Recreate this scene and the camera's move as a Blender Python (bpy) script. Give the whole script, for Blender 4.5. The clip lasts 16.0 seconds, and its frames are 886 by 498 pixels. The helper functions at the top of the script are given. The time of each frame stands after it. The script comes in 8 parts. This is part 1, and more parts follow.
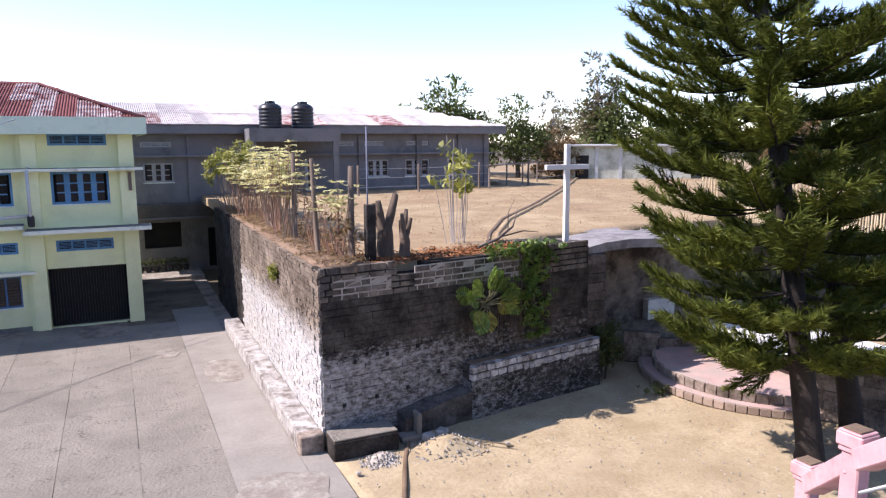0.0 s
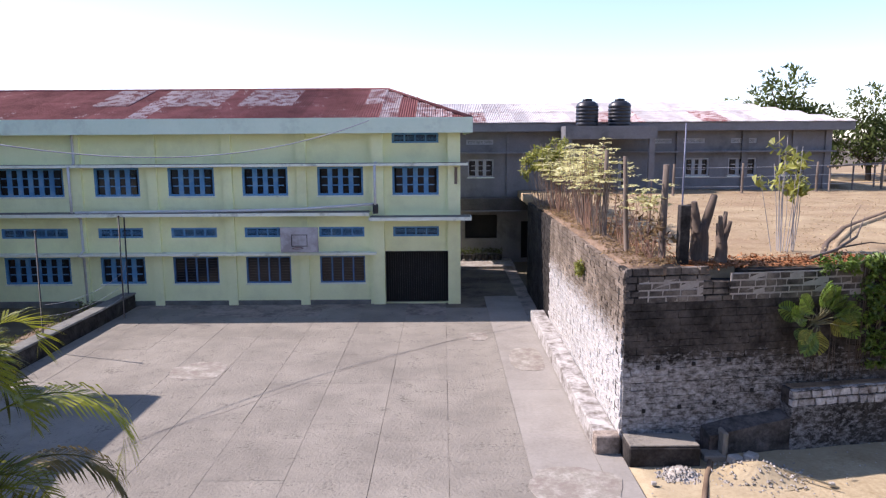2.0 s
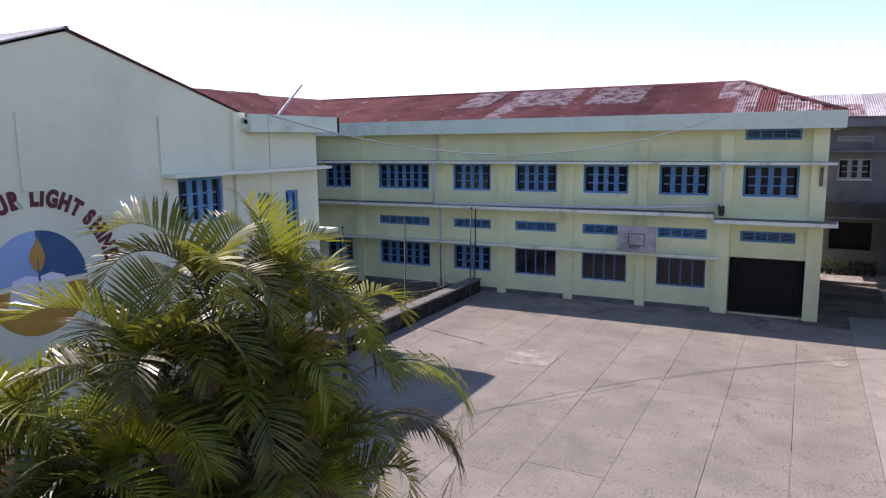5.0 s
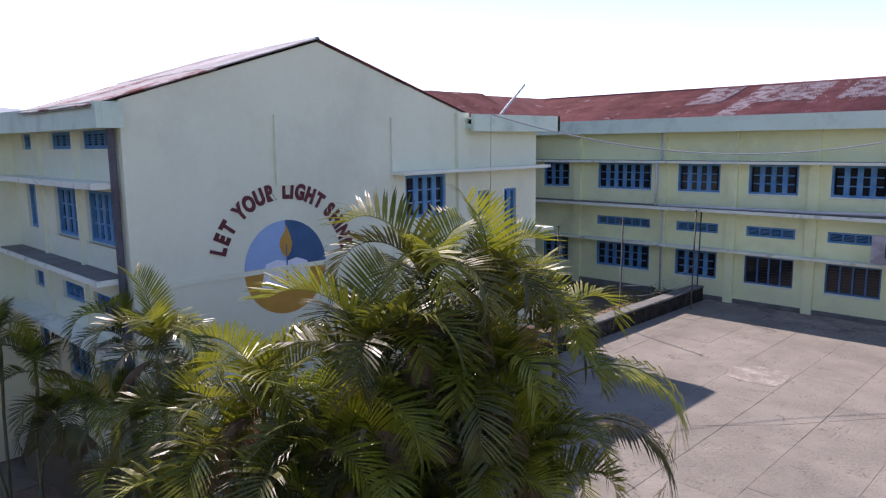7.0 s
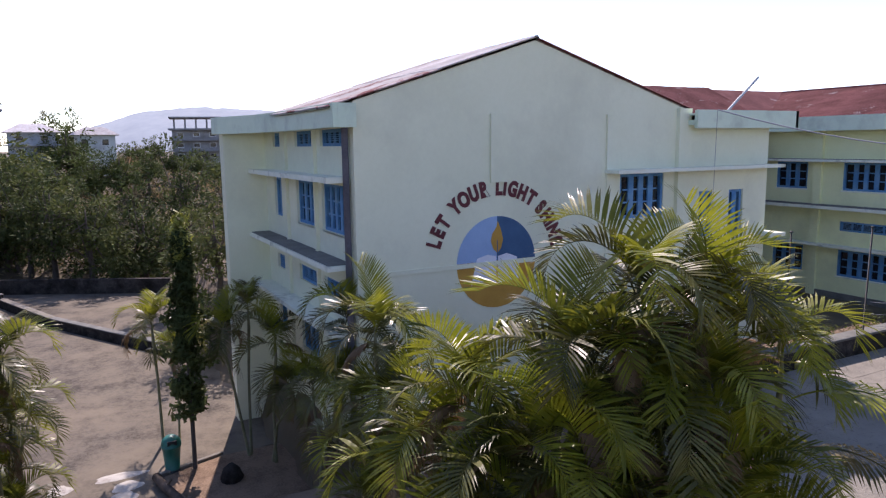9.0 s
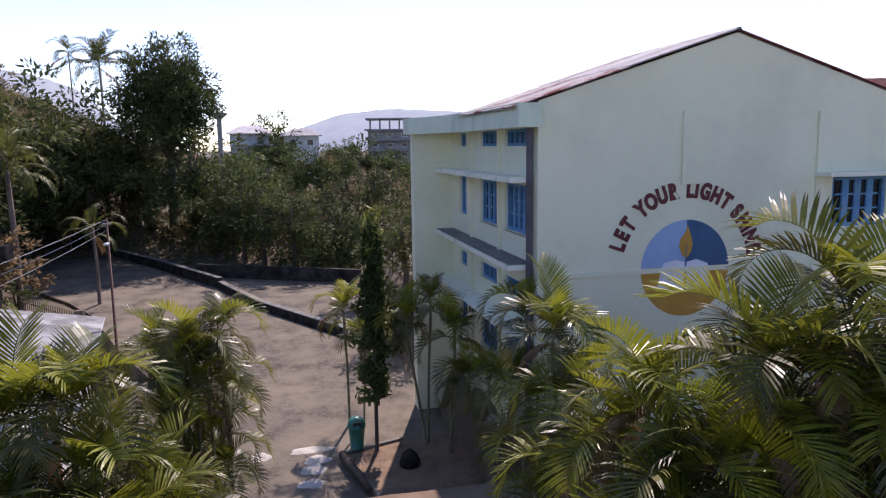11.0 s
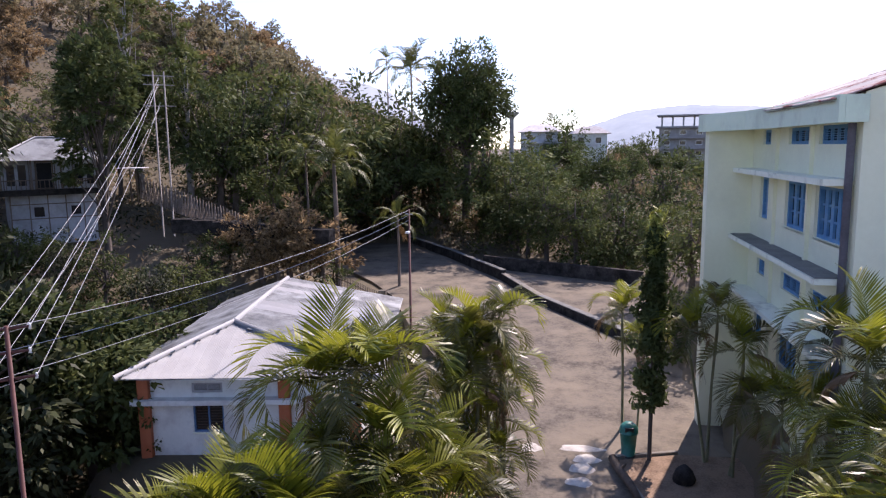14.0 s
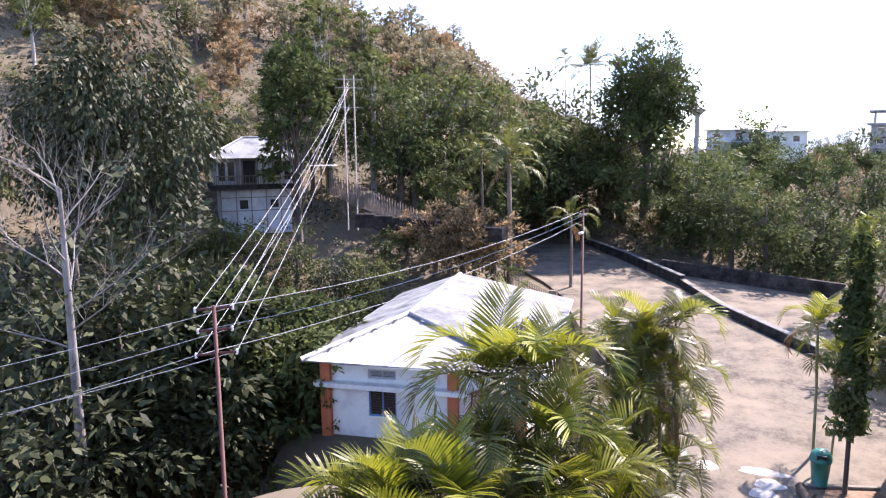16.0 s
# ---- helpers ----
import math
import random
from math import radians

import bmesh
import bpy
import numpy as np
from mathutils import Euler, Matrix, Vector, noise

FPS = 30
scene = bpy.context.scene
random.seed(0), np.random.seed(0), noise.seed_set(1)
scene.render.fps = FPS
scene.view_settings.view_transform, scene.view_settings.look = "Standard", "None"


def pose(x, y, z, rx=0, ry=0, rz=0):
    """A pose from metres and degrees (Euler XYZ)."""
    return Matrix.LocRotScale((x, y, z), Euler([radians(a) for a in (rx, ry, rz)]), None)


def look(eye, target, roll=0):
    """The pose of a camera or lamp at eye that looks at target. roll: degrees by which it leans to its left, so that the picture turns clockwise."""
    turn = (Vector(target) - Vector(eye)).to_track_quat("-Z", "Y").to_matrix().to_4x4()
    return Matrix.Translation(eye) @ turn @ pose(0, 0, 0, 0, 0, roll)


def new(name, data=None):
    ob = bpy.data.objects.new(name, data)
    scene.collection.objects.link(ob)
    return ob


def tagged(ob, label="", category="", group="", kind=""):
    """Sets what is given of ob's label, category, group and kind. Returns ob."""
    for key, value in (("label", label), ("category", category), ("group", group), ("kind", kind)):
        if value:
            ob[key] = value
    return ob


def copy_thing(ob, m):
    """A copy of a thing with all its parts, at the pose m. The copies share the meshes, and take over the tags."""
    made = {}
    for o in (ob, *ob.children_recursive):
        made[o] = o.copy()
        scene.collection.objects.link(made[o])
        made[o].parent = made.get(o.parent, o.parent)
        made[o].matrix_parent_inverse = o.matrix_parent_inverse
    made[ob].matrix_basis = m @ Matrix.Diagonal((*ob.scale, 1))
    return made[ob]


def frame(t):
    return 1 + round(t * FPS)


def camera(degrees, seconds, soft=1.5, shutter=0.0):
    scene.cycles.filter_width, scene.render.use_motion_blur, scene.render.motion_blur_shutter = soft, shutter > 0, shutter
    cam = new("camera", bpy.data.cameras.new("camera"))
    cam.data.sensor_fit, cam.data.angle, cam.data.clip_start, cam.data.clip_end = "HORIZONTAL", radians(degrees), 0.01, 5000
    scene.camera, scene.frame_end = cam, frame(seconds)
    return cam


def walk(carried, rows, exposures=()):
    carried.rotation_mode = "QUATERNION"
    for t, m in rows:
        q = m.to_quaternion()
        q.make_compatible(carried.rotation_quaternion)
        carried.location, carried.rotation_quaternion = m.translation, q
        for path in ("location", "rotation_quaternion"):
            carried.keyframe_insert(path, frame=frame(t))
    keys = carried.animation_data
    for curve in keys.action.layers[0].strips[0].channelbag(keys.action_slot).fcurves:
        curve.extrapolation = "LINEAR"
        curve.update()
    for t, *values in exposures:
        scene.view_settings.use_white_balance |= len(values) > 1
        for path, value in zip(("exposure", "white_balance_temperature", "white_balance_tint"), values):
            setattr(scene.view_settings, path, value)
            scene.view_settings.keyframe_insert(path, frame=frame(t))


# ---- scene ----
cam = camera(64.60, 16.0, soft=1.25)
EYE = (0.0, 0.0, 7.0)
TURN = -25.0
PATH = [  # seconds, yaw, pitch, roll
    (0.0, -0.10, -8.70, 0.27), (0.5, 6.68, -8.68, 0.18), (1.0, 13.29, -8.69, 0.26), (1.5, 19.73, -8.71, 0.27),
    (2.0, 24.95, -8.76, 0.36), (2.5, 29.90, -8.78, 0.47), (3.0, 34.48, -8.78, 0.48), (3.5, 38.94, -8.80, 0.48),
    (4.0, 43.35, -8.78, 0.54), (6.5, 65.41, -8.62, 0.69), (7.0, 69.81, -8.59, 0.72), (7.5, 74.24, -8.58, 0.76),
    (8.0, 78.66, -8.59, 0.82), (8.5, 83.02, -8.58, 0.78), (11.0, 101.87, -8.38, 0.77), (11.5, 106.03, -8.35, 0.76),
    (12.0, 109.82, -8.33, 0.74), (12.5, 113.61, -8.31, 0.72), (13.0, 117.42, -8.27, 0.72), (13.5, 121.24, -8.26, 0.65),
    (14.0, 124.84, -8.25, 0.69), (14.5, 128.17, -8.24, 0.62), (15.0, 131.59, -8.23, 0.68), (15.5, 135.23, -8.19, 0.63),
    (16.0, 138.98, -8.16, 0.66),
]
walk(cam, [(t, pose(*EYE, 90 + p, r, y + TURN)) for t, y, p, r in PATH],
     [(0.0, 1.02, 6480, 26), (3.0, 0.86, 6480, 27), (4.0, 0.76, 6540, 28), (7.0, 0.78, 6600, 29), (8.5, 0.78, 6600, 29), (11.0, 0.68, 6620, 30), (13.0, 0.86, 6620, 30), (14.5, 1.26, 6600, 30), (16.0, 2.08, 6480, 29)])

# ---- light ----
SUN_EL, SUN_OFF = 46.0, 19.0          # elevation; degrees from -x towards +y
world = bpy.data.worlds.new("sky")
scene.world = world
world.use_nodes = True
wn = world.node_tree
sky = wn.nodes.new("ShaderNodeTexSky")
sky.sky_type = "NISHITA"
sky.sun_disc = False
sky.sun_elevation = radians(SUN_EL)
sky.sun_rotation = radians(-(90 - SUN_OFF))
sky.air_density, sky.dust_density, sky.ozone_density = 0.8, 0.08, 1.6
wn.links.new(sky.outputs[0], wn.nodes["Background"].inputs[0])
wn.nodes["Background"].inputs[1].default_value = 0.148
sun_dir = Vector((-math.cos(radians(SUN_OFF)) * math.cos(radians(SUN_EL)), math.sin(radians(SUN_OFF)) * math.cos(radians(SUN_EL)), math.sin(radians(SUN_EL))))
sun_data = bpy.data.lights.new("sun", "SUN")
sun_data.energy, sun_data.angle, sun_data.color = 3.9, radians(0.6), (1.0, 0.95, 0.87)
sun = new("sun", sun_data)
sun.matrix_world = look(sun_dir * 60, (0, 0, 0))

# ---- materials ----
def material(name, c1, c2, rough=0.8, scale=3.0, fine=40.0, bump=0.2, stain=None, stain_scale=0.6, stain_amount=0.4, metal=0.0,
             rnd=0.0, island=False, translucent=0.0, stretch=(1, 1, 1), spec=0.5, stain_edge=0.18, fw=0.45, lo=0.5, hi=0.92):
    m = bpy.data.materials.new(name)
    m.use_nodes = True
    nt = m.node_tree
    L = nt.links.new
    b = nt.nodes["Principled BSDF"]
    tc = nt.nodes.new("ShaderNodeNewGeometry")
    mp = nt.nodes.new("ShaderNodeMapping")
    L(tc.outputs["Position"], mp.inputs[0])
    mp.inputs["Scale"].default_value = stretch
    n1, n2 = nt.nodes.new("ShaderNodeTexNoise"), nt.nodes.new("ShaderNodeTexNoise")
    for n, s, d in ((n1, scale, 5), (n2, fine, 4)):
        L(mp.outputs[0], n.inputs["Vector"])
        n.inputs["Scale"].default_value, n.inputs["Detail"].default_value, n.inputs["Roughness"].default_value = s, d, 0.62
    add = nt.nodes.new("ShaderNodeMath")
    add.operation = "MULTIPLY_ADD"
    L(n2.outputs["Fac"], add.inputs[0])
    add.inputs[1].default_value = fw
    L(n1.outputs["Fac"], add.inputs[2])
    ramp = nt.nodes.new("ShaderNodeValToRGB")
    ramp.color_ramp.elements[0].position, ramp.color_ramp.elements[1].position = lo, hi
    ramp.color_ramp.elements[0].color, ramp.color_ramp.elements[1].color = (*c1, 1), (*c2, 1)
    L(add.outputs[0], ramp.inputs[0])
    col = ramp.outputs[0]
    if stain:
        n3 = nt.nodes.new("ShaderNodeTexNoise")
        L(tc.outputs["Position"], n3.inputs["Vector"])
        n3.inputs["Scale"].default_value, n3.inputs["Detail"].default_value, n3.inputs["Roughness"].default_value = stain_scale, 8, 0.68
        r3 = nt.nodes.new("ShaderNodeValToRGB")
        e = r3.color_ramp.elements
        mid = 0.5 + (0.5 - stain_amount) * 0.35
        e[0].position, e[1].position = mid - stain_edge / 2, mid + stain_edge / 2
        L(n3.outputs["Fac"], r3.inputs[0])
        mx = nt.nodes.new("ShaderNodeMix")
        mx.data_type = "RGBA"
        L(r3.outputs[0], mx.inputs[0])
        L(col, mx.inputs[6])
        mx.inputs[7].default_value = (*stain, 1)
        col = mx.outputs[2]
    if rnd:
        hsv = nt.nodes.new("ShaderNodeHueSaturation")
        L(col, hsv.inputs["Color"])
        mr = nt.nodes.new("ShaderNodeMapRange")
        if island:
            L(tc.outputs["Random Per Island"], mr.inputs[0])
        else:
            oi = nt.nodes.new("ShaderNodeObjectInfo")
            L(oi.outputs["Random"], mr.inputs[0])
        mr.inputs[3].default_value, mr.inputs[4].default_value = 1 - rnd, 1 + rnd
        L(mr.outputs[0], hsv.inputs["Value"])
        col = hsv.outputs[0]
    L(col, b.inputs["Base Color"])
    b.inputs["Roughness"].default_value, b.inputs["Metallic"].default_value = rough, metal
    b.inputs["Specular IOR Level"].default_value = spec
    if bump:
        bp = nt.nodes.new("ShaderNodeBump")
        bp.inputs["Strength"].default_value, bp.inputs["Distance"].default_value = bump, 0.03
        L(add.outputs[0], bp.inputs["Height"])
        L(bp.outputs[0], b.inputs["Normal"])
    if translucent:
        tr = nt.nodes.new("ShaderNodeBsdfTranslucent")
        L(col, tr.inputs[0])
        ms = nt.nodes.new("ShaderNodeMixShader")
        ms.inputs[0].default_value = translucent
        L(b.outputs[0], ms.inputs[1])
        L(tr.outputs[0], ms.inputs[2])
        L(ms.outputs[0], nt.nodes["Material Output"].inputs[0])
    return m


MAT = {}
def mk(key, *a, **k):
    MAT[key] = material(key, *a, **k)

mk("yellow_paint", (0.765, 0.80, 0.45), (0.84, 0.87, 0.53), 0.75, 0.5, 9, 0.06, stain=(0.66, 0.69, 0.40), stain_scale=0.35, stain_amount=0.3)
mk("pale_paint", (0.72, 0.735, 0.535), (0.78, 0.795, 0.60), 0.75, 0.4, 9, 0.06, stain=(0.66, 0.675, 0.50), stain_scale=0.3, stain_amount=0.3)
mk("fascia_paint", (0.60, 0.72, 0.56), (0.68, 0.78, 0.62), 0.7, 0.6, 8, 0.05, stain=(0.50, 0.58, 0.46), stain_scale=0.8, stain_amount=0.25)
mk("shade_paint", (0.70, 0.735, 0.60), (0.80, 0.83, 0.71), 0.8, 1.2, 12, 0.1, stain=(0.30, 0.31, 0.26), stain_scale=1.4, stain_amount=0.10, spec=0.2)
mk("slab_dirty", (0.10, 0.10, 0.09), (0.20, 0.20, 0.18), 0.95, 1.4, 15, 0.3)
mk("grey_plaster", (0.15, 0.145, 0.15), (0.24, 0.235, 0.24), 0.9, 0.5, 12, 0.15, stain=(0.12, 0.12, 0.12), stain_scale=0.5, stain_amount=0.35)
mk("porch_dark", (0.05, 0.044, 0.038), (0.11, 0.098, 0.086), 0.95, 0.8, 12, 0.3)
mk("twig_red", (0.16, 0.085, 0.055), (0.28, 0.165, 0.11), 0.9, 2, 20, 0.2)
mk("blue_paint", (0.05, 0.19, 0.40), (0.10, 0.29, 0.50), 0.6, 2, 12, 0.05, stain=(0.16, 0.30, 0.44), stain_scale=2, stain_amount=0.2, rnd=0.08)
mk("pane", (0.008, 0.010, 0.014), (0.018, 0.02, 0.026), 0.12, 2, 20, 0.0)
# near-black fill for openings, their unlit depth put into the colour
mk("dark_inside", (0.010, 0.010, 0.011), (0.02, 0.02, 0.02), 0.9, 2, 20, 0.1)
mk("iron_dark", (0.012, 0.012, 0.013), (0.03, 0.028, 0.026), 0.6, 4, 40, 0.1)
mk("pvc", (0.45, 0.47, 0.47), (0.6, 0.61, 0.6), 0.5, 2, 20, 0.05)
mk("pipe_dark", (0.10, 0.11, 0.16), (0.20, 0.21, 0.28), 0.6, 2, 20, 0.1)
mk("red_roof", (0.115, 0.042, 0.04), (0.24, 0.10, 0.092), 0.92, 0.8, 7, 0.05, stain=(0.42, 0.34, 0.32), stain_scale=1.1, stain_amount=0.10, rnd=0.14, stain_edge=0.08, spec=0.08, fw=0.5)
mk("worn_roof", (0.36, 0.30, 0.29), (0.52, 0.47, 0.46), 0.92, 1.2, 8, 0.05, stain=(0.19, 0.075, 0.07), stain_scale=2.4, stain_amount=0.46, rnd=0.14, stain_edge=0.12, spec=0.08)
mk("pale_roof", (0.36, 0.355, 0.355), (0.56, 0.55, 0.55), 0.92, 1.0, 7, 0.05, stain=(0.34, 0.27, 0.25), stain_scale=2.5, stain_amount=0.25, rnd=0.2, stain_edge=0.25, spec=0.08)
mk("metal_roof", (0.23, 0.245, 0.248), (0.32, 0.335, 0.338), 0.68, 0.7, 8, 0.04, stain=(0.14, 0.145, 0.15), stain_scale=0.9, stain_amount=0.4, rnd=0.2, metal=0.15, spec=0.3)
mk("metal_pale", (0.26, 0.265, 0.27), (0.34, 0.345, 0.35), 0.65, 0.7, 8, 0.04, stain=(0.28, 0.29, 0.30), stain_scale=0.5, stain_amount=0.3, rnd=0.08, metal=0.2, spec=0.5)
mk("concrete", (0.122, 0.1115, 0.093), (0.300, 0.275, 0.230), 0.96, 1.6, 12, 1.0, stain=(0.190, 0.174, 0.147), stain_scale=0.45, stain_amount=0.5, rnd=0.06, stain_edge=0.4, spec=0.15, fw=1.2, lo=0.82, hi=1.4)
mk("joint", (0.13, 0.108, 0.09), (0.30, 0.255, 0.215), 0.95, 1.2, 7, 0.2, lo=0.55, hi=0.82)
mk("patch_cement", (0.25, 0.23, 0.19), (0.44, 0.415, 0.36), 0.95, 3.0, 14, 0.5, stain=(0.23, 0.195, 0.165), stain_scale=2.2, stain_amount=0.45, spec=0.15, stain_edge=0.2, lo=0.6, hi=0.95)
mk("patch_pale", (0.40, 0.375, 0.325), (0.58, 0.55, 0.49), 0.95, 3.0, 14, 0.4, stain=(0.34, 0.31, 0.27), stain_scale=2.2, stain_amount=0.35, spec=0.15)
mk("sand", (0.285, 0.222, 0.130), (0.50, 0.418, 0.275), 0.97, 0.8, 12, 0.8, stain=(0.315, 0.247, 0.150), stain_scale=0.5, stain_amount=0.42, stain_edge=0.45, spec=0.1, fw=0.8, lo=0.6, hi=1.25)
mk("dry_grass", (0.23, 0.168, 0.092), (0.44, 0.355, 0.218), 0.98, 0.7, 11, 0.9, stain=(0.25, 0.17, 0.105), stain_scale=0.3, stain_amount=0.42, stain_edge=0.45, spec=0.1, fw=0.8, lo=0.6, hi=1.25)
mk("soil", (0.10, 0.065, 0.04), (0.20, 0.14, 0.09), 0.98, 1.0, 24, 0.5)
mk("hill_soil", (0.065, 0.054, 0.032), (0.14, 0.112, 0.068), 0.98, 0.08, 1.2, 0.5, stain=(0.115, 0.08, 0.048), stain_scale=0.06, stain_amount=0.35)
mk("road", (0.048, 0.041, 0.033), (0.150, 0.129, 0.102), 0.94, 0.7, 9, 0.5, stain=(0.215, 0.178, 0.130), stain_scale=0.35, stain_amount=0.36, stain_edge=0.3, spec=0.15, fw=0.8, lo=0.6, hi=1.2)
mk("stone_dark", (0.016, 0.0145, 0.0135), (0.08, 0.071, 0.064), 0.95, 2.2, 14, 0.8, stain=(0.012, 0.011, 0.010), stain_scale=1.4, stain_amount=0.45, rnd=0.12, stain_edge=0.3, spec=0.15, fw=0.7, lo=0.55, hi=1.15)
mk("stone_pale", (0.13, 0.10, 0.078), (0.36, 0.30, 0.245), 0.95, 2.5, 12, 0.8, stain=(0.07, 0.058, 0.048), stain_scale=2.2, stain_amount=0.28, rnd=0.28, stain_edge=0.3, spec=0.1, fw=0.8, lo=0.6, hi=1.2)
mk("mortar", (0.07, 0.065, 0.06), (0.14, 0.13, 0.12), 0.98, 2, 24, 0.5)
mk("wood_grey", (0.10, 0.075, 0.055), (0.22, 0.17, 0.13), 0.9, 3, 40, 0.6, stretch=(1, 1, 0.12))
mk("bark", (0.05, 0.038, 0.03), (0.12, 0.095, 0.075), 0.95, 2, 20, 0.8, stretch=(1, 1, 0.3))
mk("bark_pale", (0.22, 0.20, 0.18), (0.36, 0.33, 0.30), 0.9, 2, 20, 0.4, stretch=(1, 1, 0.4))
mk("pine_bark", (0.014, 0.011, 0.010), (0.042, 0.033, 0.027), 0.95, 3, 20, 0.9, stretch=(1, 1, 0.5))
mk("needles", (0.040, 0.062, 0.010), (0.165, 0.19, 0.030), 0.6, 0.9, 3, 0.0, rnd=0.4, island=True, translucent=0.3, spec=0.25)
mk("palm_far", (0.036, 0.048, 0.012), (0.15, 0.155, 0.036), 0.5, 1.1, 5, 0.0, rnd=0.3, translucent=0.3, spec=0.25)
# palm_leaf made browner and darker; the darkness stands for shade
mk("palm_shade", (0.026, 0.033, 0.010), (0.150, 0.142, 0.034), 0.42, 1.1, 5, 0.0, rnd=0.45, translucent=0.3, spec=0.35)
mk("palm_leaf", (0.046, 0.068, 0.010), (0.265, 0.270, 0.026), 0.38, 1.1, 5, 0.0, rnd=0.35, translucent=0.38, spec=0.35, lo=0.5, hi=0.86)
mk("palm_young", (0.10, 0.13, 0.012), (0.30, 0.30, 0.022), 0.42, 1.1, 5, 0.0, rnd=0.2, translucent=0.45, spec=0.3)
mk("palm_old", (0.035, 0.040, 0.012), (0.15, 0.11, 0.035), 0.5, 1.1, 5, 0.0, rnd=0.3, translucent=0.25, spec=0.3)
mk("palm_dry", (0.11, 0.065, 0.03), (0.26, 0.16, 0.07), 0.7, 1, 6, 0.0, rnd=0.3, translucent=0.25)
mk("palm_stem", (0.11, 0.12, 0.05), (0.24, 0.22, 0.12), 0.7, 2, 12, 0.2)
mk("leaf_dark", (0.038, 0.053, 0.018), (0.100, 0.122, 0.042), 0.7, 0.3, 2, 0.0, rnd=0.35, island=True, translucent=0.28, spec=0.1)
# leaf_dark taken darker: the hollow's shade is put into the leaf colour
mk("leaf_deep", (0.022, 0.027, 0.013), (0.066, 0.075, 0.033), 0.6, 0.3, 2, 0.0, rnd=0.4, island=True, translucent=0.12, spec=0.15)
mk("leaf_mid", (0.060, 0.076, 0.023), (0.145, 0.162, 0.052), 0.75, 0.3, 2, 0.0, rnd=0.3, island=True, translucent=0.26, spec=0.12)
mk("leaf_fresh", (0.045, 0.064, 0.019), (0.128, 0.158, 0.048), 0.7, 0.3, 2, 0.0, rnd=0.35, island=True, translucent=0.24, spec=0.1)
mk("leaf_dry", (0.16, 0.11, 0.055), (0.32, 0.225, 0.12), 0.75, 0.3, 2, 0.0, rnd=0.5, island=True, translucent=0.45, spec=0.2)
mk("leaf_yellow", (0.20, 0.22, 0.035), (0.36, 0.36, 0.08), 0.55, 0.6, 3, 0.0, rnd=0.35, island=True, translucent=0.35)
mk("leaf_cream", (0.50, 0.48, 0.20), (0.72, 0.69, 0.38), 0.7, 0.6, 3, 0.0, rnd=0.2, island=True, translucent=0.3, spec=0.2)
mk("vine_leaf", (0.055, 0.12, 0.016), (0.16, 0.24, 0.04), 0.4, 0.8, 4, 0.0, rnd=0.4, island=True, translucent=0.25)
mk("white_paint", (0.72, 0.72, 0.71), (0.82, 0.82, 0.81), 0.5, 2, 20, 0.05)
mk("black_plastic", (0.012, 0.013, 0.015), (0.022, 0.023, 0.026), 0.4, 2, 20, 0.03)
mk("pink_paint", (0.56, 0.31, 0.32), (0.68, 0.42, 0.42), 0.8, 1.5, 16, 0.12, stain=(0.40, 0.24, 0.23), stain_scale=2.5, stain_amount=0.25, spec=0.2)
mk("pink_floor", (0.42, 0.28, 0.245), (0.55, 0.40, 0.36), 0.85, 0.8, 14, 0.2, stain=(0.40, 0.33, 0.29), stain_scale=1.2, stain_amount=0.4)
mk("brick_paver", (0.22, 0.16, 0.12), (0.36, 0.28, 0.22), 0.92, 2, 20, 0.4, rnd=0.2)
mk("bin_green", (0.010, 0.13, 0.095), (0.02, 0.19, 0.14), 0.4, 2, 14, 0.03)
mk("maroon", (0.10, 0.015, 0.02), (0.14, 0.025, 0.03), 0.7, 2, 20, 0.03)
mk("mural_light", (0.26, 0.40, 0.62), (0.31, 0.46, 0.68), 0.75, 2, 20, 0.03)
mk("mural_dark", (0.03, 0.09, 0.19), (0.045, 0.12, 0.23), 0.75, 2, 20, 0.03)
mk("mural_orange", (0.47, 0.24, 0.035), (0.55, 0.30, 0.05), 0.75, 2, 20, 0.03)
mk("mural_white", (0.68, 0.70, 0.76), (0.76, 0.78, 0.84), 0.75, 2, 20, 0.03)
mk("orange_column", (0.36, 0.10, 0.04), (0.44, 0.14, 0.06), 0.75, 2, 20, 0.05)
mk("shed_wall", (0.58, 0.62, 0.60), (0.70, 0.73, 0.70), 0.8, 0.7, 12, 0.06, stain=(0.45, 0.45, 0.45), stain_scale=0.6, stain_amount=0.3)
mk("shed_cream", (0.46, 0.50, 0.42), (0.60, 0.62, 0.53), 0.9, 1.2, 10, 0.1, stain=(0.30, 0.31, 0.24), stain_scale=1.0, stain_amount=0.4)
mk("rust_steel", (0.065, 0.020, 0.017), (0.12, 0.038, 0.030), 0.7, 3, 30, 0.1)
mk("steel", (0.35, 0.36, 0.37), (0.48, 0.49, 0.5), 0.45, 3, 30, 0.05, metal=0.6)
mk("insulator", (0.75, 0.75, 0.73), (0.85, 0.85, 0.83), 0.25, 3, 30, 0.0)
mk("wire", (0.30, 0.305, 0.31), (0.38, 0.385, 0.39), 0.6, 3, 30, 0.0)
mk("gravel", (0.27, 0.245, 0.21), (0.43, 0.40, 0.35), 0.95, 3, 40, 0.5, rnd=0.3, island=True)
# pale bluish base colour that carries the aerial haze
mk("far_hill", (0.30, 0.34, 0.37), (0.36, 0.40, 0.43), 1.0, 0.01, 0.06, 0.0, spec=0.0)
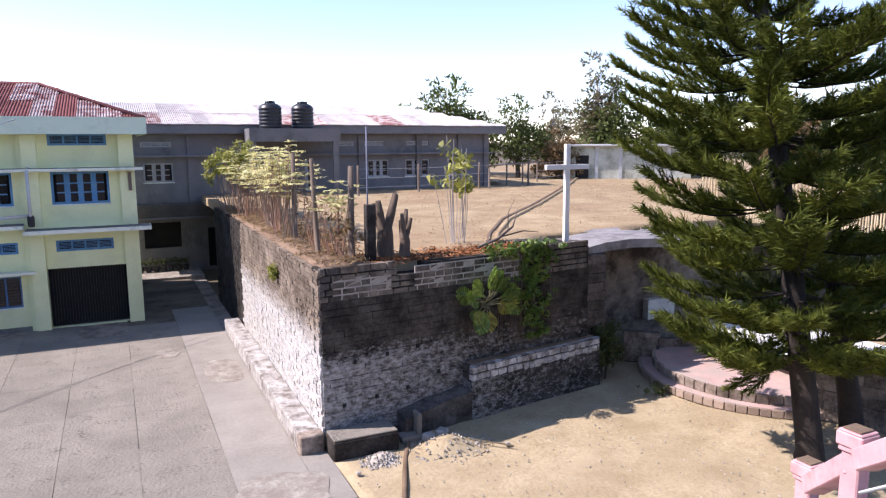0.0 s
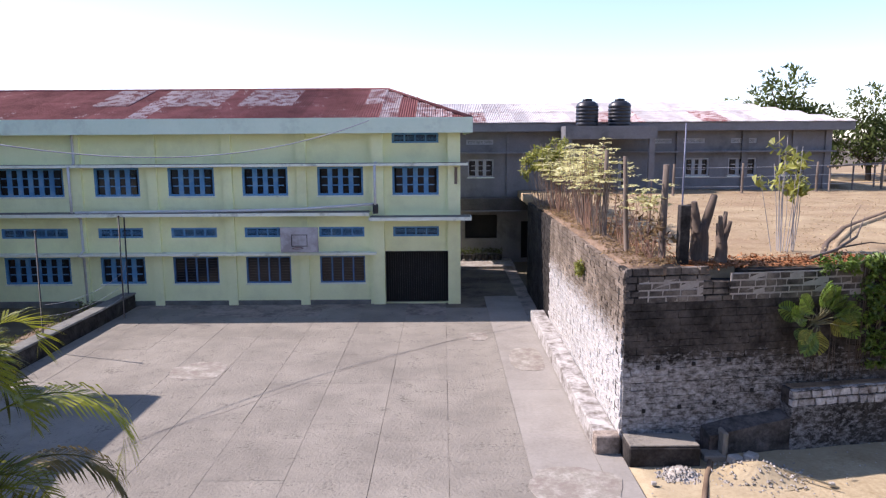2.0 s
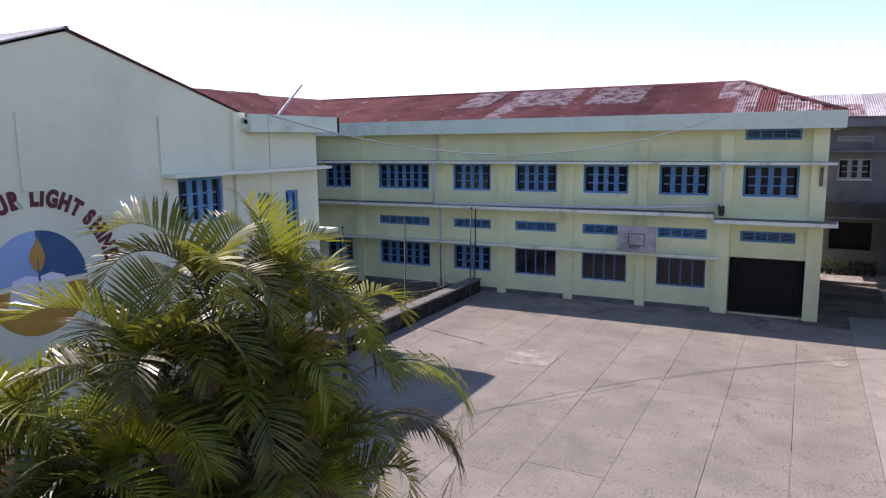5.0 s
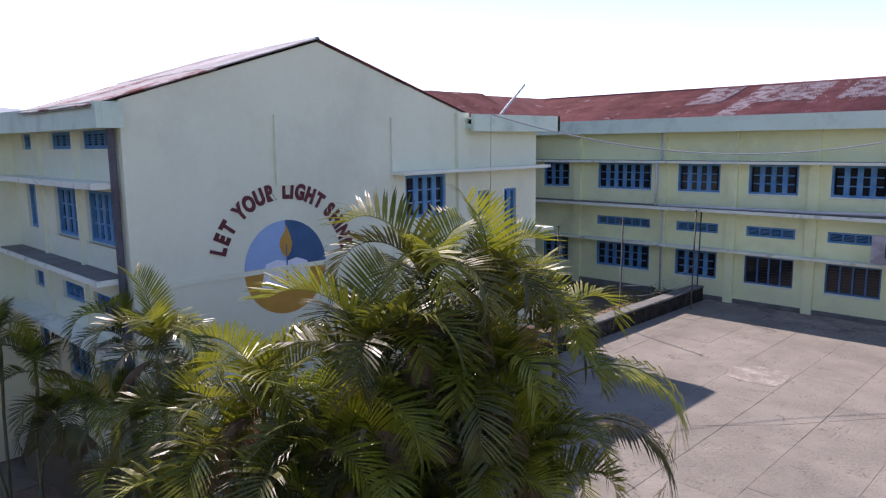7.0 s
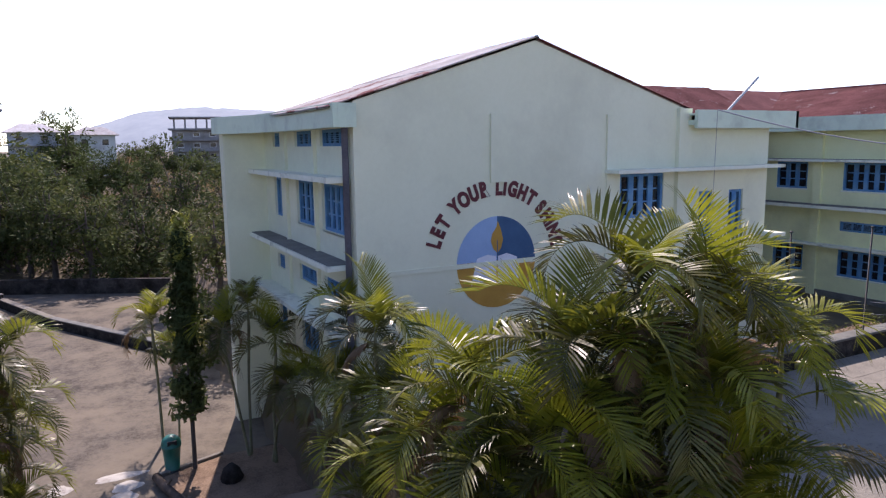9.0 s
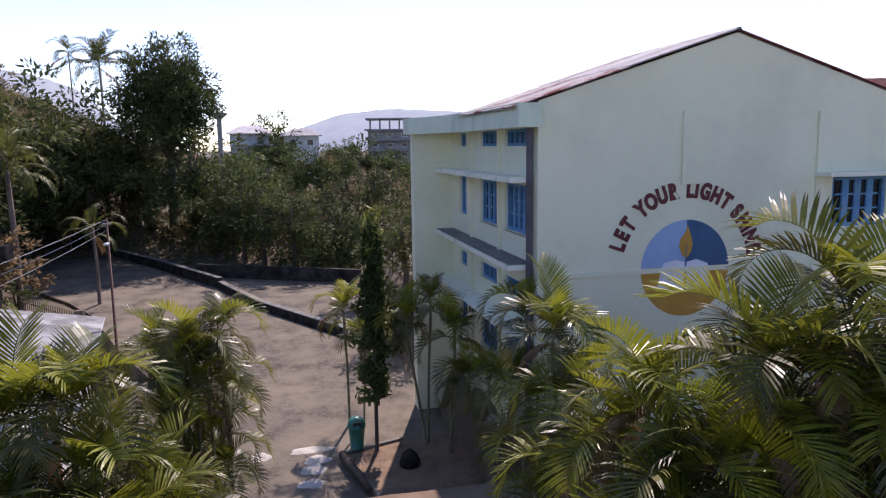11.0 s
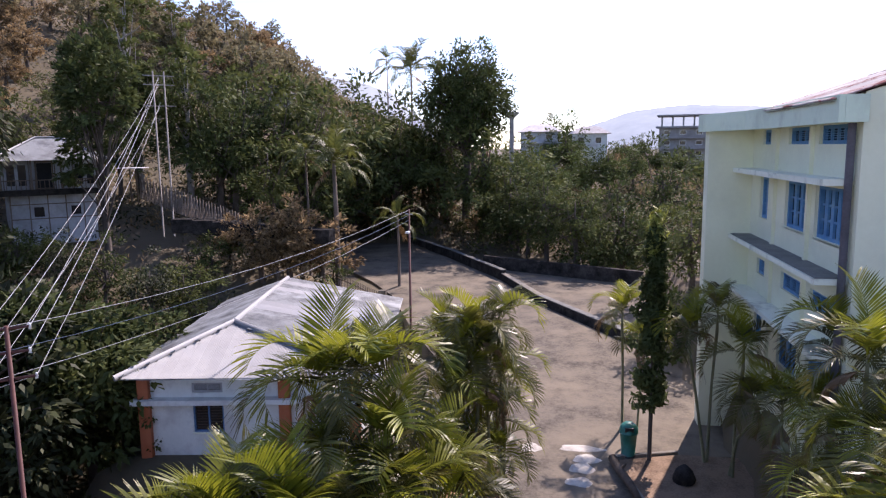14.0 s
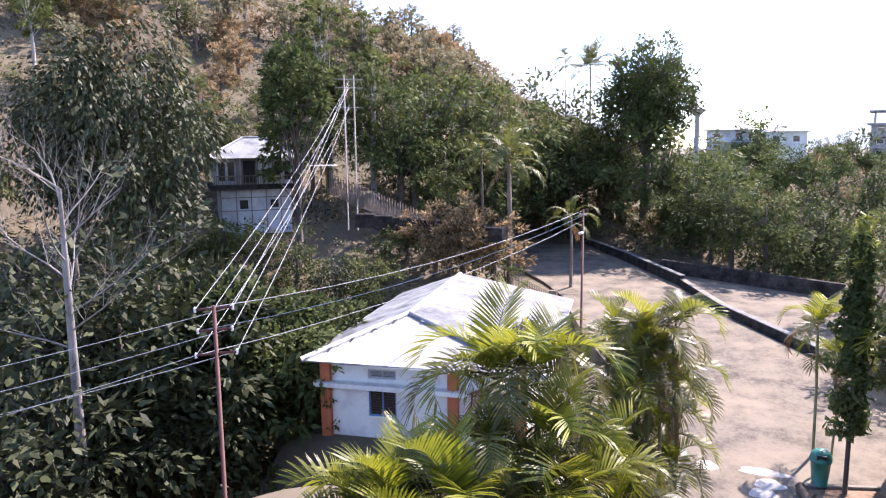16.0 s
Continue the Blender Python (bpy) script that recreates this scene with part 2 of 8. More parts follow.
mk("far_wall", (0.26, 0.26, 0.26), (0.36, 0.35, 0.34), 0.9, 0.4, 6, 0.05, stain=(0.2, 0.19, 0.18), stain_scale=0.3, stain_amount=0.4)
mk("hut_wall", (0.34, 0.36, 0.38), (0.46, 0.48, 0.50), 0.85, 0.8, 12, 0.06, stain=(0.24, 0.24, 0.24), stain_scale=0.9, stain_amount=0.35)
mk("house_wall", (0.42, 0.45, 0.48), (0.55, 0.57, 0.60), 0.85, 0.6, 10, 0.05, stain=(0.30, 0.30, 0.30), stain_scale=0.5, stain_amount=0.35)
mk("board_grey", (0.40, 0.39, 0.40), (0.52, 0.51, 0.52), 0.8, 1.5, 14, 0.1, stain=(0.28, 0.26, 0.26), stain_scale=1.5, stain_amount=0.45)
mk("bamboo", (0.34, 0.27, 0.16), (0.50, 0.42, 0.27), 0.8, 2, 20, 0.2, rnd=0.2)
mk("canopy_concrete", (0.20, 0.19, 0.19), (0.32, 0.31, 0.30), 0.96, 4, 30, 0.9, stain=(0.14, 0.13, 0.13), stain_scale=1.2, stain_amount=0.4)
mk("cave_wall", (0.12, 0.105, 0.09), (0.27, 0.24, 0.21), 0.96, 2.5, 18, 1.0, stain=(0.04, 0.036, 0.033), stain_scale=1.1, stain_amount=0.45)
mk("leaf_litter", (0.22, 0.085, 0.035), (0.38, 0.18, 0.08), 0.9, 0.8, 6, 0.0, rnd=0.4, island=True, spec=0.2)
mk("straw", (0.40, 0.30, 0.17), (0.58, 0.46, 0.29), 0.9, 0.8, 6, 0.0, rnd=0.3, island=True, translucent=0.35, spec=0.1)
mk("concrete_strip", (0.17, 0.155, 0.132), (0.335, 0.308, 0.268), 0.95, 0.7, 11, 0.5, stain=(0.30, 0.28, 0.245), stain_scale=0.3, stain_amount=0.45, rnd=0.05, stain_edge=0.5, spec=0.15, fw=0.6, lo=0.55, hi=1.1)
mk("ledge_stone", (0.22, 0.205, 0.19), (0.50, 0.48, 0.45), 0.95, 2.0, 12, 0.6, stain=(0.16, 0.14, 0.12), stain_scale=2.5, stain_amount=0.35, spec=0.1, fw=0.7, lo=0.55, hi=1.15)
# dry olive scrub leaves; their paleness also holds the far hill's haze
mk("leaf_scrub", (0.12, 0.108, 0.058), (0.25, 0.22, 0.125), 0.75, 0.3, 2, 0.0, rnd=0.4, island=True, translucent=0.45, spec=0.15)
mk("stone_mid", (0.05, 0.044, 0.039), (0.165, 0.145, 0.13), 0.95, 2.2, 14, 0.8, stain=(0.03, 0.027, 0.024), stain_scale=2.4, stain_amount=0.35, rnd=0.25, stain_edge=0.3, spec=0.1, fw=0.7, lo=0.55, hi=1.15)
mk("stone_band", (0.10, 0.085, 0.072), (0.26, 0.222, 0.185), 0.95, 2.2, 14, 0.8, stain=(0.035, 0.031, 0.028), stain_scale=2.0, stain_amount=0.42, rnd=0.25, stain_edge=0.3, spec=0.1, fw=0.7, lo=0.55, hi=1.15)
mk("wood_dark", (0.045, 0.032, 0.024), (0.15, 0.11, 0.08), 0.92, 3, 40, 0.8, stretch=(1, 1, 0.12))
mk("grille_frame", (0.05, 0.13, 0.28), (0.09, 0.20, 0.38), 0.7, 2, 12, 0.05)
mk("frame_grey", (0.26, 0.27, 0.28), (0.38, 0.39, 0.40), 0.7, 2, 12, 0.05)
mk("stone_brown", (0.15, 0.115, 0.085), (0.34, 0.27, 0.20), 0.95, 2.5, 22, 0.5, rnd=0.2)
mk("soil_dry", (0.12, 0.08, 0.055), (0.27, 0.19, 0.13), 0.97, 1.5, 18, 0.8, spec=0.1, fw=0.8, lo=0.6, hi=1.2)
mk("mortar_pale", (0.30, 0.265, 0.23), (0.46, 0.42, 0.37), 0.98, 2, 24, 0.5)
mk("bark_dead", (0.12, 0.108, 0.098), (0.27, 0.245, 0.22), 0.92, 2, 20, 0.4, stretch=(1, 1, 0.4))


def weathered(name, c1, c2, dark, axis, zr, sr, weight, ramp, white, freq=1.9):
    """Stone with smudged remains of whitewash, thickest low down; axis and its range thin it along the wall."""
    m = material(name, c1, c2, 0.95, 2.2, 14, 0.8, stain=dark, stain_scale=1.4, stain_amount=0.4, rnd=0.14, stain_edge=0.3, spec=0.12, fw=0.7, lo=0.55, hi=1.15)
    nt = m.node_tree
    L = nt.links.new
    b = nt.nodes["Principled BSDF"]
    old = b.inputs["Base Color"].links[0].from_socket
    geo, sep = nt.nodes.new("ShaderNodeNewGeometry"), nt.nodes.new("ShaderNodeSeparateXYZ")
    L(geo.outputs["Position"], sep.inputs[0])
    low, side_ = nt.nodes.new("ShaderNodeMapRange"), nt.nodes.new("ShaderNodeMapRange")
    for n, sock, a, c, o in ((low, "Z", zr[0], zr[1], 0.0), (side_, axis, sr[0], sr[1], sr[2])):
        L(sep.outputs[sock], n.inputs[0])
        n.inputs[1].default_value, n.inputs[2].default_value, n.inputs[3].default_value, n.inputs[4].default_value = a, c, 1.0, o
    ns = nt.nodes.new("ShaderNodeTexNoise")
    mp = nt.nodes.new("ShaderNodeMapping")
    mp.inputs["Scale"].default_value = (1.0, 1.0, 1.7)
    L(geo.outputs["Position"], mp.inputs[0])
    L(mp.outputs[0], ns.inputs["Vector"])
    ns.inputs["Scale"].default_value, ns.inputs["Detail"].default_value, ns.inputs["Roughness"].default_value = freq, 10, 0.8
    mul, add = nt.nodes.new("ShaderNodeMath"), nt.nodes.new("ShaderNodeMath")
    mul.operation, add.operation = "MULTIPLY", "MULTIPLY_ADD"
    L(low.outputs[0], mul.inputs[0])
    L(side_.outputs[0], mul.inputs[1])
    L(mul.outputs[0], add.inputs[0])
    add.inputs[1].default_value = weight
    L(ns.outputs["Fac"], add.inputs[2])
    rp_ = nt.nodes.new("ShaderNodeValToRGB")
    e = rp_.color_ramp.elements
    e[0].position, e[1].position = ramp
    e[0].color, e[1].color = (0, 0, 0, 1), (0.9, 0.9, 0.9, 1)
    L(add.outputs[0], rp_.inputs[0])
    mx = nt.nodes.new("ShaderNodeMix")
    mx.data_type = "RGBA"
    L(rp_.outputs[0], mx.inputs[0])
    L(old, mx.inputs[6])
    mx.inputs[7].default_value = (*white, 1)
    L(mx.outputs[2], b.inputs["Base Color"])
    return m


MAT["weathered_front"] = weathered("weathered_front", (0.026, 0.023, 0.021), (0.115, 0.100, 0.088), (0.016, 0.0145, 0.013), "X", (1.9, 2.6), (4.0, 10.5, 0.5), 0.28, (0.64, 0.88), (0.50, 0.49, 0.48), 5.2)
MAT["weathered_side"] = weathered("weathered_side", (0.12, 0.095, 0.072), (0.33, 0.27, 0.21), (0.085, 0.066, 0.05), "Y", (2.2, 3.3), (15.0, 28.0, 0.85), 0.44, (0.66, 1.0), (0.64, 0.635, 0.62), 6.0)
mk("whitewash_old", (0.30, 0.285, 0.27), (0.62, 0.60, 0.58), 0.95, 3.0, 14, 0.6, stain=(0.12, 0.10, 0.09), stain_scale=4.5, stain_amount=0.35, rnd=0.22, stain_edge=0.25, spec=0.1, fw=0.7, lo=0.55, hi=1.15)

# ---- builders ----
def mesh_of(bm, name, mat, smooth=False):
    me = bpy.data.meshes.new(name)
    bm.normal_update()
    bm.to_mesh(me)
    bm.free()
    for m in (mat if isinstance(mat, (list, tuple)) else [mat]):
        me.materials.append(MAT[m])
    if smooth:
        me.shade_smooth()
    return me


def part(name, bm, mat, parent=None, label="", smooth=False):
    ob = new(name, mesh_of(bm, name, mat, smooth))
    if parent is not None:
        ob.parent = parent
    if label:
        tagged(ob, label)
    return ob


def share(name, me, parent, m):
    """One more object on an existing mesh, placed by a matrix in the parent's space."""
    ob = new(name, me)
    ob.parent = parent
    ob.matrix_basis = m
    return ob


def thing(name, label, category, at=(0, 0, 0), turn=0, group="", kind=""):
    ob = new(name)
    ob.matrix_basis = pose(*at, 0, 0, turn)
    return tagged(ob, label, category, group, kind)


def BM():
    return bmesh.new()


def box(bm, x0, x1, y0, y1, z0, z1, bevel=0.0, mi=0):
    vs = [bm.verts.new((x, y, z)) for x in (x0, x1) for y in (y0, y1) for z in (z0, z1)]
    fs = []
    for q in ((0, 1, 3, 2), (4, 6, 7, 5), (0, 4, 5, 1), (2, 3, 7, 6), (0, 2, 6, 4), (1, 5, 7, 3)):
        f = bm.faces.new([vs[i] for i in q])
        f.material_index = mi
        fs.append(f)
    if bevel:
        es = list({e for f in fs for e in f.edges})
        bmesh.ops.bevel(bm, geom=es, offset=bevel, segments=1, affect="EDGES", clamp_overlap=True)
    return bm


def bx(*a, **k):
    return box(BM(), *a, **k)


def tube(bm, pts, radii, seg=8, cap=True, mi=0):
    """A round tube through points, with a radius at each."""
    pts = [Vector(p) for p in pts]
    if not hasattr(radii, "__len__"):
        radii = [radii] * len(pts)
    rings = []
    for i, p in enumerate(pts):
        d = (pts[min(i + 1, len(pts) - 1)] - pts[max(i - 1, 0)]).normalized()
        a = d.cross(Vector((0, 0, 1)) if abs(d.z) < 0.9 else Vector((1, 0, 0))).normalized()
        b = d.cross(a)
        rings.append([bm.verts.new(p + (a * math.cos(k * math.tau / seg) + b * math.sin(k * math.tau / seg)) * radii[i]) for k in range(seg)])
    for r, s in zip(rings, rings[1:]):
        for k in range(seg):
            f = bm.faces.new((r[k], r[(k + 1) % seg], s[(k + 1) % seg], s[k]))
            f.material_index, f.smooth = mi, True
    if cap:
        for r in (rings[0], rings[-1]):
            bm.faces.new(r).material_index = mi
    return bm


def lathe(bm, prof, seg=24, c=(0, 0), mi=0):
    rings = [[bm.verts.new((c[0] + r * math.cos(k * math.tau / seg), c[1] + r * math.sin(k * math.tau / seg), z)) for k in range(seg)] for r, z in prof]
    for a, b in zip(rings, rings[1:]):
        for k in range(seg):
            f = bm.faces.new((a[k], a[(k + 1) % seg], b[(k + 1) % seg], b[k]))
            f.material_index, f.smooth = mi, True
    bm.faces.new(rings[0])
    bm.faces.new(rings[-1])
    return bm


def poly_prism(bm, pts, z0, z1, mi=0):
    """An upright prism over a plan outline."""
    lo = [bm.verts.new((x, y, z0)) for x, y in pts]
    hi = [bm.verts.new((x, y, z1)) for x, y in pts]
    n = len(pts)
    for i in range(n):
        bm.faces.new((lo[i], lo[(i + 1) % n], hi[(i + 1) % n], hi[i])).material_index = mi
    bm.faces.new(hi).material_index = mi
    bm.faces.new(lo[::-1]).material_index = mi
    bmesh.ops.recalc_face_normals(bm, faces=bm.faces[:])
    return bm


def wall_with_holes(bm, u0, u1, z0, z1, holes, put, thick):
    """A wall in the (u, z) plane with rectangular openings; put(u, d, z) gives the place, d being the depth into the wall."""
    us = sorted({u0, u1, *[h[0] for h in holes], *[h[1] for h in holes]})
    zs = sorted({z0, z1, *[h[2] for h in holes], *[h[3] for h in holes]})
    us, zs = [u for u in us if u0 <= u <= u1], [z for z in zs if z0 <= z <= z1]
    solid = {}
    for i in range(len(us) - 1):
        for j in range(len(zs) - 1):
            cu, cz = (us[i] + us[i + 1]) / 2, (zs[j] + zs[j + 1]) / 2
            solid[i, j] = not any(h[0] < cu < h[1] and h[2] < cz < h[3] for h in holes)
    vs = {}
    def v(i, d, j):
        if (i, d, j) not in vs:
            vs[i, d, j] = bm.verts.new(put(us[i], d * thick, zs[j]))
        return vs[i, d, j]
    for (i, j), s in solid.items():
        if not s:
            continue
        bm.faces.new((v(i, 0, j), v(i + 1, 0, j), v(i + 1, 0, j + 1), v(i, 0, j + 1)))
        bm.faces.new((v(i, 1, j), v(i, 1, j + 1), v(i + 1, 1, j + 1), v(i + 1, 1, j)))
        if not solid.get((i - 1, j)):
            bm.faces.new((v(i, 0, j), v(i, 0, j + 1), v(i, 1, j + 1), v(i, 1, j)))
        if not solid.get((i + 1, j)):
            bm.faces.new((v(i + 1, 0, j), v(i + 1, 1, j), v(i + 1, 1, j + 1), v(i + 1, 0, j + 1)))
        if not solid.get((i, j - 1)):
            bm.faces.new((v(i, 0, j), v(i, 1, j), v(i + 1, 1, j), v(i + 1, 0, j)))
        if not solid.get((i, j + 1)):
            bm.faces.new((v(i, 0, j + 1), v(i + 1, 0, j + 1), v(i + 1, 1, j + 1), v(i, 1, j + 1)))
    bmesh.ops.recalc_face_normals(bm, faces=bm.faces[:])
    return bm


def polar(az, d, z=0.0):
    """A place by its bearing (degrees from +y towards -x) and distance from the origin."""
    return Vector((-math.sin(radians(az)) * d, math.cos(radians(az)) * d, z))


def smooth01(x):
    x = min(1.0, max(0.0, x))
    return x * x * (3 - 2 * x)

# ---- ground ----
CREST = [(60, -2.4), (80, -2.6), (94, -2.4), (101, 0.2), (105, 2.2), (109, 4.2), (113, 6.9), (118, 9.2), (125, 11.8), (135, 14.0), (150, 15.0), (170, 9.0), (190, 0.0), (300, 0.0)]
ROAD = [(-12.0, -2.5), (-19.0, -1.2), (-27.0, -1.5), (-36.0, -4.5), (-46.0, -9.0), (-55.0, -13.0), (-63.0, -19.0)]


def road_gap(x, y):
    best = 99.0
    for (ax, ay), (bx_, by) in zip(ROAD, ROAD[1:]):
        dx, dy = bx_ - ax, by - ay
        k = min(1, max(0, ((x - ax) * dx + (y - ay) * dy) / (dx * dx + dy * dy)))
        best = min(best, math.hypot(x - ax - k * dx, y - ay - k * dy))
    return best


def ground_z(x, y):
    d = math.hypot(x, y)
    az = math.degrees(math.atan2(-x, y))
    if az < -60:
        az += 360
    z = -0.12
    if y < 8:                                     # the lower terrace with the road
        z -= 2.5 * smooth01((-x - 11.5) / 5) * smooth01((6.2 - y) / 1.0)
    if az > 55:
        wild = smooth01((az - 106) / 9) * smooth01((d - 13) / 9)
        wild *= smooth01((road_gap(x, y) - 5.0) / 4.0)
        z -= 5.0 * wild * (1 - smooth01((d - 30) / 18))
        z -= 4.5 * smooth01((az - 130) / 6) * smooth01((d - 15) / 6) * (1 - smooth01((d - 36) / 10))
        crest = float(np.interp(az, [a for a, _ in CREST], [e for _, e in CREST]))
        top = 7 + 150 * math.tan(radians(crest))
        k = smooth01((d - 34) / 116) if az > 100 else smooth01((d - 62) / 90)
        rise = (d - 30) / 20
        hill = (top + 3) * (0.55 * k + 0.45 * min(1, max(0, (d - 34) / 116)))
        gate = smooth01((road_gap(x, y) - 5.0) / 6.0) if d < 75 else 1.0
        z += hill * gate + (noise.noise((x * 0.05, y * 0.05, 0)) * 2.0 * smooth01((d - 40) / 40) if d < 900 else 0)
        if d > 150:
            z += (-6 - z) * smooth01((d - 160) / 140)
        if 20 < d and az < 100 and road_gap(x, y) > 8 and y > 2:
            z -= 4.0 * smooth01((d - 48) / 10) * (1 - smooth01((d - 75) / 40))
    if x > 4 and y > 14:
        z += 3.95 * smooth01((x - 6.0) / 2.5) * smooth01((y - 20.0) / 2.5)
    elif y > 41:
        z += 3.95 * smooth01((y - 43) / 3)
    if -40 < x < -20 and -19 < y < -6:            # terrace of the shed
        e = max(max(-36.5 - x, x + 21.8), max(-16.5 - y, y + 8.0))
        k = 1 - smooth01(e / 2.0)
        z = z * (1 - k) - 4.4 * k
    return z


def build_ground():
    bm = BM()
    radii = [0.0] + list(np.arange(2.0, 70, 1.6)) + list(np.arange(72, 160, 4)) + [170, 190, 220, 260, 320, 420, 600, 900, 1500, 2600, 4200]
    n = 200
    rings = []
    for r in radii[1:]:
        rings.append([bm.verts.new((-math.sin(k * math.tau / n) * r, math.cos(k * math.tau / n) * r, ground_z(-math.sin(k * math.tau / n) * r, math.cos(k * math.tau / n) * r))) for k in range(n)])
    c = bm.verts.new((0, 0, ground_z(0, 0)))
    for k in range(n):
        bm.faces.new((c, rings[0][k], rings[0][(k + 1) % n]))
    for a, b in zip(rings, rings[1:]):
        for k in range(n):
            bm.faces.new((a[k], b[k], b[(k + 1) % n], a[(k + 1) % n]))
    bmesh.ops.recalc_face_normals(bm, faces=bm.faces[:])
    ob = part("ground", bm, "hill_soil", smooth=True)
    tagged(ob, "dry brown earth ground rolling up into a wooded hill", "ground", kind="structure")


build_ground()


def sheet(name, x0, x1, y0, y1, z, step, mat, label, cat, keep=None, rough=0.03, skirt=0.4, freq=0.6):
    """A gently uneven sheet of ground with a skirt round its edge."""
    bm = BM()
    nx, ny = int((x1 - x0) / step) + 1, int((y1 - y0) / step) + 1
    g = {}
    for i in range(nx + 1):
        for j in range(ny + 1):
            x, y = x0 + (x1 - x0) * i / nx, y0 + (y1 - y0) * j / ny
            g[i, j] = bm.verts.new((x, y, z + rough * noise.noise((x * freq, y * freq, 3)) + rough * 0.4 * noise.noise((x * 3, y * 3, 5))))
    for i in range(nx):
        for j in range(ny):
            cx, cy = x0 + (x1 - x0) * (i + .5) / nx, y0 + (y1 - y0) * (j + .5) / ny
            if keep is None or keep(cx, cy):
                bm.faces.new((g[i, j], g[i + 1, j], g[i + 1, j + 1], g[i, j + 1]))
    edge = [e for e in bm.edges if e.is_boundary]
    new_e = bmesh.ops.extrude_edge_only(bm, edges=edge)["geom"]
    bmesh.ops.translate(bm, verts=[v for v in new_e if isinstance(v, bmesh.types.BMVert)], vec=(0, 0, -skirt))
    bmesh.ops.delete(bm, geom=[v for v in bm.verts if not v.link_faces], context="VERTS")
    bmesh.ops.recalc_face_normals(bm, faces=bm.faces[:])
    ob = part(name, bm, mat, smooth=True)
    return tagged(ob, label, cat, kind="structure")


sheet("sandy_ground", 4.0, 40, -10, 18.5, -0.03, 0.4, "sand", "pale dry sandy ground with loose pebbles beside the retaining wall", "ground", rough=0.05,
      keep=lambda x, y: y < 15.3 + max(0, (x - 4) * 0.15) + max(0, (x - 11.5) * 0.7))
sheet("field", 4.35, 90, 15.2, 80, 4.12, 0.6, "dry_grass", "raised open field of dry tan grass behind the wall", "ground", rough=0.05,
      keep=lambda x, y: y < 40.6 + max(0, (x - 23) * 2.0) and y > 15.40 + (x - 4.0) * 0.141 and (x < 11.6 or y > 17.9 + (x - 11.0) * 0.12))
sheet("bed", -13.2, -3.6, -6, 13.0, 0.03, 0.4, "soil", "dark soil planting bed at the yard's edge", "bed", rough=0.05, skirt=0.3,
      keep=lambda x, y: y < 7.5 + (-x - 3.6) * 0.42)
# road and the paved lay-by
road_pts = [(-15.5, -2.6), (-19.0, -1.6), (-22.4, -1.9), (-28.0, -4.6), (-35.0, -7.8), (-43.4, -11.0), (-48.0, -13.6), (-59.0, -21.5), (-68.0, -28.0),
            (-72.0, -24.0), (-70.9, -17.2), (-59.7, -10.1), (-49.8, -4.6), (-42.5, -1.7), (-33.0, 3.5), (-31.0, 5.8), (-21.6, 5.8), (-21.4, 3.6), (-20.8, 1.4), (-17.9, 2.2), (-14.5, 1.6)]
tagged(part("road", poly_prism(BM(), road_pts, -3.4, -2.5), "road"), "worn grey concrete drive with pale patches", "road", kind="structure")
tagged(part("paved_terrace", poly_prism(BM(), [(-33.4, 4.3), (-42.5, -1.0), (-49.6, -3.9), (-54.0, -6.0), (-52.0, 3.0), (-45.0, 9.0), (-33.0, 9.0)], -3.4, -2.35), "road"), "worn concrete lay-by beside the drive", "pavement", kind="structure")
tagged(part("bin_verge", poly_prism(BM(), [(-21.3, 3.5), (-20.6, 1.55), (-17.8, 2.3), (-14.0, 1.7), (-12.5, 5.8), (-21.3, 5.8)], -3.4, -2.42), "soil_dry"), "bare sandy verge beside the drive", "ground", kind="structure")
rwall = thing("roadside_wall", "low dark weathered concrete wall along the drive", "wall", kind="structure")
line = [(-33.2, 3.9), (-42.5, -1.4), (-49.8, -4.3), (-59.7, -9.8), (-70.9, -16.9)]
for i, ((ax, ay), (cx, cy)) in enumerate(zip(line, line[1:])):
    L_ = math.hypot(cx - ax, cy - ay)
    seg_ = part("wall_run", bx(0, L_ + 0.02, -0.16, 0.16, -0.9, 0.42 + 0.25 * (i > 1), 0.02), "stone_dark", rwall)
    seg_.matrix_basis = pose(ax, ay, -2.5, 0, 0, math.degrees(math.atan2(cy - ay, cx - ax)))
    cap_ = part("coping", bx(0, L_, -0.2, 0.2, 0.424 + 0.25 * (i > 1), 0.48 + 0.25 * (i > 1), 0.015), "concrete" if i == 1 else "slab_dirty", rwall)
    cap_.matrix_basis = seg_.matrix_basis.copy()
back_w = part("wall_run", bx(0, 16, -0.2, 0.2, -1.0, 1.0, 0.02), "stone_dark", rwall)
back_w.matrix_basis = pose(-54.0, -6.2, -2.4, 0, 0, 62)
vk = thing("verge_kerb", "narrow broken concrete kerb round the verge", "kerb", kind="structure")
for (ax, ay), (cx, cy) in (((-20.75, 1.5), (-17.8, 2.25)), ((-17.8, 2.25), (-14.5, 1.65)), ((-21.4, 3.5), (-20.75, 1.5)), ((-15.5, -2.6), (-19.0, -1.6)), ((-19.0, -1.6), (-22.4, -1.9)), ((-22.4, -1.9), (-28.0, -4.6))):
    L_ = math.hypot(cx - ax, cy - ay)
    k_ = part("kerb_stone", bx(0, L_, -0.07, 0.07, -0.2, 0.14, 0.015), "concrete", vk)
    k_.matrix_basis = pose(ax, ay, -2.48, 0, 0, math.degrees(math.atan2(cy - ay, cx - ax)))
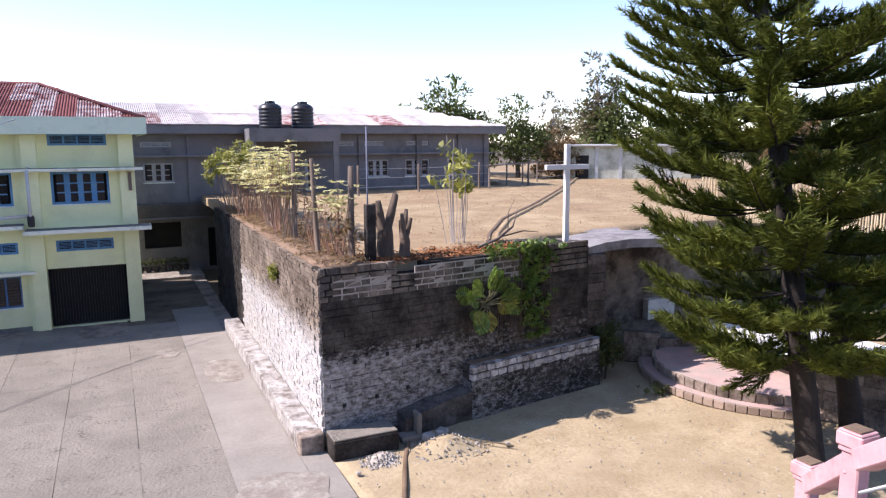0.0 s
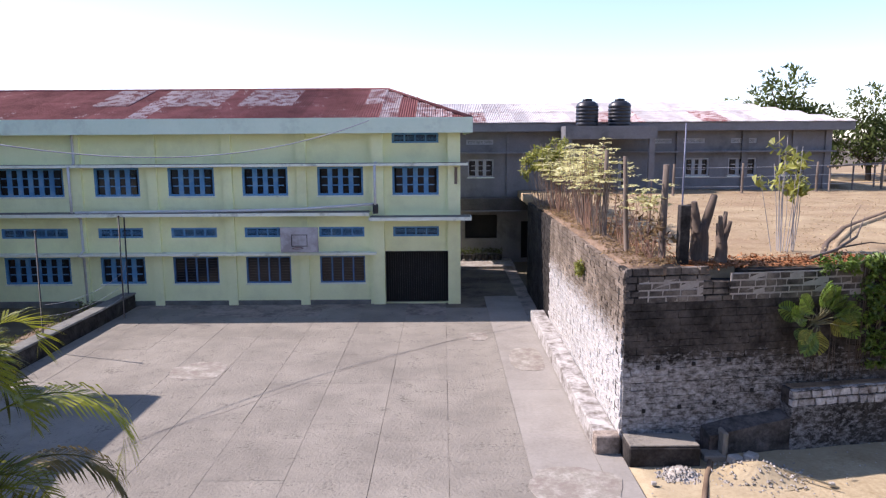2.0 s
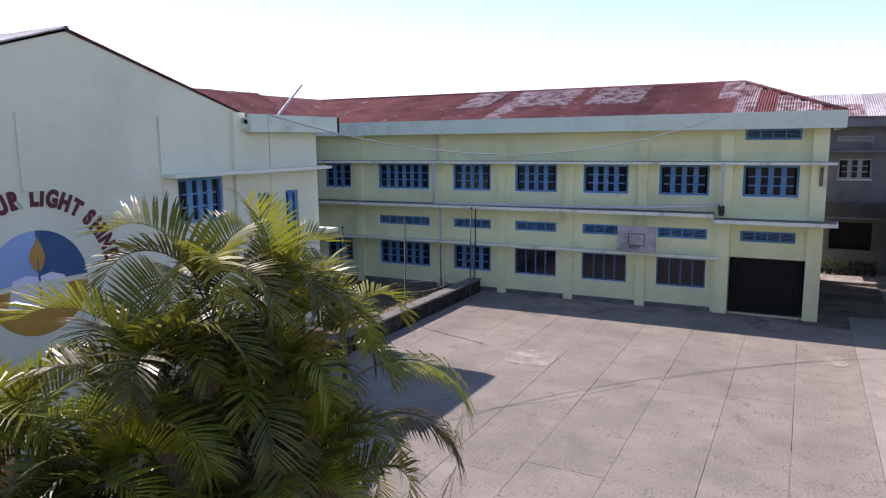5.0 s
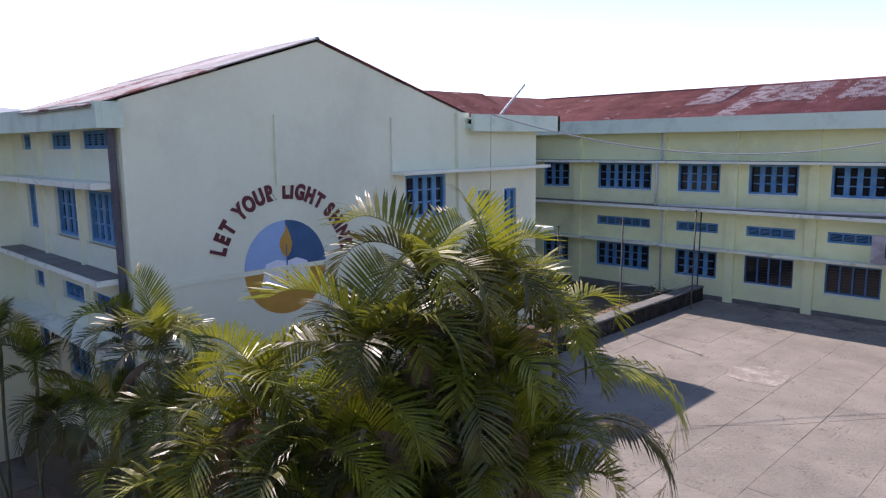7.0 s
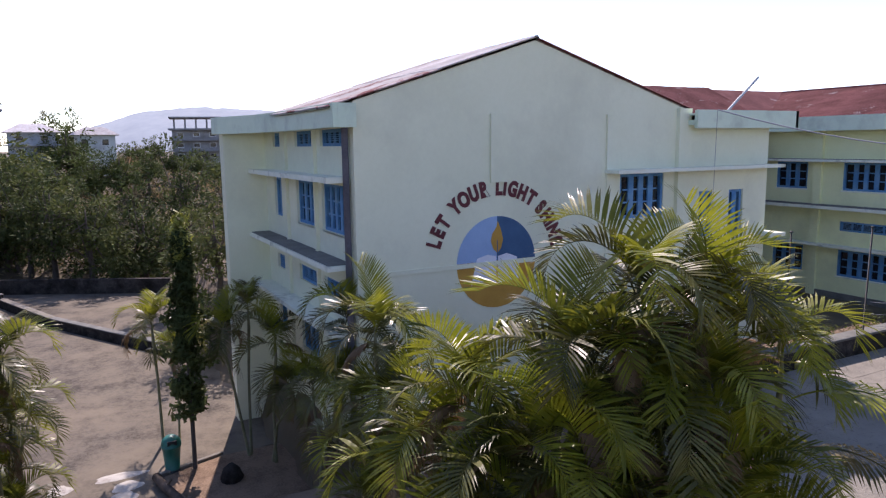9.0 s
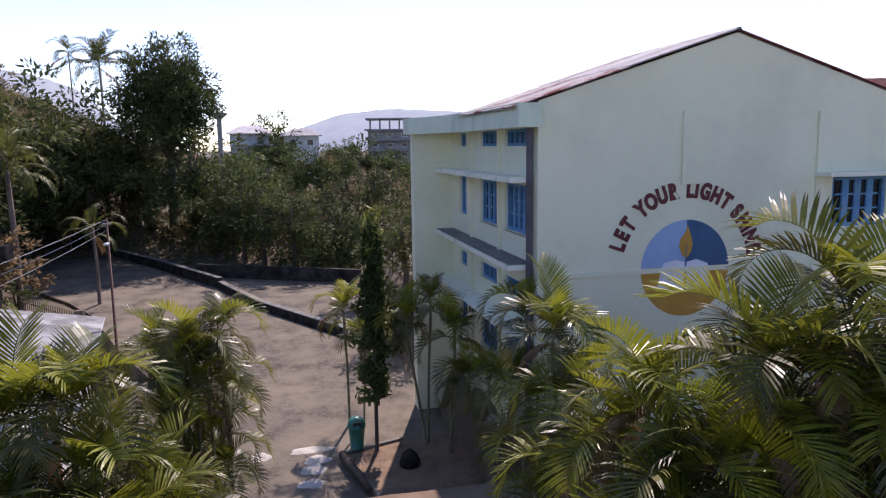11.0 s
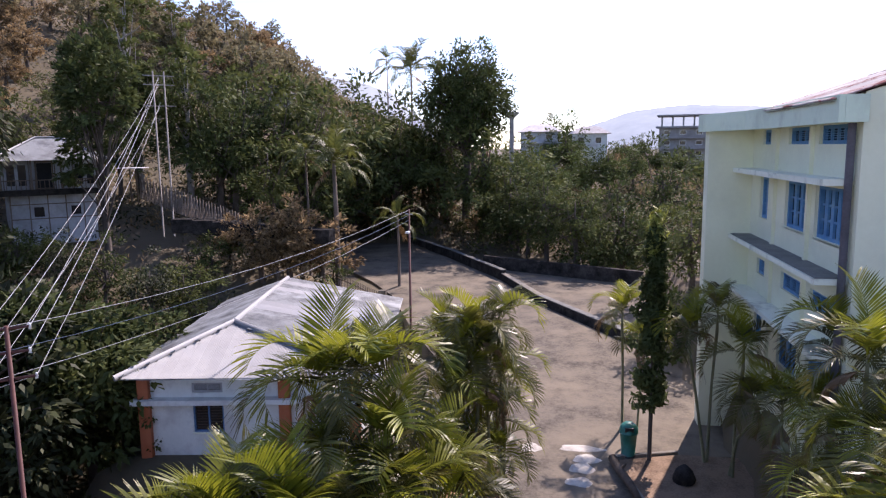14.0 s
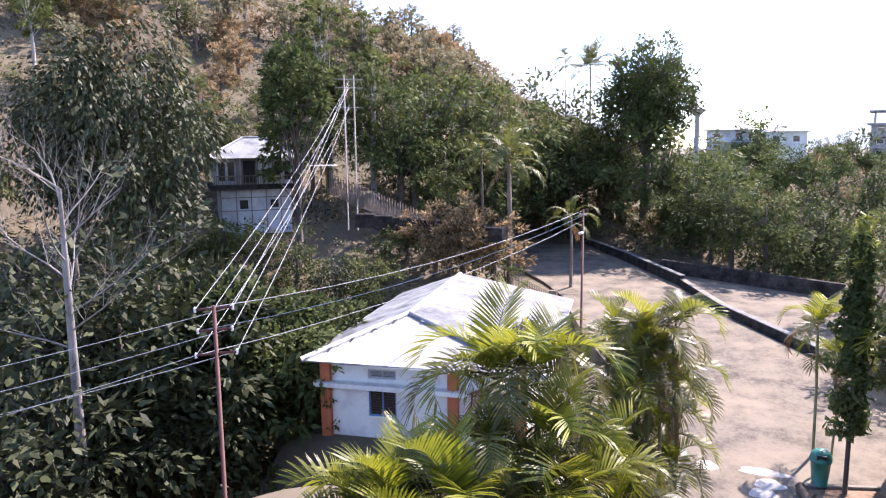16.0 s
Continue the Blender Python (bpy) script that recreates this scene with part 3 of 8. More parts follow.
for x, y, rx, ry in ((-21.35, -0.97, 0.36, 0.34), (-21.5, 0.6, 0.26, 0.72), (-20.75, 0.75, 0.33, 0.42), (-20.1, 0.6, 0.38, 0.38), (-19.2, 0.5, 0.3, 0.4)):
    bm = lathe(BM(), [(1.0, 0.0), (0.97, 0.006), (0.5, 0.008)], 18)
    for v_ in bm.verts:
        a_ = math.atan2(v_.co.y, v_.co.x)
        k_ = 1 + 0.12 * math.sin(3 * a_ + x) + 0.08 * math.sin(5 * a_)
        v_.co = (v_.co.x * rx * k_, v_.co.y * ry * k_, v_.co.z)
    o_ = part("cement_patch", bm, "patch_pale")
    o_.location = (x, y, -2.504)
    tagged(o_, "pale cement patch on the drive", "patch", kind="structure")

# yard slabs
yard = thing("yard_floor", "grey cast concrete yard paved in large square panels", "pavement", kind="structure")
part("bedding", bx(-13.3, 4.0, -6, 41.0, -0.3, -0.03), "joint", yard)
# low wall along the yard's edge
kerb = thing("yard_parapet", "low dark weathered concrete wall edging the yard", "wall", kind="structure")
part("wall_run", bx(-13.75, -13.3, 12.0, 29.6, -0.3, 0.55, 0.02), "stone_dark", kerb)
part("coping", bx(-13.8, -13.25, 12.0, 29.6, 0.55, 0.63, 0.02), "slab_dirty", kerb)

# ---- buildings ----
WIN = {}


def ring(w, h, b, y0, y1):
    """A rectangular frame as one connected solid."""
    bm = BM()
    out, inn = [(0, 0), (w, 0), (w, h), (0, h)], [(b, b), (w - b, b), (w - b, h - b), (b, h - b)]
    vo = [[bm.verts.new((x, y, z)) for x, z in out] for y in (y0, y1)]
    vi = [[bm.verts.new((x, y, z)) for x, z in inn] for y in (y0, y1)]
    for i in range(4):
        j = (i + 1) % 4
        bm.faces.new((vo[0][i], vo[0][j], vi[0][j], vi[0][i]))
        bm.faces.new((vo[1][j], vo[1][i], vi[1][i], vi[1][j]))
        bm.faces.new((vo[0][j], vo[0][i], vo[1][i], vo[1][j]))
        bm.faces.new((vi[0][i], vi[0][j], vi[1][j], vi[1][i]))
    bmesh.ops.recalc_face_normals(bm, faces=bm.faces[:])
    return bm


def kept(key, make):
    if key not in WIN:
        WIN[key] = make()
    return WIN[key]


def window(parent, w, h, kind, m, paint="blue_paint", mixed=False):
    """A window in the parent's wall; m places its lower left corner, x along the wall and y into it.
    casement: shuttered lights with glazing bars; bars: a wide light behind a grille; vent: a louvred strip."""
    w, h = round(w, 2), round(h, 2)
    b = 0.085 if kind != "bars" else 0.06
    cols = max(2, round(w / 0.48))
    cw = (w - 2 * b) / cols
    t = 0.098 if kind == "casement" else 0.03
    if kind == "bars":
        paint = "grille_frame"
    ob = share("window", kept(("f", w, h, kind, paint), lambda: mesh_of(ring(w, h, b, -0.02, 0.10), "window", paint)), parent, m)
    mu = kept(("m", h, b, t, paint), lambda: mesh_of(bx(-t, t, -0.005, 0.085, 0, h - 2 * b), "mullion", paint))
    for i in range(1, cols):
        share("mullion", mu, ob, pose(b + i * cw, 0, b))
    pa = kept(("p", round(cw, 3), h, t), lambda: mesh_of(bx(0, cw - 2 * t, 0.05, 0.06, 0, h - 2 * b), "pane", "pane"))
    for i in range(cols):
        share("pane", pa, ob, pose(b + i * cw + t, 0, b))
    if kind == "casement":
        gb = kept(("g", round(cw, 3), paint), lambda: mesh_of(bx(t, cw - t, 0.005, 0.05, -0.022, 0.022), "glazing_bar", paint))
        for i in range(cols):
            for j in (1, 2):
                share("glazing_bar", gb, ob, pose(b + i * cw, 0, b + (h - 2 * b) * j / 3))
    else:
        def grille():
            g = BM()
            n = 9 if kind == "bars" else 5
            for j in range(1, n):
                zz = b + (h - 2 * b) * j / n
                box(g, b, w - b, 0.0, 0.02 if kind == "bars" else 0.05, zz - 0.009, zz + 0.009)
            return mesh_of(g, "grille", "iron_dark" if kind == "bars" else paint)
        tagged(share("grille", kept(("q", w, h, kind, paint), grille), ob, Matrix()), kind="stuff")
    if w > 1.0 and kind != "vent":
        share("sill", kept(("s", w), lambda: mesh_of(bx(-0.04, w + 0.04, -0.10, -0.02, -0.06, -0.005, 0.008), "sill", "shade_paint")), ob, Matrix())
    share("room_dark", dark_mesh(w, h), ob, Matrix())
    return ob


# near-black sheet behind a window, the room's shade in its colour
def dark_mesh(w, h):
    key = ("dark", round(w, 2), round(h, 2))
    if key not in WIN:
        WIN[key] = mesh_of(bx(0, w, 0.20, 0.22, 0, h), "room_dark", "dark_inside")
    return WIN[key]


def sheet_mesh(w, l, waves, amp=0.028):
    """A corrugated roof sheet w wide and l long, in the xy plane, rising along y."""
    key = ("sheet", round(w, 3), round(l, 3))
    if key in WIN:
        return WIN[key]
    bm = BM()
    n = waves * 4
    lo = [bm.verts.new((w * i / n, 0, amp * math.sin(i / 4 * math.tau))) for i in range(n + 1)]
    hi = [bm.verts.new((w * i / n, l, amp * math.sin(i / 4 * math.tau))) for i in range(n + 1)]
    for i in range(n):
        bm.faces.new((lo[i], lo[i + 1], hi[i + 1], hi[i])).smooth = True
    me = mesh_of(bm, "roof_sheet", "red_roof")
    WIN[key] = me
    return me


def slope_sheets(parent, a, b, up, w, mats, lift=0.05, clip=None, waves=8, rng=random.Random(5)):
    """Lay sheets from a to b along the eave, running along the vector up; mats(i) names each one's material."""
    a, b, up = Vector(a), Vector(b), Vector(up)
    along = (b - a).normalized()
    n = max(1, round((b - a).length / w))
    w = (b - a).length / n
    nrm = along.cross(up).normalized()
    for i in range(n):
        for m_, k0, k1 in mats(i, n):
            me = sheet_mesh(w + 0.04, up.length * (k1 - k0) + 0.06, waves)
            name = me.name_full + m_
            if name not in WIN:
                me2 = me.copy()
                me2.materials.clear()
                me2.materials.append(MAT[m_])
                WIN[name] = me2
            o = a + along * (i * w) + up * k0 + nrm * (lift + 0.012 * (i % 2) + 0.004 * rng.random() + 0.02 * (k0 > 0))
            u = up.normalized()
            m = Matrix((along, u, nrm)).transposed().to_4x4()
            m.translation = o
            share("roof_sheet", WIN[name], parent, m)


# -- main building --
main = thing("school_building", "two-storey pale yellow block with blue windows and rusty red roof", "building")
UP = [(-22.34, -20.74), (-19.06, -16.18), (-14.88, -12.94), (-11.73, -9.75), (-8.56, -6.61), (-5.35, -3.39), (-2.15, -0.17)]
holes = [(a, b, 4.73, 5.95) for a, b in UP]
holes += [(a, b, 0.92, 2.10) for a, b in UP[:-1]] + [(a, b, 2.94, 3.37) for a, b in UP[1:]]
holes += [(-2.15, -0.17, 6.93, 7.35), (-2.51, 0.22, 0.0, 2.30)]
part("facade", wall_with_holes(BM(), -27.4, 0.72, -0.2, 7.6, holes, lambda u, d, z: (u, 30 + d, z), 0.25), "yellow_paint", main)
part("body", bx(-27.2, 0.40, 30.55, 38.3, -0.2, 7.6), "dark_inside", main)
part("end_wall", bx(0.47, 0.72, 30.25, 38.3, -0.2, 7.6), "yellow_paint", main)
part("back_wall", bx(-27.5, 0.72, 38.3, 38.5, -0.2, 7.6), "yellow_paint", main)
for x in (-20.2, -15.55, -12.35, -9.15, -6.0, -2.95):
    part("pilaster", bx(x - 0.2, x + 0.2, 29.86, 30, -0.1, 7.5), "yellow_paint", main)
for x0, x1 in ((-3.0, -2.51), (0.22, 0.75)):
    part("gate_pier", bx(x0, x1, 29.74, 30.0, -0.1, 7.5), "yellow_paint", main)
part("plinth", bx(-27.4, -3.0, 29.93, 30.0, -0.2, 0.16), "slab_dirty", main, "dark stained plinth")
part("upper_shade", bx(-27.4, 1.05, 29.38, 30.0, 5.99, 6.09), "shade_paint", main)
part("floor_slab", bx(-27.4, -3.1, 29.25, 30.0, 3.92, 4.05), "shade_paint", main)
part("floor_slab", bx(-3.1, 1.2, 29.05, 30.0, 3.72, 3.86), "shade_paint", main)
part("lower_shade", bx(-27.4, -2.85, 29.45, 30.0, 2.22, 2.31), "shade_paint", main)
part("fascia", bx(-22.6, 1.25, 29.18, 29.3, 7.34, 7.97), "fascia_paint", main)
part("fascia", bx(1.13, 1.25, 29.3, 39.2, 7.34, 7.97), "fascia_paint", main)
part("soffit", bx(-22.6, 1.13, 29.3, 30.0, 7.45, 7.52), "fascia_paint", main)
part("soffit", bx(0.72, 1.13, 30.0, 39.2, 7.45, 7.52), "fascia_paint", main)
for a, b in UP:
    window(main, b - a, 1.22, "casement", pose(a, 30.06, 4.73))
    if a > -22:
        window(main, b - a, 0.43, "vent", pose(a, 30.06, 2.94))
for i, (a, b) in enumerate(UP[:-1]):
    window(main, b - a, 1.18, "casement" if i < 3 else "bars", pose(a, 30.06, 0.92))
window(main, 1.98, 0.42, "vent", pose(-2.15, 30.06, 6.93))
gate = part("collapsible_gate", bx(-2.51, 0.22, 30.22, 30.25, 2.22, 2.30), "iron_dark", main, "dark folded iron gate")
for i in range(28):
    part("gate_bar", bx(-2.5 + i * 0.1, -2.475 + i * 0.1, 30.22, 30.25, 0.02, 2.22), "iron_dark", gate)
# roof
RZ, EZ = 9.44, 7.86
roof = BM()
v = [roof.verts.new(p) for p in ((-29.0, 29.25, EZ), (1.2, 29.25, EZ), (1.2, 39.2, EZ), (-29.0, 39.2, EZ), (-29.0, 35, RZ), (-2.62, 35, RZ))]
for q in ((0, 1, 5, 4), (1, 2, 5), (2, 3, 4, 5)):
    roof.faces.new([v[i] for i in q])
bmesh.ops.recalc_face_normals(roof, faces=roof.faces[:])
roof = part("roof", roof, "red_roof", main)
rr = random.Random(11)
def main_sheets(i, n):
    j = n - 1 - i
    if j in (5, 6, 7, 9, 10, 11, 12, 14, 15):
        return [("red_roof", 0, 0.42), ("worn_roof", 0.42, 1.0)] if rr.random() < 0.75 else [("worn_roof", 0, 1.0)]
    if j in (0,):
        return [("red_roof", 0, 0.45), ("worn_roof", 0.45, 1.0)]
    return [("red_roof", 0, 1.0)]
slope_sheets(roof, (-28.5, 29.25, EZ), (-2.62, 29.25, EZ), (0, 5.75, RZ - EZ), 0.8, main_sheets)
# hip: sheets that shorten towards the corner
for i in range(5):
    x = -2.62 + i * 0.76
    k = 1 - (i + 0.55) / 5.0
    slope_sheets(roof, (x, 29.25, EZ), (x + 0.76, 29.25, EZ), Vector((0, 5.75, RZ - EZ)) * max(0.1, k), 0.8, lambda a, b: [("worn_roof" if i in (0, 2, 3) else "red_roof", 0, 1)])
part("ridge_cap", tube(BM(), [(-29, 35, RZ + 0.06), (-2.62, 35, RZ + 0.06), (1.2, 29.25, EZ + 0.08)], 0.09, 8), "red_roof", main)

for x in (-15.57, -2.83):
    part("drainpipe", tube(BM(), [(x, 29.8, 7.4), (x, 29.8, 6.15), (x, 29.3, 6.0), (x, 29.3, 4.1)], 0.055, 8), "pvc", main, "grey plastic drainpipe")
part("drainpipe", tube(BM(), [(-15.5, 29.35, 4.0), (-15.5, 29.85, 3.8), (-15.5, 29.85, 2.4), (-15.5, 29.4, 2.25), (-15.5, 29.85, 2.1), (-15.5, 29.85, 0.1)], 0.055, 8), "pvc", main, "grey plastic drainpipe")
part("pipe_run", tube(BM(), [(-15.5, 29.45, 4.10), (-9.0, 29.45, 4.14), (-6.0, 29.45, 4.20), (-2.9, 29.45, 4.40)], 0.06, 8), "pvc", main, "grey plastic pipe along the slab")
part("elbow", lathe(BM(), [(0.10, 4.0), (0.12, 4.1), (0.12, 4.35), (0.08, 4.42)], 10, (-2.83, 29.35)), "iron_dark", main)
part("slab_top", bx(-27.3, -3.1, 29.3, 29.99, 4.054, 4.075), "slab_dirty", main, "blackened slab top")
part("slab_top", bx(-3.05, 1.15, 29.1, 29.72, 3.864, 3.885), "slab_dirty", main, "blackened slab top")
part("shade_top", bx(-27.3, 1.0, 29.42, 29.85, 6.094, 6.11), "slab_dirty", main)
part("conduit_box", bx(0.5, 0.62, 29.66, 29.74, 5.2, 5.9, 0.01), "wood_grey", main)

# -- west wing, joining the two blocks --
wing = thing("connecting_wing", "pale yellow wing in shade joining the two school blocks", "building")
part("fascia", bx(-22.72, -22.6, 18, 29.18, 7.40, 7.97), "fascia_paint", wing)
wr = BM()
v = [wr.verts.new(p) for p in ((-22.6, 12, EZ), (-22.6, 29.25, EZ), (-26.0, 35, 9.56), (-26.0, 12, 9.56), (-34, 12, EZ), (-34, 40, EZ))]
wr.faces.new([v[i] for i in (0, 1, 2, 3)])
wr.faces.new([v[i] for i in (3, 2, 5, 4)])
bmesh.ops.recalc_face_normals(wr, faces=wr.faces[:])
wr = part("roof", wr, "red_roof", wing)
slope_sheets(wr, (-22.6, 12, EZ), (-22.6, 29.25, EZ), (-3.4, 0, 9.56 - EZ), 0.8, lambda i, n: [("red_roof", 0, 1)])
part("body", bx(-33, -28, 21, 40, -0.6, 7.6), "dark_inside", wing)

# -- gable block --
gab = thing("gable_building", "pale green three-storey block with gable end and painted mural", "building")
GX, GY0, GY1, GY2 = -15.6, 5.92, 16.5, 20.45
ghol = [(14.09, 15.8, 4.75, 6.05), (17.33, 17.91, 3.95, 5.42), (18.67, 19.33, 3.95, 5.42)]
def gput(u, d, z):
    return (GX - d, u, z)
part("gable_wall", wall_with_holes(BM(), GY0, GY2, -3.0, 7.45, ghol, gput, 0.25), "pale_paint", gab)
tri = BM()
pf = [(GY0, 7.45), (GY1 + 0.15, 7.45), (GY1 + 0.15, 7.93), (11.07, 9.65), (GY0, 8.01)]
fa, fb = [tri.verts.new((GX, y, z)) for y, z in pf], [tri.verts.new((GX - 0.25, y, z)) for y, z in pf]
tri.faces.new(fa)
tri.faces.new(fb[::-1])
for i in range(5):
    tri.faces.new((fa[i], fb[i], fb[(i + 1) % 5], fa[(i + 1) % 5]))
bmesh.ops.recalc_face_normals(tri, faces=tri.faces[:])
part("gable", tri, "pale_paint", gab)
for y in (9.66, 13.53):
    part("pilaster", bx(GX, GX + 0.07, y, y + 0.5, 5.98, 7.75), "pale_paint", gab)
part("pilaster", bx(GX, GX + 0.05, 13.55, 13.85, -3, 7.4), "pale_paint", gab)
part("pilaster", bx(GX, GX + 0.14, 16.25, 16.75, -3, 7.95), "pale_paint", gab)
part("floor_band", bx(GX, GX + 0.04, GY0, GY2, 3.78, 3.9), "pale_paint", gab)
part("ext_fascia", bx(GX + 0.38, GX + 0.5, 16.6, 21.2, 7.36, 7.9), "fascia_paint", gab)
part("ext_fascia", bx(-22.74, GX + 0.5, 21.08, 21.2, 7.36, 7.9), "fascia_paint", gab)
part("ext_soffit", bx(-22.5, GX + 0.4, 16.6, 21.1, 7.45, 7.6), "fascia_paint", gab)
part("ext_roof", bx(-22.72, GX + 0.38, 16.62, 21.08, 7.74, 7.80), "fascia_paint", gab)
part("ext_shade", bx(GX, GX + 0.6, 13.5, 20.55, 6.1, 6.2), "shade_paint", gab)
part("ext_slab", bx(GX - 0.2, GX + 0.6, 20.0, 20.75, 3.84, 3.96), "shade_paint", gab)
window(gab, 1.71, 1.3, "casement", Matrix.Translation((GX - 0.06, 14.09, 4.75)) @ pose(0, 0, 0, 0, 0, 90))
for y0 in (17.33, 18.67):
    window(gab, 0.62, 1.47, "casement", Matrix.Translation((GX - 0.06, y0, 3.95)) @ pose(0, 0, 0, 0, 0, 90))
part("north_wall", bx(-23.0, GX - 0.25, GY2 - 0.25, GY2, -3, 7.45), "pale_paint", gab)
SW = [(-18.1, -16.35), (-20.45, -18.82), (-22.95, -22.1)]
sh = []
for a, b in SW:
    sh += [(a, b, 6.97, 7.40), (a, b, 4.75, 6.0), (a, b, 3.02, 3.50), (a, b, 0.92, 2.15), (a, b, -2.35, -1.2)]
part("south_wall", wall_with_holes(BM(), -24.0, GX - 0.25, -3, 7.45, sh, lambda u, d, z: (u, GY0 + d, z), 0.25), "pale_paint", gab)
for a, b in SW:
    for z0, h, kd in ((6.97, .43, "vent"), (4.75, 1.25, "casement"), (3.02, .48, "vent"), (0.92, 1.23, "casement"), (-2.35, 1.15, "casement")):
        window(gab, b - a, h, kd, pose(a, GY0 + 0.1, z0))
part("upper_shade", bx(-24.0, -15.9, GY0 - 0.6, GY0, 6.1, 6.24), "shade_paint", gab)
part("floor_slab", bx(-24.0, -15.9, GY0 - 0.65, GY0, 3.98, 4.1), "shade_paint", gab)
part("slab_top", bx(-23.9, -16.0, GY0 - 0.6, GY0, 4.104, 4.13), "slab_dirty", gab, "blackened slab top")
part("lower_shade", bx(-24.0, -15.9, GY0 - 0.6, GY0, 2.3, 2.42), "shade_paint", gab)
for x in (-21.3, -18.45):
    part("rib", bx(x - 0.06, x + 0.06, GY0 - 0.1, GY0, -3, 7.4), "pale_paint", gab)
part("stair_block", bx(-24.6, -24.0, 4.55, 15, -3, 7.45), "pale_paint", gab)
fs = [(-15.35, 5.35), (-20.0, 5.35), (-22.0, 5.15), (-23.2, 4.75), (-24.0, 4.4), (-24.7, 4.33)]
part("fascia", poly_prism(BM(), fs + [(x, y + 0.12) for x, y in fs[::-1]], 7.40, 7.95), "fascia_paint", gab)
part("soffit", poly_prism(BM(), [(min(x, -15.62), y + 0.12) for x, y in fs] + [(-24.7, 5.9), (-15.62, 5.9)], 7.46, 7.52), "fascia_paint", gab)
part("fascia_end", bx(-15.5, -15.352, 5.475, 5.915, 7.40, 7.95), "fascia_paint", gab)
part("drainpipe", tube(BM(), [(-15.85, 5.8, 7.4), (-15.85, 5.8, -2.6)], 0.085, 8), "pipe_dark", gab, "blue-grey drainpipe")
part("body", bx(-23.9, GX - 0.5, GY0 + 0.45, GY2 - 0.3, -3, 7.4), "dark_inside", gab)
gr = BM()
v = [gr.verts.new(p) for p in ((GX + 0.05, 5.3, 7.82), (GX + 0.05, 11.07, 9.66), (GX + 0.05, 16.9, 7.86), (-24.4, 5.3, 7.82), (-21.5, 11.07, 9.66), (-24.4, 16.9, 7.86))]
gr.faces.new([v[i] for i in (3, 4, 5)])
gr.faces.new([v[i] for i in (0, 1, 4, 3)])
gr.faces.new([v[i] for i in (1, 2, 5, 4)])
bmesh.ops.recalc_face_normals(gr, faces=gr.faces[:])
gr = part("roof", gr, "worn_roof", gab)
# worn sheets on this slope run paler, with glare put into their colour
slope_sheets(gr, (-21.5, 5.3, 7.82), (GX + 0.06, 5.3, 7.82), (0, 5.77, 1.84), 0.8, lambda i, n: [("worn_roof" if i % 3 == 0 else "pale_roof", 0, 0.5), ("pale_roof", 0.5, 1)])
slope_sheets(gr, (GX + 0.06, 16.9, 7.86), (-21.5, 16.9, 7.86), (0, -5.83, 1.8), 0.8, lambda i, n: [("red_roof", 0, 1)])
part("ridge_cap", tube(BM(), [(GX + 0.08, 11.07, 9.71), (-21.5, 11.07, 9.71)], 0.06, 8), "stone_dark", gab)

# -- grey building behind the field --
grey = thing("grey_building", "long grey plastered block with faded pale sheet roof", "building")
GB = 41.0
gw = [(1.47, 2.97, 4.9, 5.93), (9.85, 10.8, 4.15, 5.95), (14.1, 15.5, 4.9, 5.93), (16.6, 18.25, 4.9, 5.93), (19.6, 21.0, 4.9, 5.93),
      (1.38, 2.94, 6.78, 7.06), (12.2, 13.3, 6.78, 7.06), (13.76, 15.2, 6.78, 7.06), (16.7, 18.2, 6.78, 7.06), (1.3, 3.2, 1.3, 2.7), (4.6, 5.6, 0.1, 2.3)]
part("facade", wall_with_holes(BM(), 0.2, 22.5, -0.2, 7.55, gw, lambda u, d, z: (u, GB + d, z), 0.25), "grey_plaster", grey)
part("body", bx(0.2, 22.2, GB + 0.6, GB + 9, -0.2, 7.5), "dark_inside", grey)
part("end_wall", bx(22.3, 22.5, GB + 0.25, GB + 9, 2, 7.55), "grey_plaster", grey)
for a, b, z0, z1 in gw[:9]:
    window(grey, b - a, z1 - z0, "casement" if z1 - z0 > 1 else "vent", pose(a, GB + 0.08, z0), "frame_grey")
part("sunshade", bx(0.2, 22.6, GB - 0.45, GB, 6.25, 6.34), "grey_plaster", grey)
part("gutter_beam", bx(0.2, 23.4, GB - 0.75, GB - 0.6, 7.5, 7.98), "grey_plaster", grey)
part("soffit", bx(0.2, 23.4, GB - 0.7, GB, 7.5, 7.58), "grey_plaster", grey)
part("porch_slab", bx(0.2, 5.0, GB - 1.2, GB, 3.0, 3.75), "porch_dark", grey)
part("porch_edge", bx(0.2, 5.0, GB - 1.26, GB - 1.2, 3.0, 3.08), "grey_plaster", grey)
for x in (3.9, 7.0, 10.0, 13.7, 17.5, 20.4, 22.3):
    part("pilaster", bx(x - 0.18, x + 0.18, GB - 0.12, GB, -0.1, 7.5), "grey_plaster", grey)
part("tank_deck", bx(6.7, 11.7, GB - 2.4, GB - 0.75, 7.05, 7.76), "grey_plaster", grey)
for x in (6.9, 11.45):
    part("deck_post", bx(x - 0.15, x + 0.15, GB - 2.35, GB - 2.1, 4.0, 7.05), "grey_plaster", grey)
g2 = BM()
v = [g2.verts.new(p) for p in ((-4, GB - 0.8, 7.95), (23.4, GB - 0.8, 7.95), (18.8, GB + 5, 9.3), (-4, GB + 5, 9.3), (23.4, GB + 10, 7.95), (-4, GB + 10, 7.95))]
for q in ((0, 1, 2, 3), (1, 4, 2), (3, 2, 4, 5)):
    g2.faces.new([v[i] for i in q])
bmesh.ops.recalc_face_normals(g2, faces=g2.faces[:])
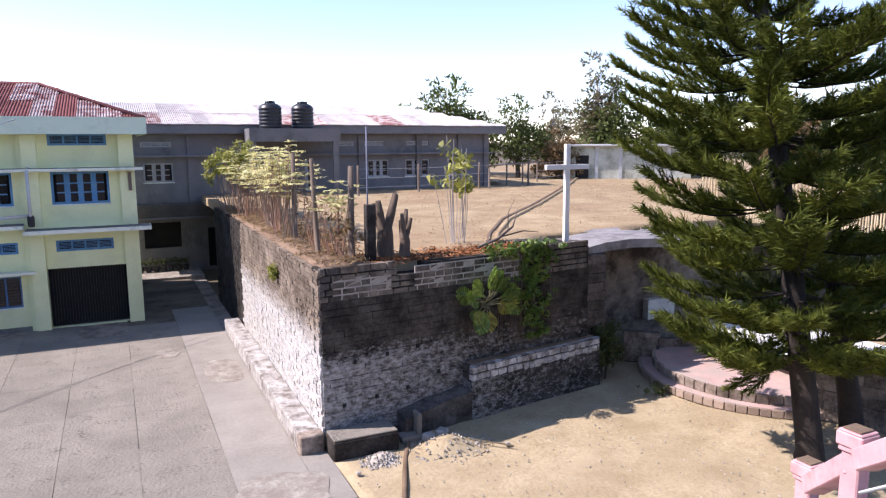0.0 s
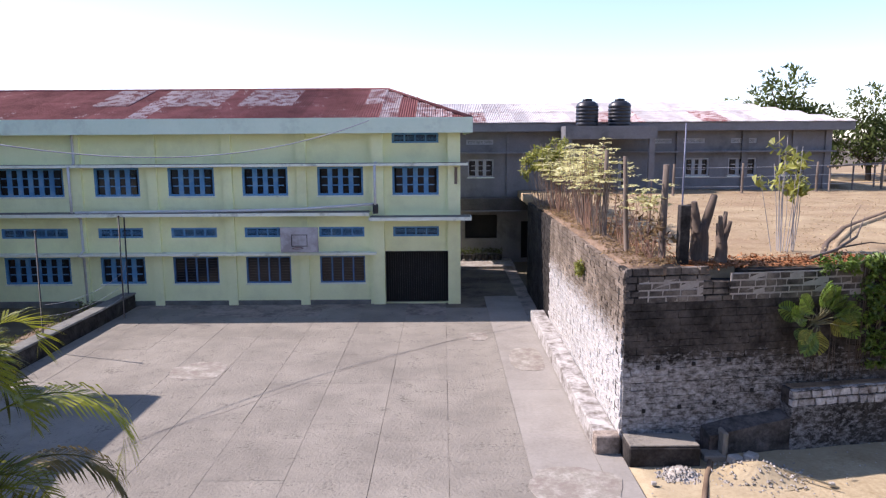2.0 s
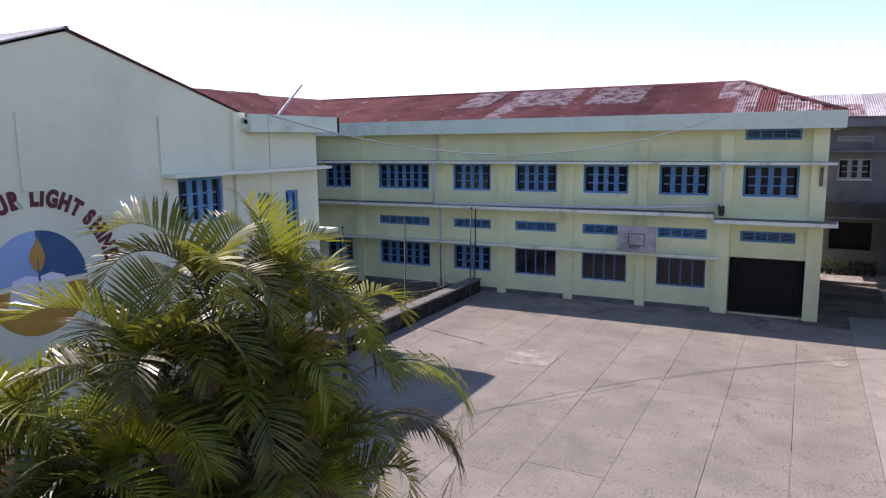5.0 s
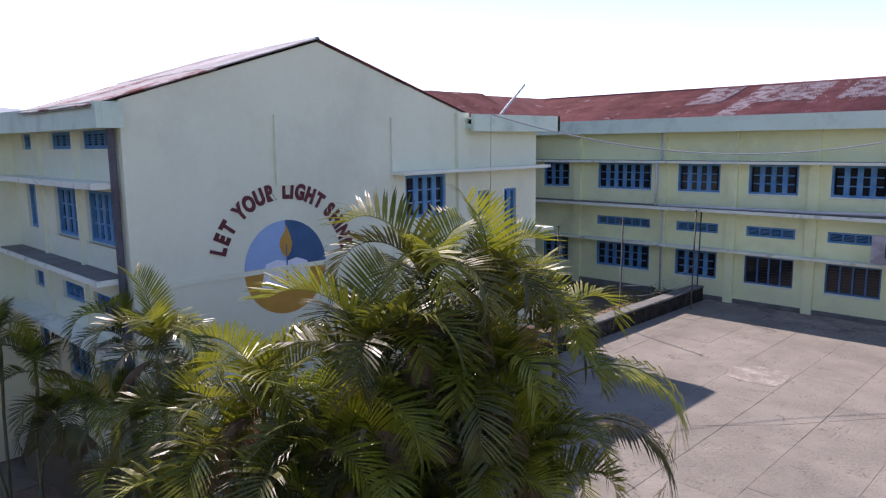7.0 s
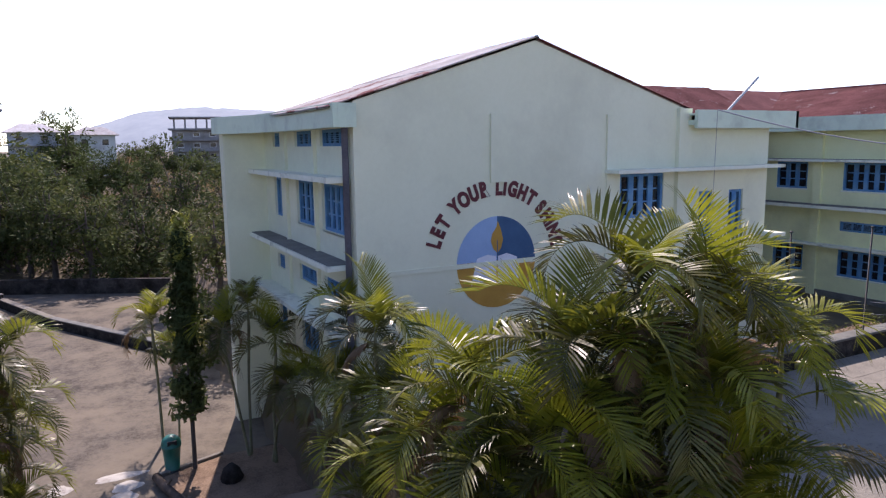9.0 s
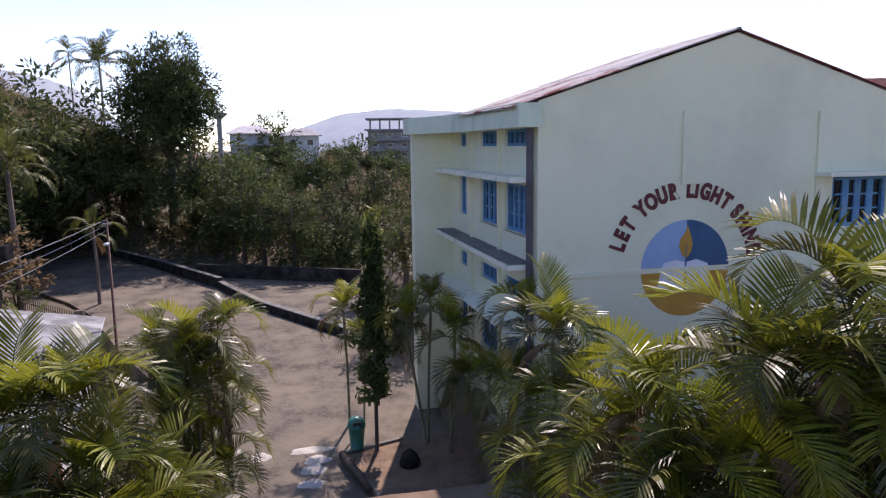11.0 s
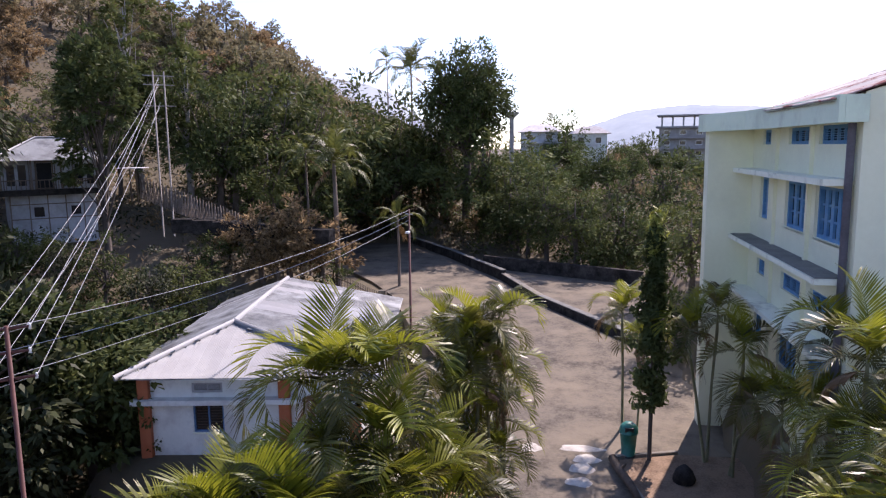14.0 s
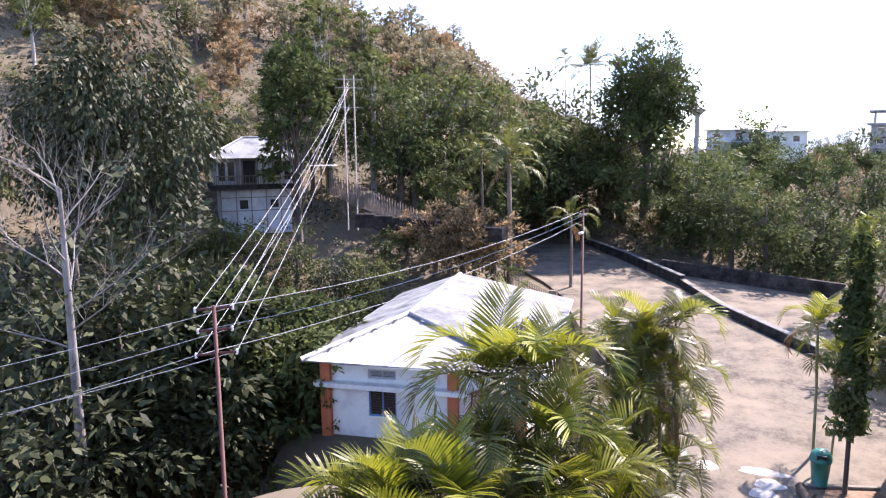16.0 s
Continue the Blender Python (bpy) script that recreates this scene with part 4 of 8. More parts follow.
g2 = part("roof", g2, "pale_roof", grey)
rg = random.Random(4)
slope_sheets(g2, (-4, GB - 0.8, 7.95), (18.8, GB - 0.8, 7.95), (0, 5.8, 1.35), 0.8,
             lambda i, n: [("pale_roof", 0, 0.5), ("pale_roof", 0.5, 1)] if rg.random() < 0.8 else [("worn_roof", 0, 0.5), ("pale_roof", 0.5, 1)])
for i in range(5):
    x = 18.8 + i * 0.92
    k = 1 - (i + 0.55) / 5
    slope_sheets(g2, (x, GB - 0.8, 7.95), (x + 0.92, GB - 0.8, 7.95), Vector((0, 5.8, 1.35)) * max(.1, k), 0.8, lambda a, b: [("pale_roof", 0, 1)])
part("floor_landing", bx(0.75, 4.0, 38.2, 41.0, -0.1, 0.12), "patch_cement", grey)

# -- water tanks --
def tank(at):
    t = thing("water_tank", "black ribbed plastic water tank on a concrete deck", "tank", at, group="water tanks")
    pr = [(0.55, 0)]
    for i in range(6):
        z = 0.05 + i * 0.19
        pr += [(0.60, z), (0.62, z + 0.03), (0.62, z + 0.11), (0.59, z + 0.14)]
    pr += [(0.57, 1.2), (0.42, 1.33), (0.26, 1.38)]
    part("shell", lathe(BM(), pr, 28), "black_plastic", t)
    part("lid", lathe(BM(), [(0.26, 1.37), (0.28, 1.40), (0.28, 1.46), (0.22, 1.49)], 20), "black_plastic", t)
    return t
for x in (8.03, 9.82):
    tank((x, GB - 1.5, 7.76))

# -- shed with metal roof --
shed = thing("metal_roofed_shed", "white-walled building with orange columns and corrugated metal roof", "building")
SX0, SX1, SY0, SY1, SZ = -9.2, 2.84, -2.75, 5.4, -4.3
shh = [(-0.87, 0.28, -1.95, -1.57), (-0.87, 0.28, -3.5, -2.40)]
part("front_wall", wall_with_holes(BM(), SY0, SY1, SZ - 0.6, -1.02, shh, lambda u, d, z: (SX1 - d, u, z), 0.2), "shed_wall", shed)
part("side_wall", bx(SX0, SX1 - 0.2, SY1 - 0.2, SY1, SZ - 0.6, -1.1), "shed_wall", shed)
part("side_wall", bx(SX0, SX1 - 0.2, SY0, SY0 + 0.2, SZ - 0.6, -1.02), "shed_wall", shed)
part("back_wall", bx(SX0, SX0 + 0.2, SY0 + 0.2, SY1 - 0.2, SZ - 0.6, -1.02), "shed_wall", shed)
part("lintel_band", bx(SX1, SX1 + 0.4, SY0 - 0.3, SY1 + 0.2, -2.32, -2.12, 0.01), "shed_wall", shed)
for y in (-2.84, 2.4, 5.0):
    part("column", bx(SX1 - 0.1, SX1 + 0.22, y, y + 0.42, SZ - 0.6, -1.05, 0.02), "orange_column", shed, "orange painted column")
window(shed, 1.15, 0.38, "vent", Matrix.Translation((SX1 - 0.06, -0.87, -1.95)) @ pose(0, 0, 0, 0, 0, 90), "frame_grey")
window(shed, 1.15, 1.1, "bars", Matrix.Translation((SX1 - 0.06, -0.87, -3.5)) @ pose(0, 0, 0, 0, 0, 90), "frame_grey")
LF, RF, LB, RB, AP, RE = (3.58, -3.38, -1.2), (3.75, 6.2, -1.2), (-9.6, -3.38, -1.2), (-9.9, 6.25, -1.2), (0, 0, 0), (-9.6, 0, 0)
sr = BM()
v = [sr.verts.new(q) for q in (LF, RF, LB, RB, AP, RE)]
for q in ((2, 0, 4, 5), (0, 1, 4), (1, 3, 5, 4)):
    sr.faces.new([v[i] for i in q])
bmesh.ops.recalc_face_normals(sr, faces=sr.faces[:])
sr = part("roof", sr, "metal_roof", shed)
plain = lambda i, n: [("metal_roof", 0, 1)]
rz_ = random.Random(6)
slope_sheets(sr, (-9.6, -3.38, -1.2), (0, -3.38, -1.2), (0, 3.38, 1.2), 0.8, plain)
slope_sheets(sr, (0, 6.2, -1.2), (-9.6, 6.2, -1.2), (0, -6.2, 1.2), 0.8, lambda i, n: [("metal_roof", 0, 0.5), ("metal_pale" if rz_.random() < 0.4 else "metal_roof", 0.5, 1)])
for i in range(5):
    x = 3.58 * i / 5
    k = 1 - (i + 0.6) / 5
    slope_sheets(sr, (x, -3.38, -1.2), (x + 0.716, -3.38, -1.2), Vector((0, 3.38, 1.2)) * max(0.08, k), 0.8, plain)
    slope_sheets(sr, (x + 0.716, 6.2, -1.2), (x, 6.2, -1.2), Vector((0, -6.2, 1.2)) * max(0.08, k), 0.8, plain)
# hip sheets all pale, this face's stronger light put into the material
for i in range(24):
    y = -3.38 + 9.58 * i / 24
    ym = y + 0.2
    k = 1 + ym / 3.38 if ym < 0 else 1 - ym / 6.2
    slope_sheets(sr, (3.58, y, -1.2), (3.58, y + 9.58 / 24, -1.2), Vector((-3.58, 0, 1.2)) * max(0.05, k - 0.04), 0.8, lambda a, b: [("metal_pale", 0, 1)])
for a, b in ((LF, AP), (RF, AP), (AP, RE)):
    part("ridge_cap", tube(BM(), [Vector(a) + Vector((0, 0, .06)), Vector(b) + Vector((0, 0, .06))], 0.13, 8), "metal_pale", shed)
shed.matrix_basis = pose(-26.08, -13.25, 0, 0, 0, 9.5)

# ---- retaining wall and monument ----
rw = random.Random(21)


def block_mesh(l, h, d, mat, seed, relief=1.0):
    """One rough masonry block with chipped, uneven edges; its face looks along -y."""
    r = random.Random(seed)
    bm = bx(0, l, 0, d, 0, h)
    for v_ in bm.verts:
        if v_.co.y < d / 2:
            v_.co.x += r.uniform(-0.012, 0.012)
            v_.co.z += r.uniform(-0.010, 0.010)
            v_.co.y += r.uniform(-0.015, 0.012) * relief
    front = [f for f in bm.faces if f.calc_center_median().y < 0.02]
    bmesh.ops.inset_region(bm, faces=front, thickness=0.014, depth=0.012 * relief)
    return mesh_of(bm, "stone_block", mat)


def stone_course_wall(name, label, origin, turn, length, height, mat_at, course=0.2, unit=0.42, limit=300, top=None, depth=0.5, skip=None, core="mortar", near=None, gap=0.012, relief=1.0, inset=0.02):
    """A block wall along local x, its face towards local -y; mat_at(u, z) names each block's material."""
    w = thing(name, label, "wall", origin, turn, kind="structure")
    if top is None:
        part("core", bx(0.02, length - inset, 0.035 * max(0.5, relief), depth, -0.4, height - 0.05), core, w)
    else:
        bm = BM()
        n = 12
        us = [0.02 + (length - 0.04) * i / n for i in range(n + 1)]
        for i in range(n):
            box(bm, us[i], us[i + 1], 0.035, depth, -0.4, min(top(us[i]), top(us[i + 1])) - 0.04)
        part("core", bm, core, w)
    cache = {}
    rest = {}
    count = 0
    z, row = 0.0, 0
    while z < height - 0.05:
        h = course * rw.uniform(0.88, 1.12)
        h = min(h, height - z)
        u = -unit * rw.random() * 0.5
        while u < length - 0.05:
            l = unit * rw.choice((0.7, 0.9, 1.0, 1.15))
            a, b = max(u, 0), min(u + l, length)
            u += l
            if b - a < 0.1 or (top and z + h > top((a + b) / 2) + 0.06) or (skip and skip((a + b) / 2, z)):
                continue
            mt = mat_at((a + b) / 2, z)
            g = gap(z) if callable(gap) else gap
            key = (round((b - a) * 8) / 8, round(h * 20) / 20, mt, rw.randrange(2), g)
            if key not in cache:
                cache[key] = block_mesh(key[0] - g, key[1] - g, 0.12, mt, len(cache), relief)
            m = pose(a, rw.uniform(-0.012, 0.012) * relief, z)
            if count < limit and (near is None or near((a + b) / 2)):
                count += 1
                share("stone_block", cache[key], w, m @ Matrix.Diagonal(((b - a) / key[0], 1, h / key[1], 1)))
            else:
                rest.setdefault(mt, []).append((cache[key], m @ Matrix.Diagonal(((b - a) / key[0], 1, h / key[1], 1))))
        z += h
        row += 1
    for mt, items in rest.items():
        vs, fs, o = [], [], 0
        for me, m in items:
            vs += [m @ v_.co for v_ in me.vertices]
            fs += [[i + o for i in p.vertices] for p in me.polygons]
            o += len(me.vertices)
        me = bpy.data.meshes.new("far_blocks")
        me.from_pydata(vs, [], fs)
        me.materials.append(MAT[mt])
        ob = new("far_blocks", me)
        ob.parent = w
        tagged(ob, kind="stuff")
    return w


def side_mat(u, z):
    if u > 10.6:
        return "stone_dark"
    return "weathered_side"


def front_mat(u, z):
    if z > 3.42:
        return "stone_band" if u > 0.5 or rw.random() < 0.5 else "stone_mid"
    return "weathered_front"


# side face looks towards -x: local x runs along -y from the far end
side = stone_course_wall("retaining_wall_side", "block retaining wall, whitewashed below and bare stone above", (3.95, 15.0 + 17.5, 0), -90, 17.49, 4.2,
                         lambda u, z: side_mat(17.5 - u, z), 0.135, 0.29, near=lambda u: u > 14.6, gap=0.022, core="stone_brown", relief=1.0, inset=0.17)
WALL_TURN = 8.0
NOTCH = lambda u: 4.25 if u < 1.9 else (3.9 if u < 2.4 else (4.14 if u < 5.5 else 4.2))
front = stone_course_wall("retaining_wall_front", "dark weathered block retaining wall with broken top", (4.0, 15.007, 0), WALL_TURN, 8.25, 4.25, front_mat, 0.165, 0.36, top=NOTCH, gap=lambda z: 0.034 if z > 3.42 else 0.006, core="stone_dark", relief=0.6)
part("mortar_band", bx(0.3, 1.8, 0.004, 0.034, 3.45, 3.95), "mortar_pale", front)
part("mortar_band", bx(2.45, 6.0, 0.004, 0.034, 3.45, 4.05), "mortar_pale", front)
ledge = thing("wall_ledge", "whitewashed stone ledge along the foot of the wall", "ledge", kind="structure")
part("ledge_body", bx(3.42, 3.95, 15.0, 26.9, -0.1, 0.42, 0.025), "ledge_stone", ledge)
part("ledge_end", bx(3.40, 3.97, 14.9, 15.25, -0.1, 0.43, 0.03), "stone_pale", ledge)
foot = thing("wall_footing", "low grey concrete footing block at the wall's corner", "ledge")
part("footing", bx(4.0, 5.55, 14.3, 14.98, -0.1, 0.42, 0.03), "stone_dark", foot)
part("footing_top", bx(4.02, 5.53, 14.33, 14.98, 0.424, 0.46, 0.01), "concrete", foot)
# lower buttress wall with whitewashed stones
def on_front(u, out, z=0.0):
    """A place u metres along the front wall and so far out from its face."""
    c, n = math.cos(radians(WALL_TURN)), math.sin(radians(WALL_TURN))
    return (3.95 + u * c + out * n, 15.0 + u * n - out * c, z)


butt = stone_course_wall("buttress_wall", "low stone wall with whitewashed top courses", on_front(3.9, 0.42), 10, 4.7, 1.42,
                         lambda u, z: "whitewash_old", 0.2, 0.27, depth=0.5, skip=lambda u, z: z < 0.8, gap=0.035, core="stone_mid", relief=1.6)
bm = BM()
poly_prism(bm, [(0, -0.02), (4.7, -0.02), (4.7, 0.4), (0, 0.4)], -0.3, 1.0)
bmesh.ops.subdivide_edges(bm, edges=bm.edges[:], cuts=7, use_grid_fill=True)
for v_ in bm.verts:
    v_.co += Vector((0, noise.noise(v_.co * 2.2) * 0.03, noise.noise(v_.co * 3.1) * 0.02))
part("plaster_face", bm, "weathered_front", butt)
part("soil_fill", bx(0.1, 4.6, 0.12, 0.66, 0.8, 1.40, 0.03), "soil_dry", butt)
slope_b = thing("sloping_footing", "sloped dark concrete foot of the retaining wall", "ledge", (3.95, 15.0, 0), WALL_TURN)
bm = BM()
poly_prism(bm, [(1.95, -0.42), (4.0, -0.42), (4.0, -0.01), (1.95, -0.01)], -0.1, 0.62)
for v_ in bm.verts:
    if v_.co.z > 0.3:
        v_.co.z += (v_.co.x - 2.9) * 0.14 + (0.06 if v_.co.y > -0.2 else -0.04)
bmesh.ops.subdivide_edges(bm, edges=bm.edges[:], cuts=4, use_grid_fill=True)
for v_ in bm.verts:
    v_.co += Vector((0, noise.noise(v_.co * 3.0) * 0.05, noise.noise(v_.co * 2.3 + Vector((5, 0, 0))) * 0.05))
part("footing", bm, "stone_mid", slope_b)
sheet("wall_top_soil", 4.07, 4.9, 15.12, 32.4, 4.23, 0.28, "soil_dry", "dry reddish soil lying along the top of the retaining wall", "ground", rough=0.05, skirt=0.2, freq=1.5)
# solid near-black blocks for the weep holes, shade of the recess painted in
weep = mesh_of(bx(-0.04, 0.04, -0.03, 0.02, -0.045, 0.045), "weep_hole", "dark_inside")
for u, z in ((0.8, 1.95), (1.65, 2.0), (2.5, 2.05), (0.5, 0.95), (1.35, 1.0), (2.2, 1.05), (3.1, 1.3)):
    share("weep_hole", weep, front, pose(u, -0.005, z))

# ---- plants ----
def raw_mesh(name, vs, fs, mats, idx=None, smooth=False):
    me = bpy.data.meshes.new(name)
    me.from_pydata([tuple(v_) for v_ in vs], [], fs)
    for m in (mats if isinstance(mats, (list, tuple)) else [mats]):
        me.materials.append(MAT[m])
    if idx is not None:
        me.polygons.foreach_set("material_index", idx)
    if smooth:
        me.shade_smooth()
    return me


def frond_mesh(length, arch, droop, leaf_len, n, mat, seed, fold=0.45, limp=0.15, wide=0.027):
    """A feather palm frond along +x from its base, arching up then over, with two rows of stiff, slender leaflets."""
    r = random.Random(seed)
    vs, fs = [], []
    pts = []
    p, ang = Vector((0, 0, 0)), radians(arch)
    steps = 16
    sway = r.uniform(-0.2, 0.2)
    for i in range(steps + 1):
        pts.append(p + Vector((0, sway * (i / steps) ** 2, 0)))
        p = p + Vector((math.cos(ang), 0, math.sin(ang))) * (length / steps)
        ang -= radians(droop) / steps * (0.5 + 1.0 * i / steps)
    def at(k):
        f = k * steps
        i = min(int(f), steps - 1)
        return pts[i].lerp(pts[i + 1], f - i), (pts[i + 1] - pts[i]).normalized()
    for i in range(steps):                       # rib
        w = 0.017 * (1 - 0.85 * i / steps)
        a, b = pts[i], pts[i + 1]
        o = len(vs)
        vs += [a + Vector((0, w, 0)), a + Vector((0, -w, 0)), a + Vector((0, 0, w * 1.4)), b + Vector((0, w * .95, 0)), b + Vector((0, -w * .95, 0)), b + Vector((0, 0, w * 1.3))]
        fs += [(o, o + 3, o + 5, o + 2), (o + 2, o + 5, o + 4, o + 1), (o + 1, o + 4, o + 3, o)]
    for side_ in (1, -1):
        for i in range(n):
            if r.random() < 0.025:
                continue
            k = 0.16 + 0.84 * (i + r.uniform(0, 0.3)) / n
            q, d = at(min(k, 0.995))
            up = Vector((-d.z, 0, d.x))
            ll = leaf_len * (0.42 + 0.66 * math.sin(math.pi * min(1, 0.14 + 0.70 * k)) ** 0.8) * r.uniform(0.92, 1.06)
            out = (Vector((0, side_ * 0.85, 0)) + d * (0.35 + 0.75 * k + r.uniform(-0.04, 0.04)) + up * (fold + r.uniform(-0.05, 0.05))).normalized()
            bend = limp + r.uniform(0, 0.08)
            w = wide * (1 - 0.3 * k)
            p1 = q + out * ll * 0.35
            o2 = (out + Vector((0, 0, -bend * 0.6))).normalized()
            p2 = p1 + o2 * ll * 0.35
            tip = p2 + (o2 + Vector((0, 0, -bend * 1.4))).normalized() * ll * 0.32
            o = len(vs)
            dd = d * w
            vs += [q + dd * 0.5, q - dd * 0.5, p1 + dd, p1 - dd, p2 + dd * 0.8, p2 - dd * 0.8, tip]
            fs += [(o, o + 2, o + 3, o + 1), (o + 2, o + 4, o + 5, o + 3), (o + 4, o + 6, o + 5)]
    return raw_mesh("frond", vs, fs, mat)


FRONDS = [[frond_mesh(1.4, 86, 75, 0.50, 27, "palm_young", 1, 0.5, 0.05), frond_mesh(1.5, 80, 120, 0.52, 28, "palm_leaf", 11, 0.55, 0.06)],
          [frond_mesh(1.75, 76, 190, 0.56, 31, "palm_leaf", 2, 0.45, 0.17), frond_mesh(1.7, 70, 205, 0.56, 31, "palm_leaf", 12, 0.45, 0.17), frond_mesh(1.7, 74, 175, 0.54, 31, "palm_young", 22, 0.45, 0.17)],
          [frond_mesh(1.75, 60, 205, 0.54, 31, "palm_leaf", 3, 0.35, 0.22), frond_mesh(1.7, 50, 185, 0.54, 31, "palm_leaf", 13, 0.35, 0.22)],
          [frond_mesh(1.6, 32, 160, 0.50, 29, "palm_leaf", 4, 0.4, 0.18), frond_mesh(1.5, 16, 130, 0.50, 29, "palm_leaf", 14, 0.3, 0.22)],
          [frond_mesh(1.3, -15, 75, 0.38, 28, "palm_dry", 5, -0.3, 0.7), frond_mesh(1.35, 20, 165, 0.38, 30, "palm_dry", 15, -0.1, 0.5)]]
rp = random.Random(77)


# copies of the fronds in the darker green, for shade within the crowns
SHADED_FRONDS = []
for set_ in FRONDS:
    SHADED_FRONDS.append([])
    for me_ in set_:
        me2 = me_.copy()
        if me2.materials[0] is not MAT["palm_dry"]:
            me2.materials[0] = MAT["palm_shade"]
        SHADED_FRONDS[-1].append(me2)
MIXED_FRONDS = [FRONDS[0], FRONDS[1] + SHADED_FRONDS[1][:1], SHADED_FRONDS[2], SHADED_FRONDS[3], FRONDS[4]]     # bright above, dark below: the crowns' inner shade is in the colour
FAR_FRONDS = [[frond_mesh(1.5, 78, 90, 0.34, 18, "palm_far", 31, 0.4, 0.15, 0.036)], [frond_mesh(1.8, 66, 130, 0.36, 20, "palm_far", 32, 0.2, 0.3, 0.036), frond_mesh(1.7, 58, 150, 0.36, 20, "palm_far", 33, 0.15, 0.35, 0.036)],
              [frond_mesh(1.8, 40, 140, 0.34, 20, "palm_far", 34, 0.05, 0.45, 0.036)], [frond_mesh(1.7, 12, 110, 0.34, 18, "palm_far", 35, -0.05, 0.5, 0.036)], [frond_mesh(1.5, -20, 60, 0.28, 14, "palm_dry", 36, -0.3, 0.7, 0.034)]]


def palm_crown(parent, top, lean, size, seed, count=9, dry=1, fronds=None):
    r = random.Random(seed)
    base = r.uniform(0, 360)
    for i in range(count):
        k = i / (count - 1)
        kind = 0 if k < 0.14 else 1 if k < 0.55 else 2 if k < 0.82 else 3
        if i >= count - dry and r.random() < 0.75:
            kind = 4
        s = size * r.uniform(0.85, 1.1)
        share("frond", r.choice((fronds or FRONDS)[kind]), parent, Matrix.Translation(Vector(top) - Vector((0, 0, 0.28 * k * size))) @ pose(0, 0, 0, 0, 0, base + i * 137.5 + r.uniform(-18, 18)) @ pose(0, 0, 0, r.uniform(-12, 12), r.uniform(-8, 8), 0) @ Matrix.Scale(s, 4))


def areca(stems, label, group="areca palms", foot_at=None, count=8, dry=2, fronds=None):
    """A clump of feather palms: stems are (bearing, distance, crown height, size)."""
    b0 = polar(*(foot_at or stems[0][:2]))
    c = thing("areca_palm", label, "palm", (b0.x, b0.y, ground_z(b0.x, b0.y)), group=group)
    for i, (az, d, zc, s) in enumerate(stems):
        top = polar(az, d, zc) - Vector(c.location)
        g = ground_z(*polar(az, d).xy)
        foot = Vector((top.x + rp.uniform(-0.5, 0.5), top.y + rp.uniform(-0.5, 0.5), g - c.location.z - 0.1))
        if foot_at:
            foot = Vector((rp.uniform(-0.3, 0.3), rp.uniform(-0.3, 0.3), -0.15))
        mid = foot.lerp(top, 0.5) + Vector((rp.uniform(-.12, .12), rp.uniform(-.12, .12), 0.15))
        part("stem", tube(BM(), [foot, mid, top - Vector((0, 0, 0.75 * s)), top], [0.055 * s, 0.042 * s, 0.05 * s, 0.022 * s], 7), "palm_stem", c)
        palm_crown(c, top - Vector((0, 0, 0.05)), 0, s, 100 + i + int(az * 10), count + rp.randrange(3), dry, fronds)
    return c


A_STEMS = [[(46.3, 9.5, 5.15, 1.12), (47.6, 9.2, 4.25, 0.95), (44.2, 9.0, 3.85, 0.95), (48.5, 8.6, 3.55, 0.9)],
           [(41.6, 9.7, 4.95, 1.05), (38.9, 10.0, 4.45, 1.0), (40.2, 9.4, 3.85, 0.95), (42.6, 9.0, 3.25, 0.95)],
           [(51.3, 8.8, 4.33, 1.1), (53.6, 8.4, 3.35, 1.0), (50.0, 8.2, 2.95, 0.95), (55.6, 8.0, 2.35, 0.95)],
           [(67.9, 12.0, 3.85, 0.9), (65.9, 11.3, 2.75, 0.9), (69.2, 12.3, 2.4, 0.72)],
           [(60.1, 9.5, 3.65, 1.05), (63.0, 9.6, 2.85, 1.0), (57.5, 8.4, 2.85, 1.0), (61.0, 8.7, 2.05, 0.95), (65.8, 9.8, 1.95, 0.95), (58.5, 8.0, 1.55, 0.95)],
           [(70.3, 12.4, 1.5, 0.72), (68.2, 11.4, 1.0, 0.85)],
           [(35.6, 10.3, 4.25, 0.9), (41.0, 8.6, 2.65, 1.0), (36.9, 9.3, 2.15, 0.95), (45.4, 8.1, 2.25, 0.95), (49.4, 7.9, 2.15, 0.95), (38.6, 8.9, 2.95, 0.9)]]
arc_fronds = [frond_mesh(2.3, 32, 165, 0.74, 44, "palm_leaf", 21, 0.05, 0.42, 0.024), frond_mesh(2.3, 24, 165, 0.66, 44, "palm_old", 22, 0.0, 0.45, 0.024)]
for s_ in A_STEMS:
    # the last clump has only bright fronds, sunlight put into their colour
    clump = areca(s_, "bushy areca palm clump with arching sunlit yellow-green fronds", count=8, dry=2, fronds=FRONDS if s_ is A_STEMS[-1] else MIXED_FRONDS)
for me_, (az, d, z), turn in ((arc_fronds[0], (34.8, 9.9, 3.62), 30), (arc_fronds[1], (34.9, 9.8, 2.95), 26)):
    share("frond", me_, clump, Matrix.Translation(polar(az, d, z) - Vector(clump.location)) @ pose(0, 0, 0, 0, 0, turn))
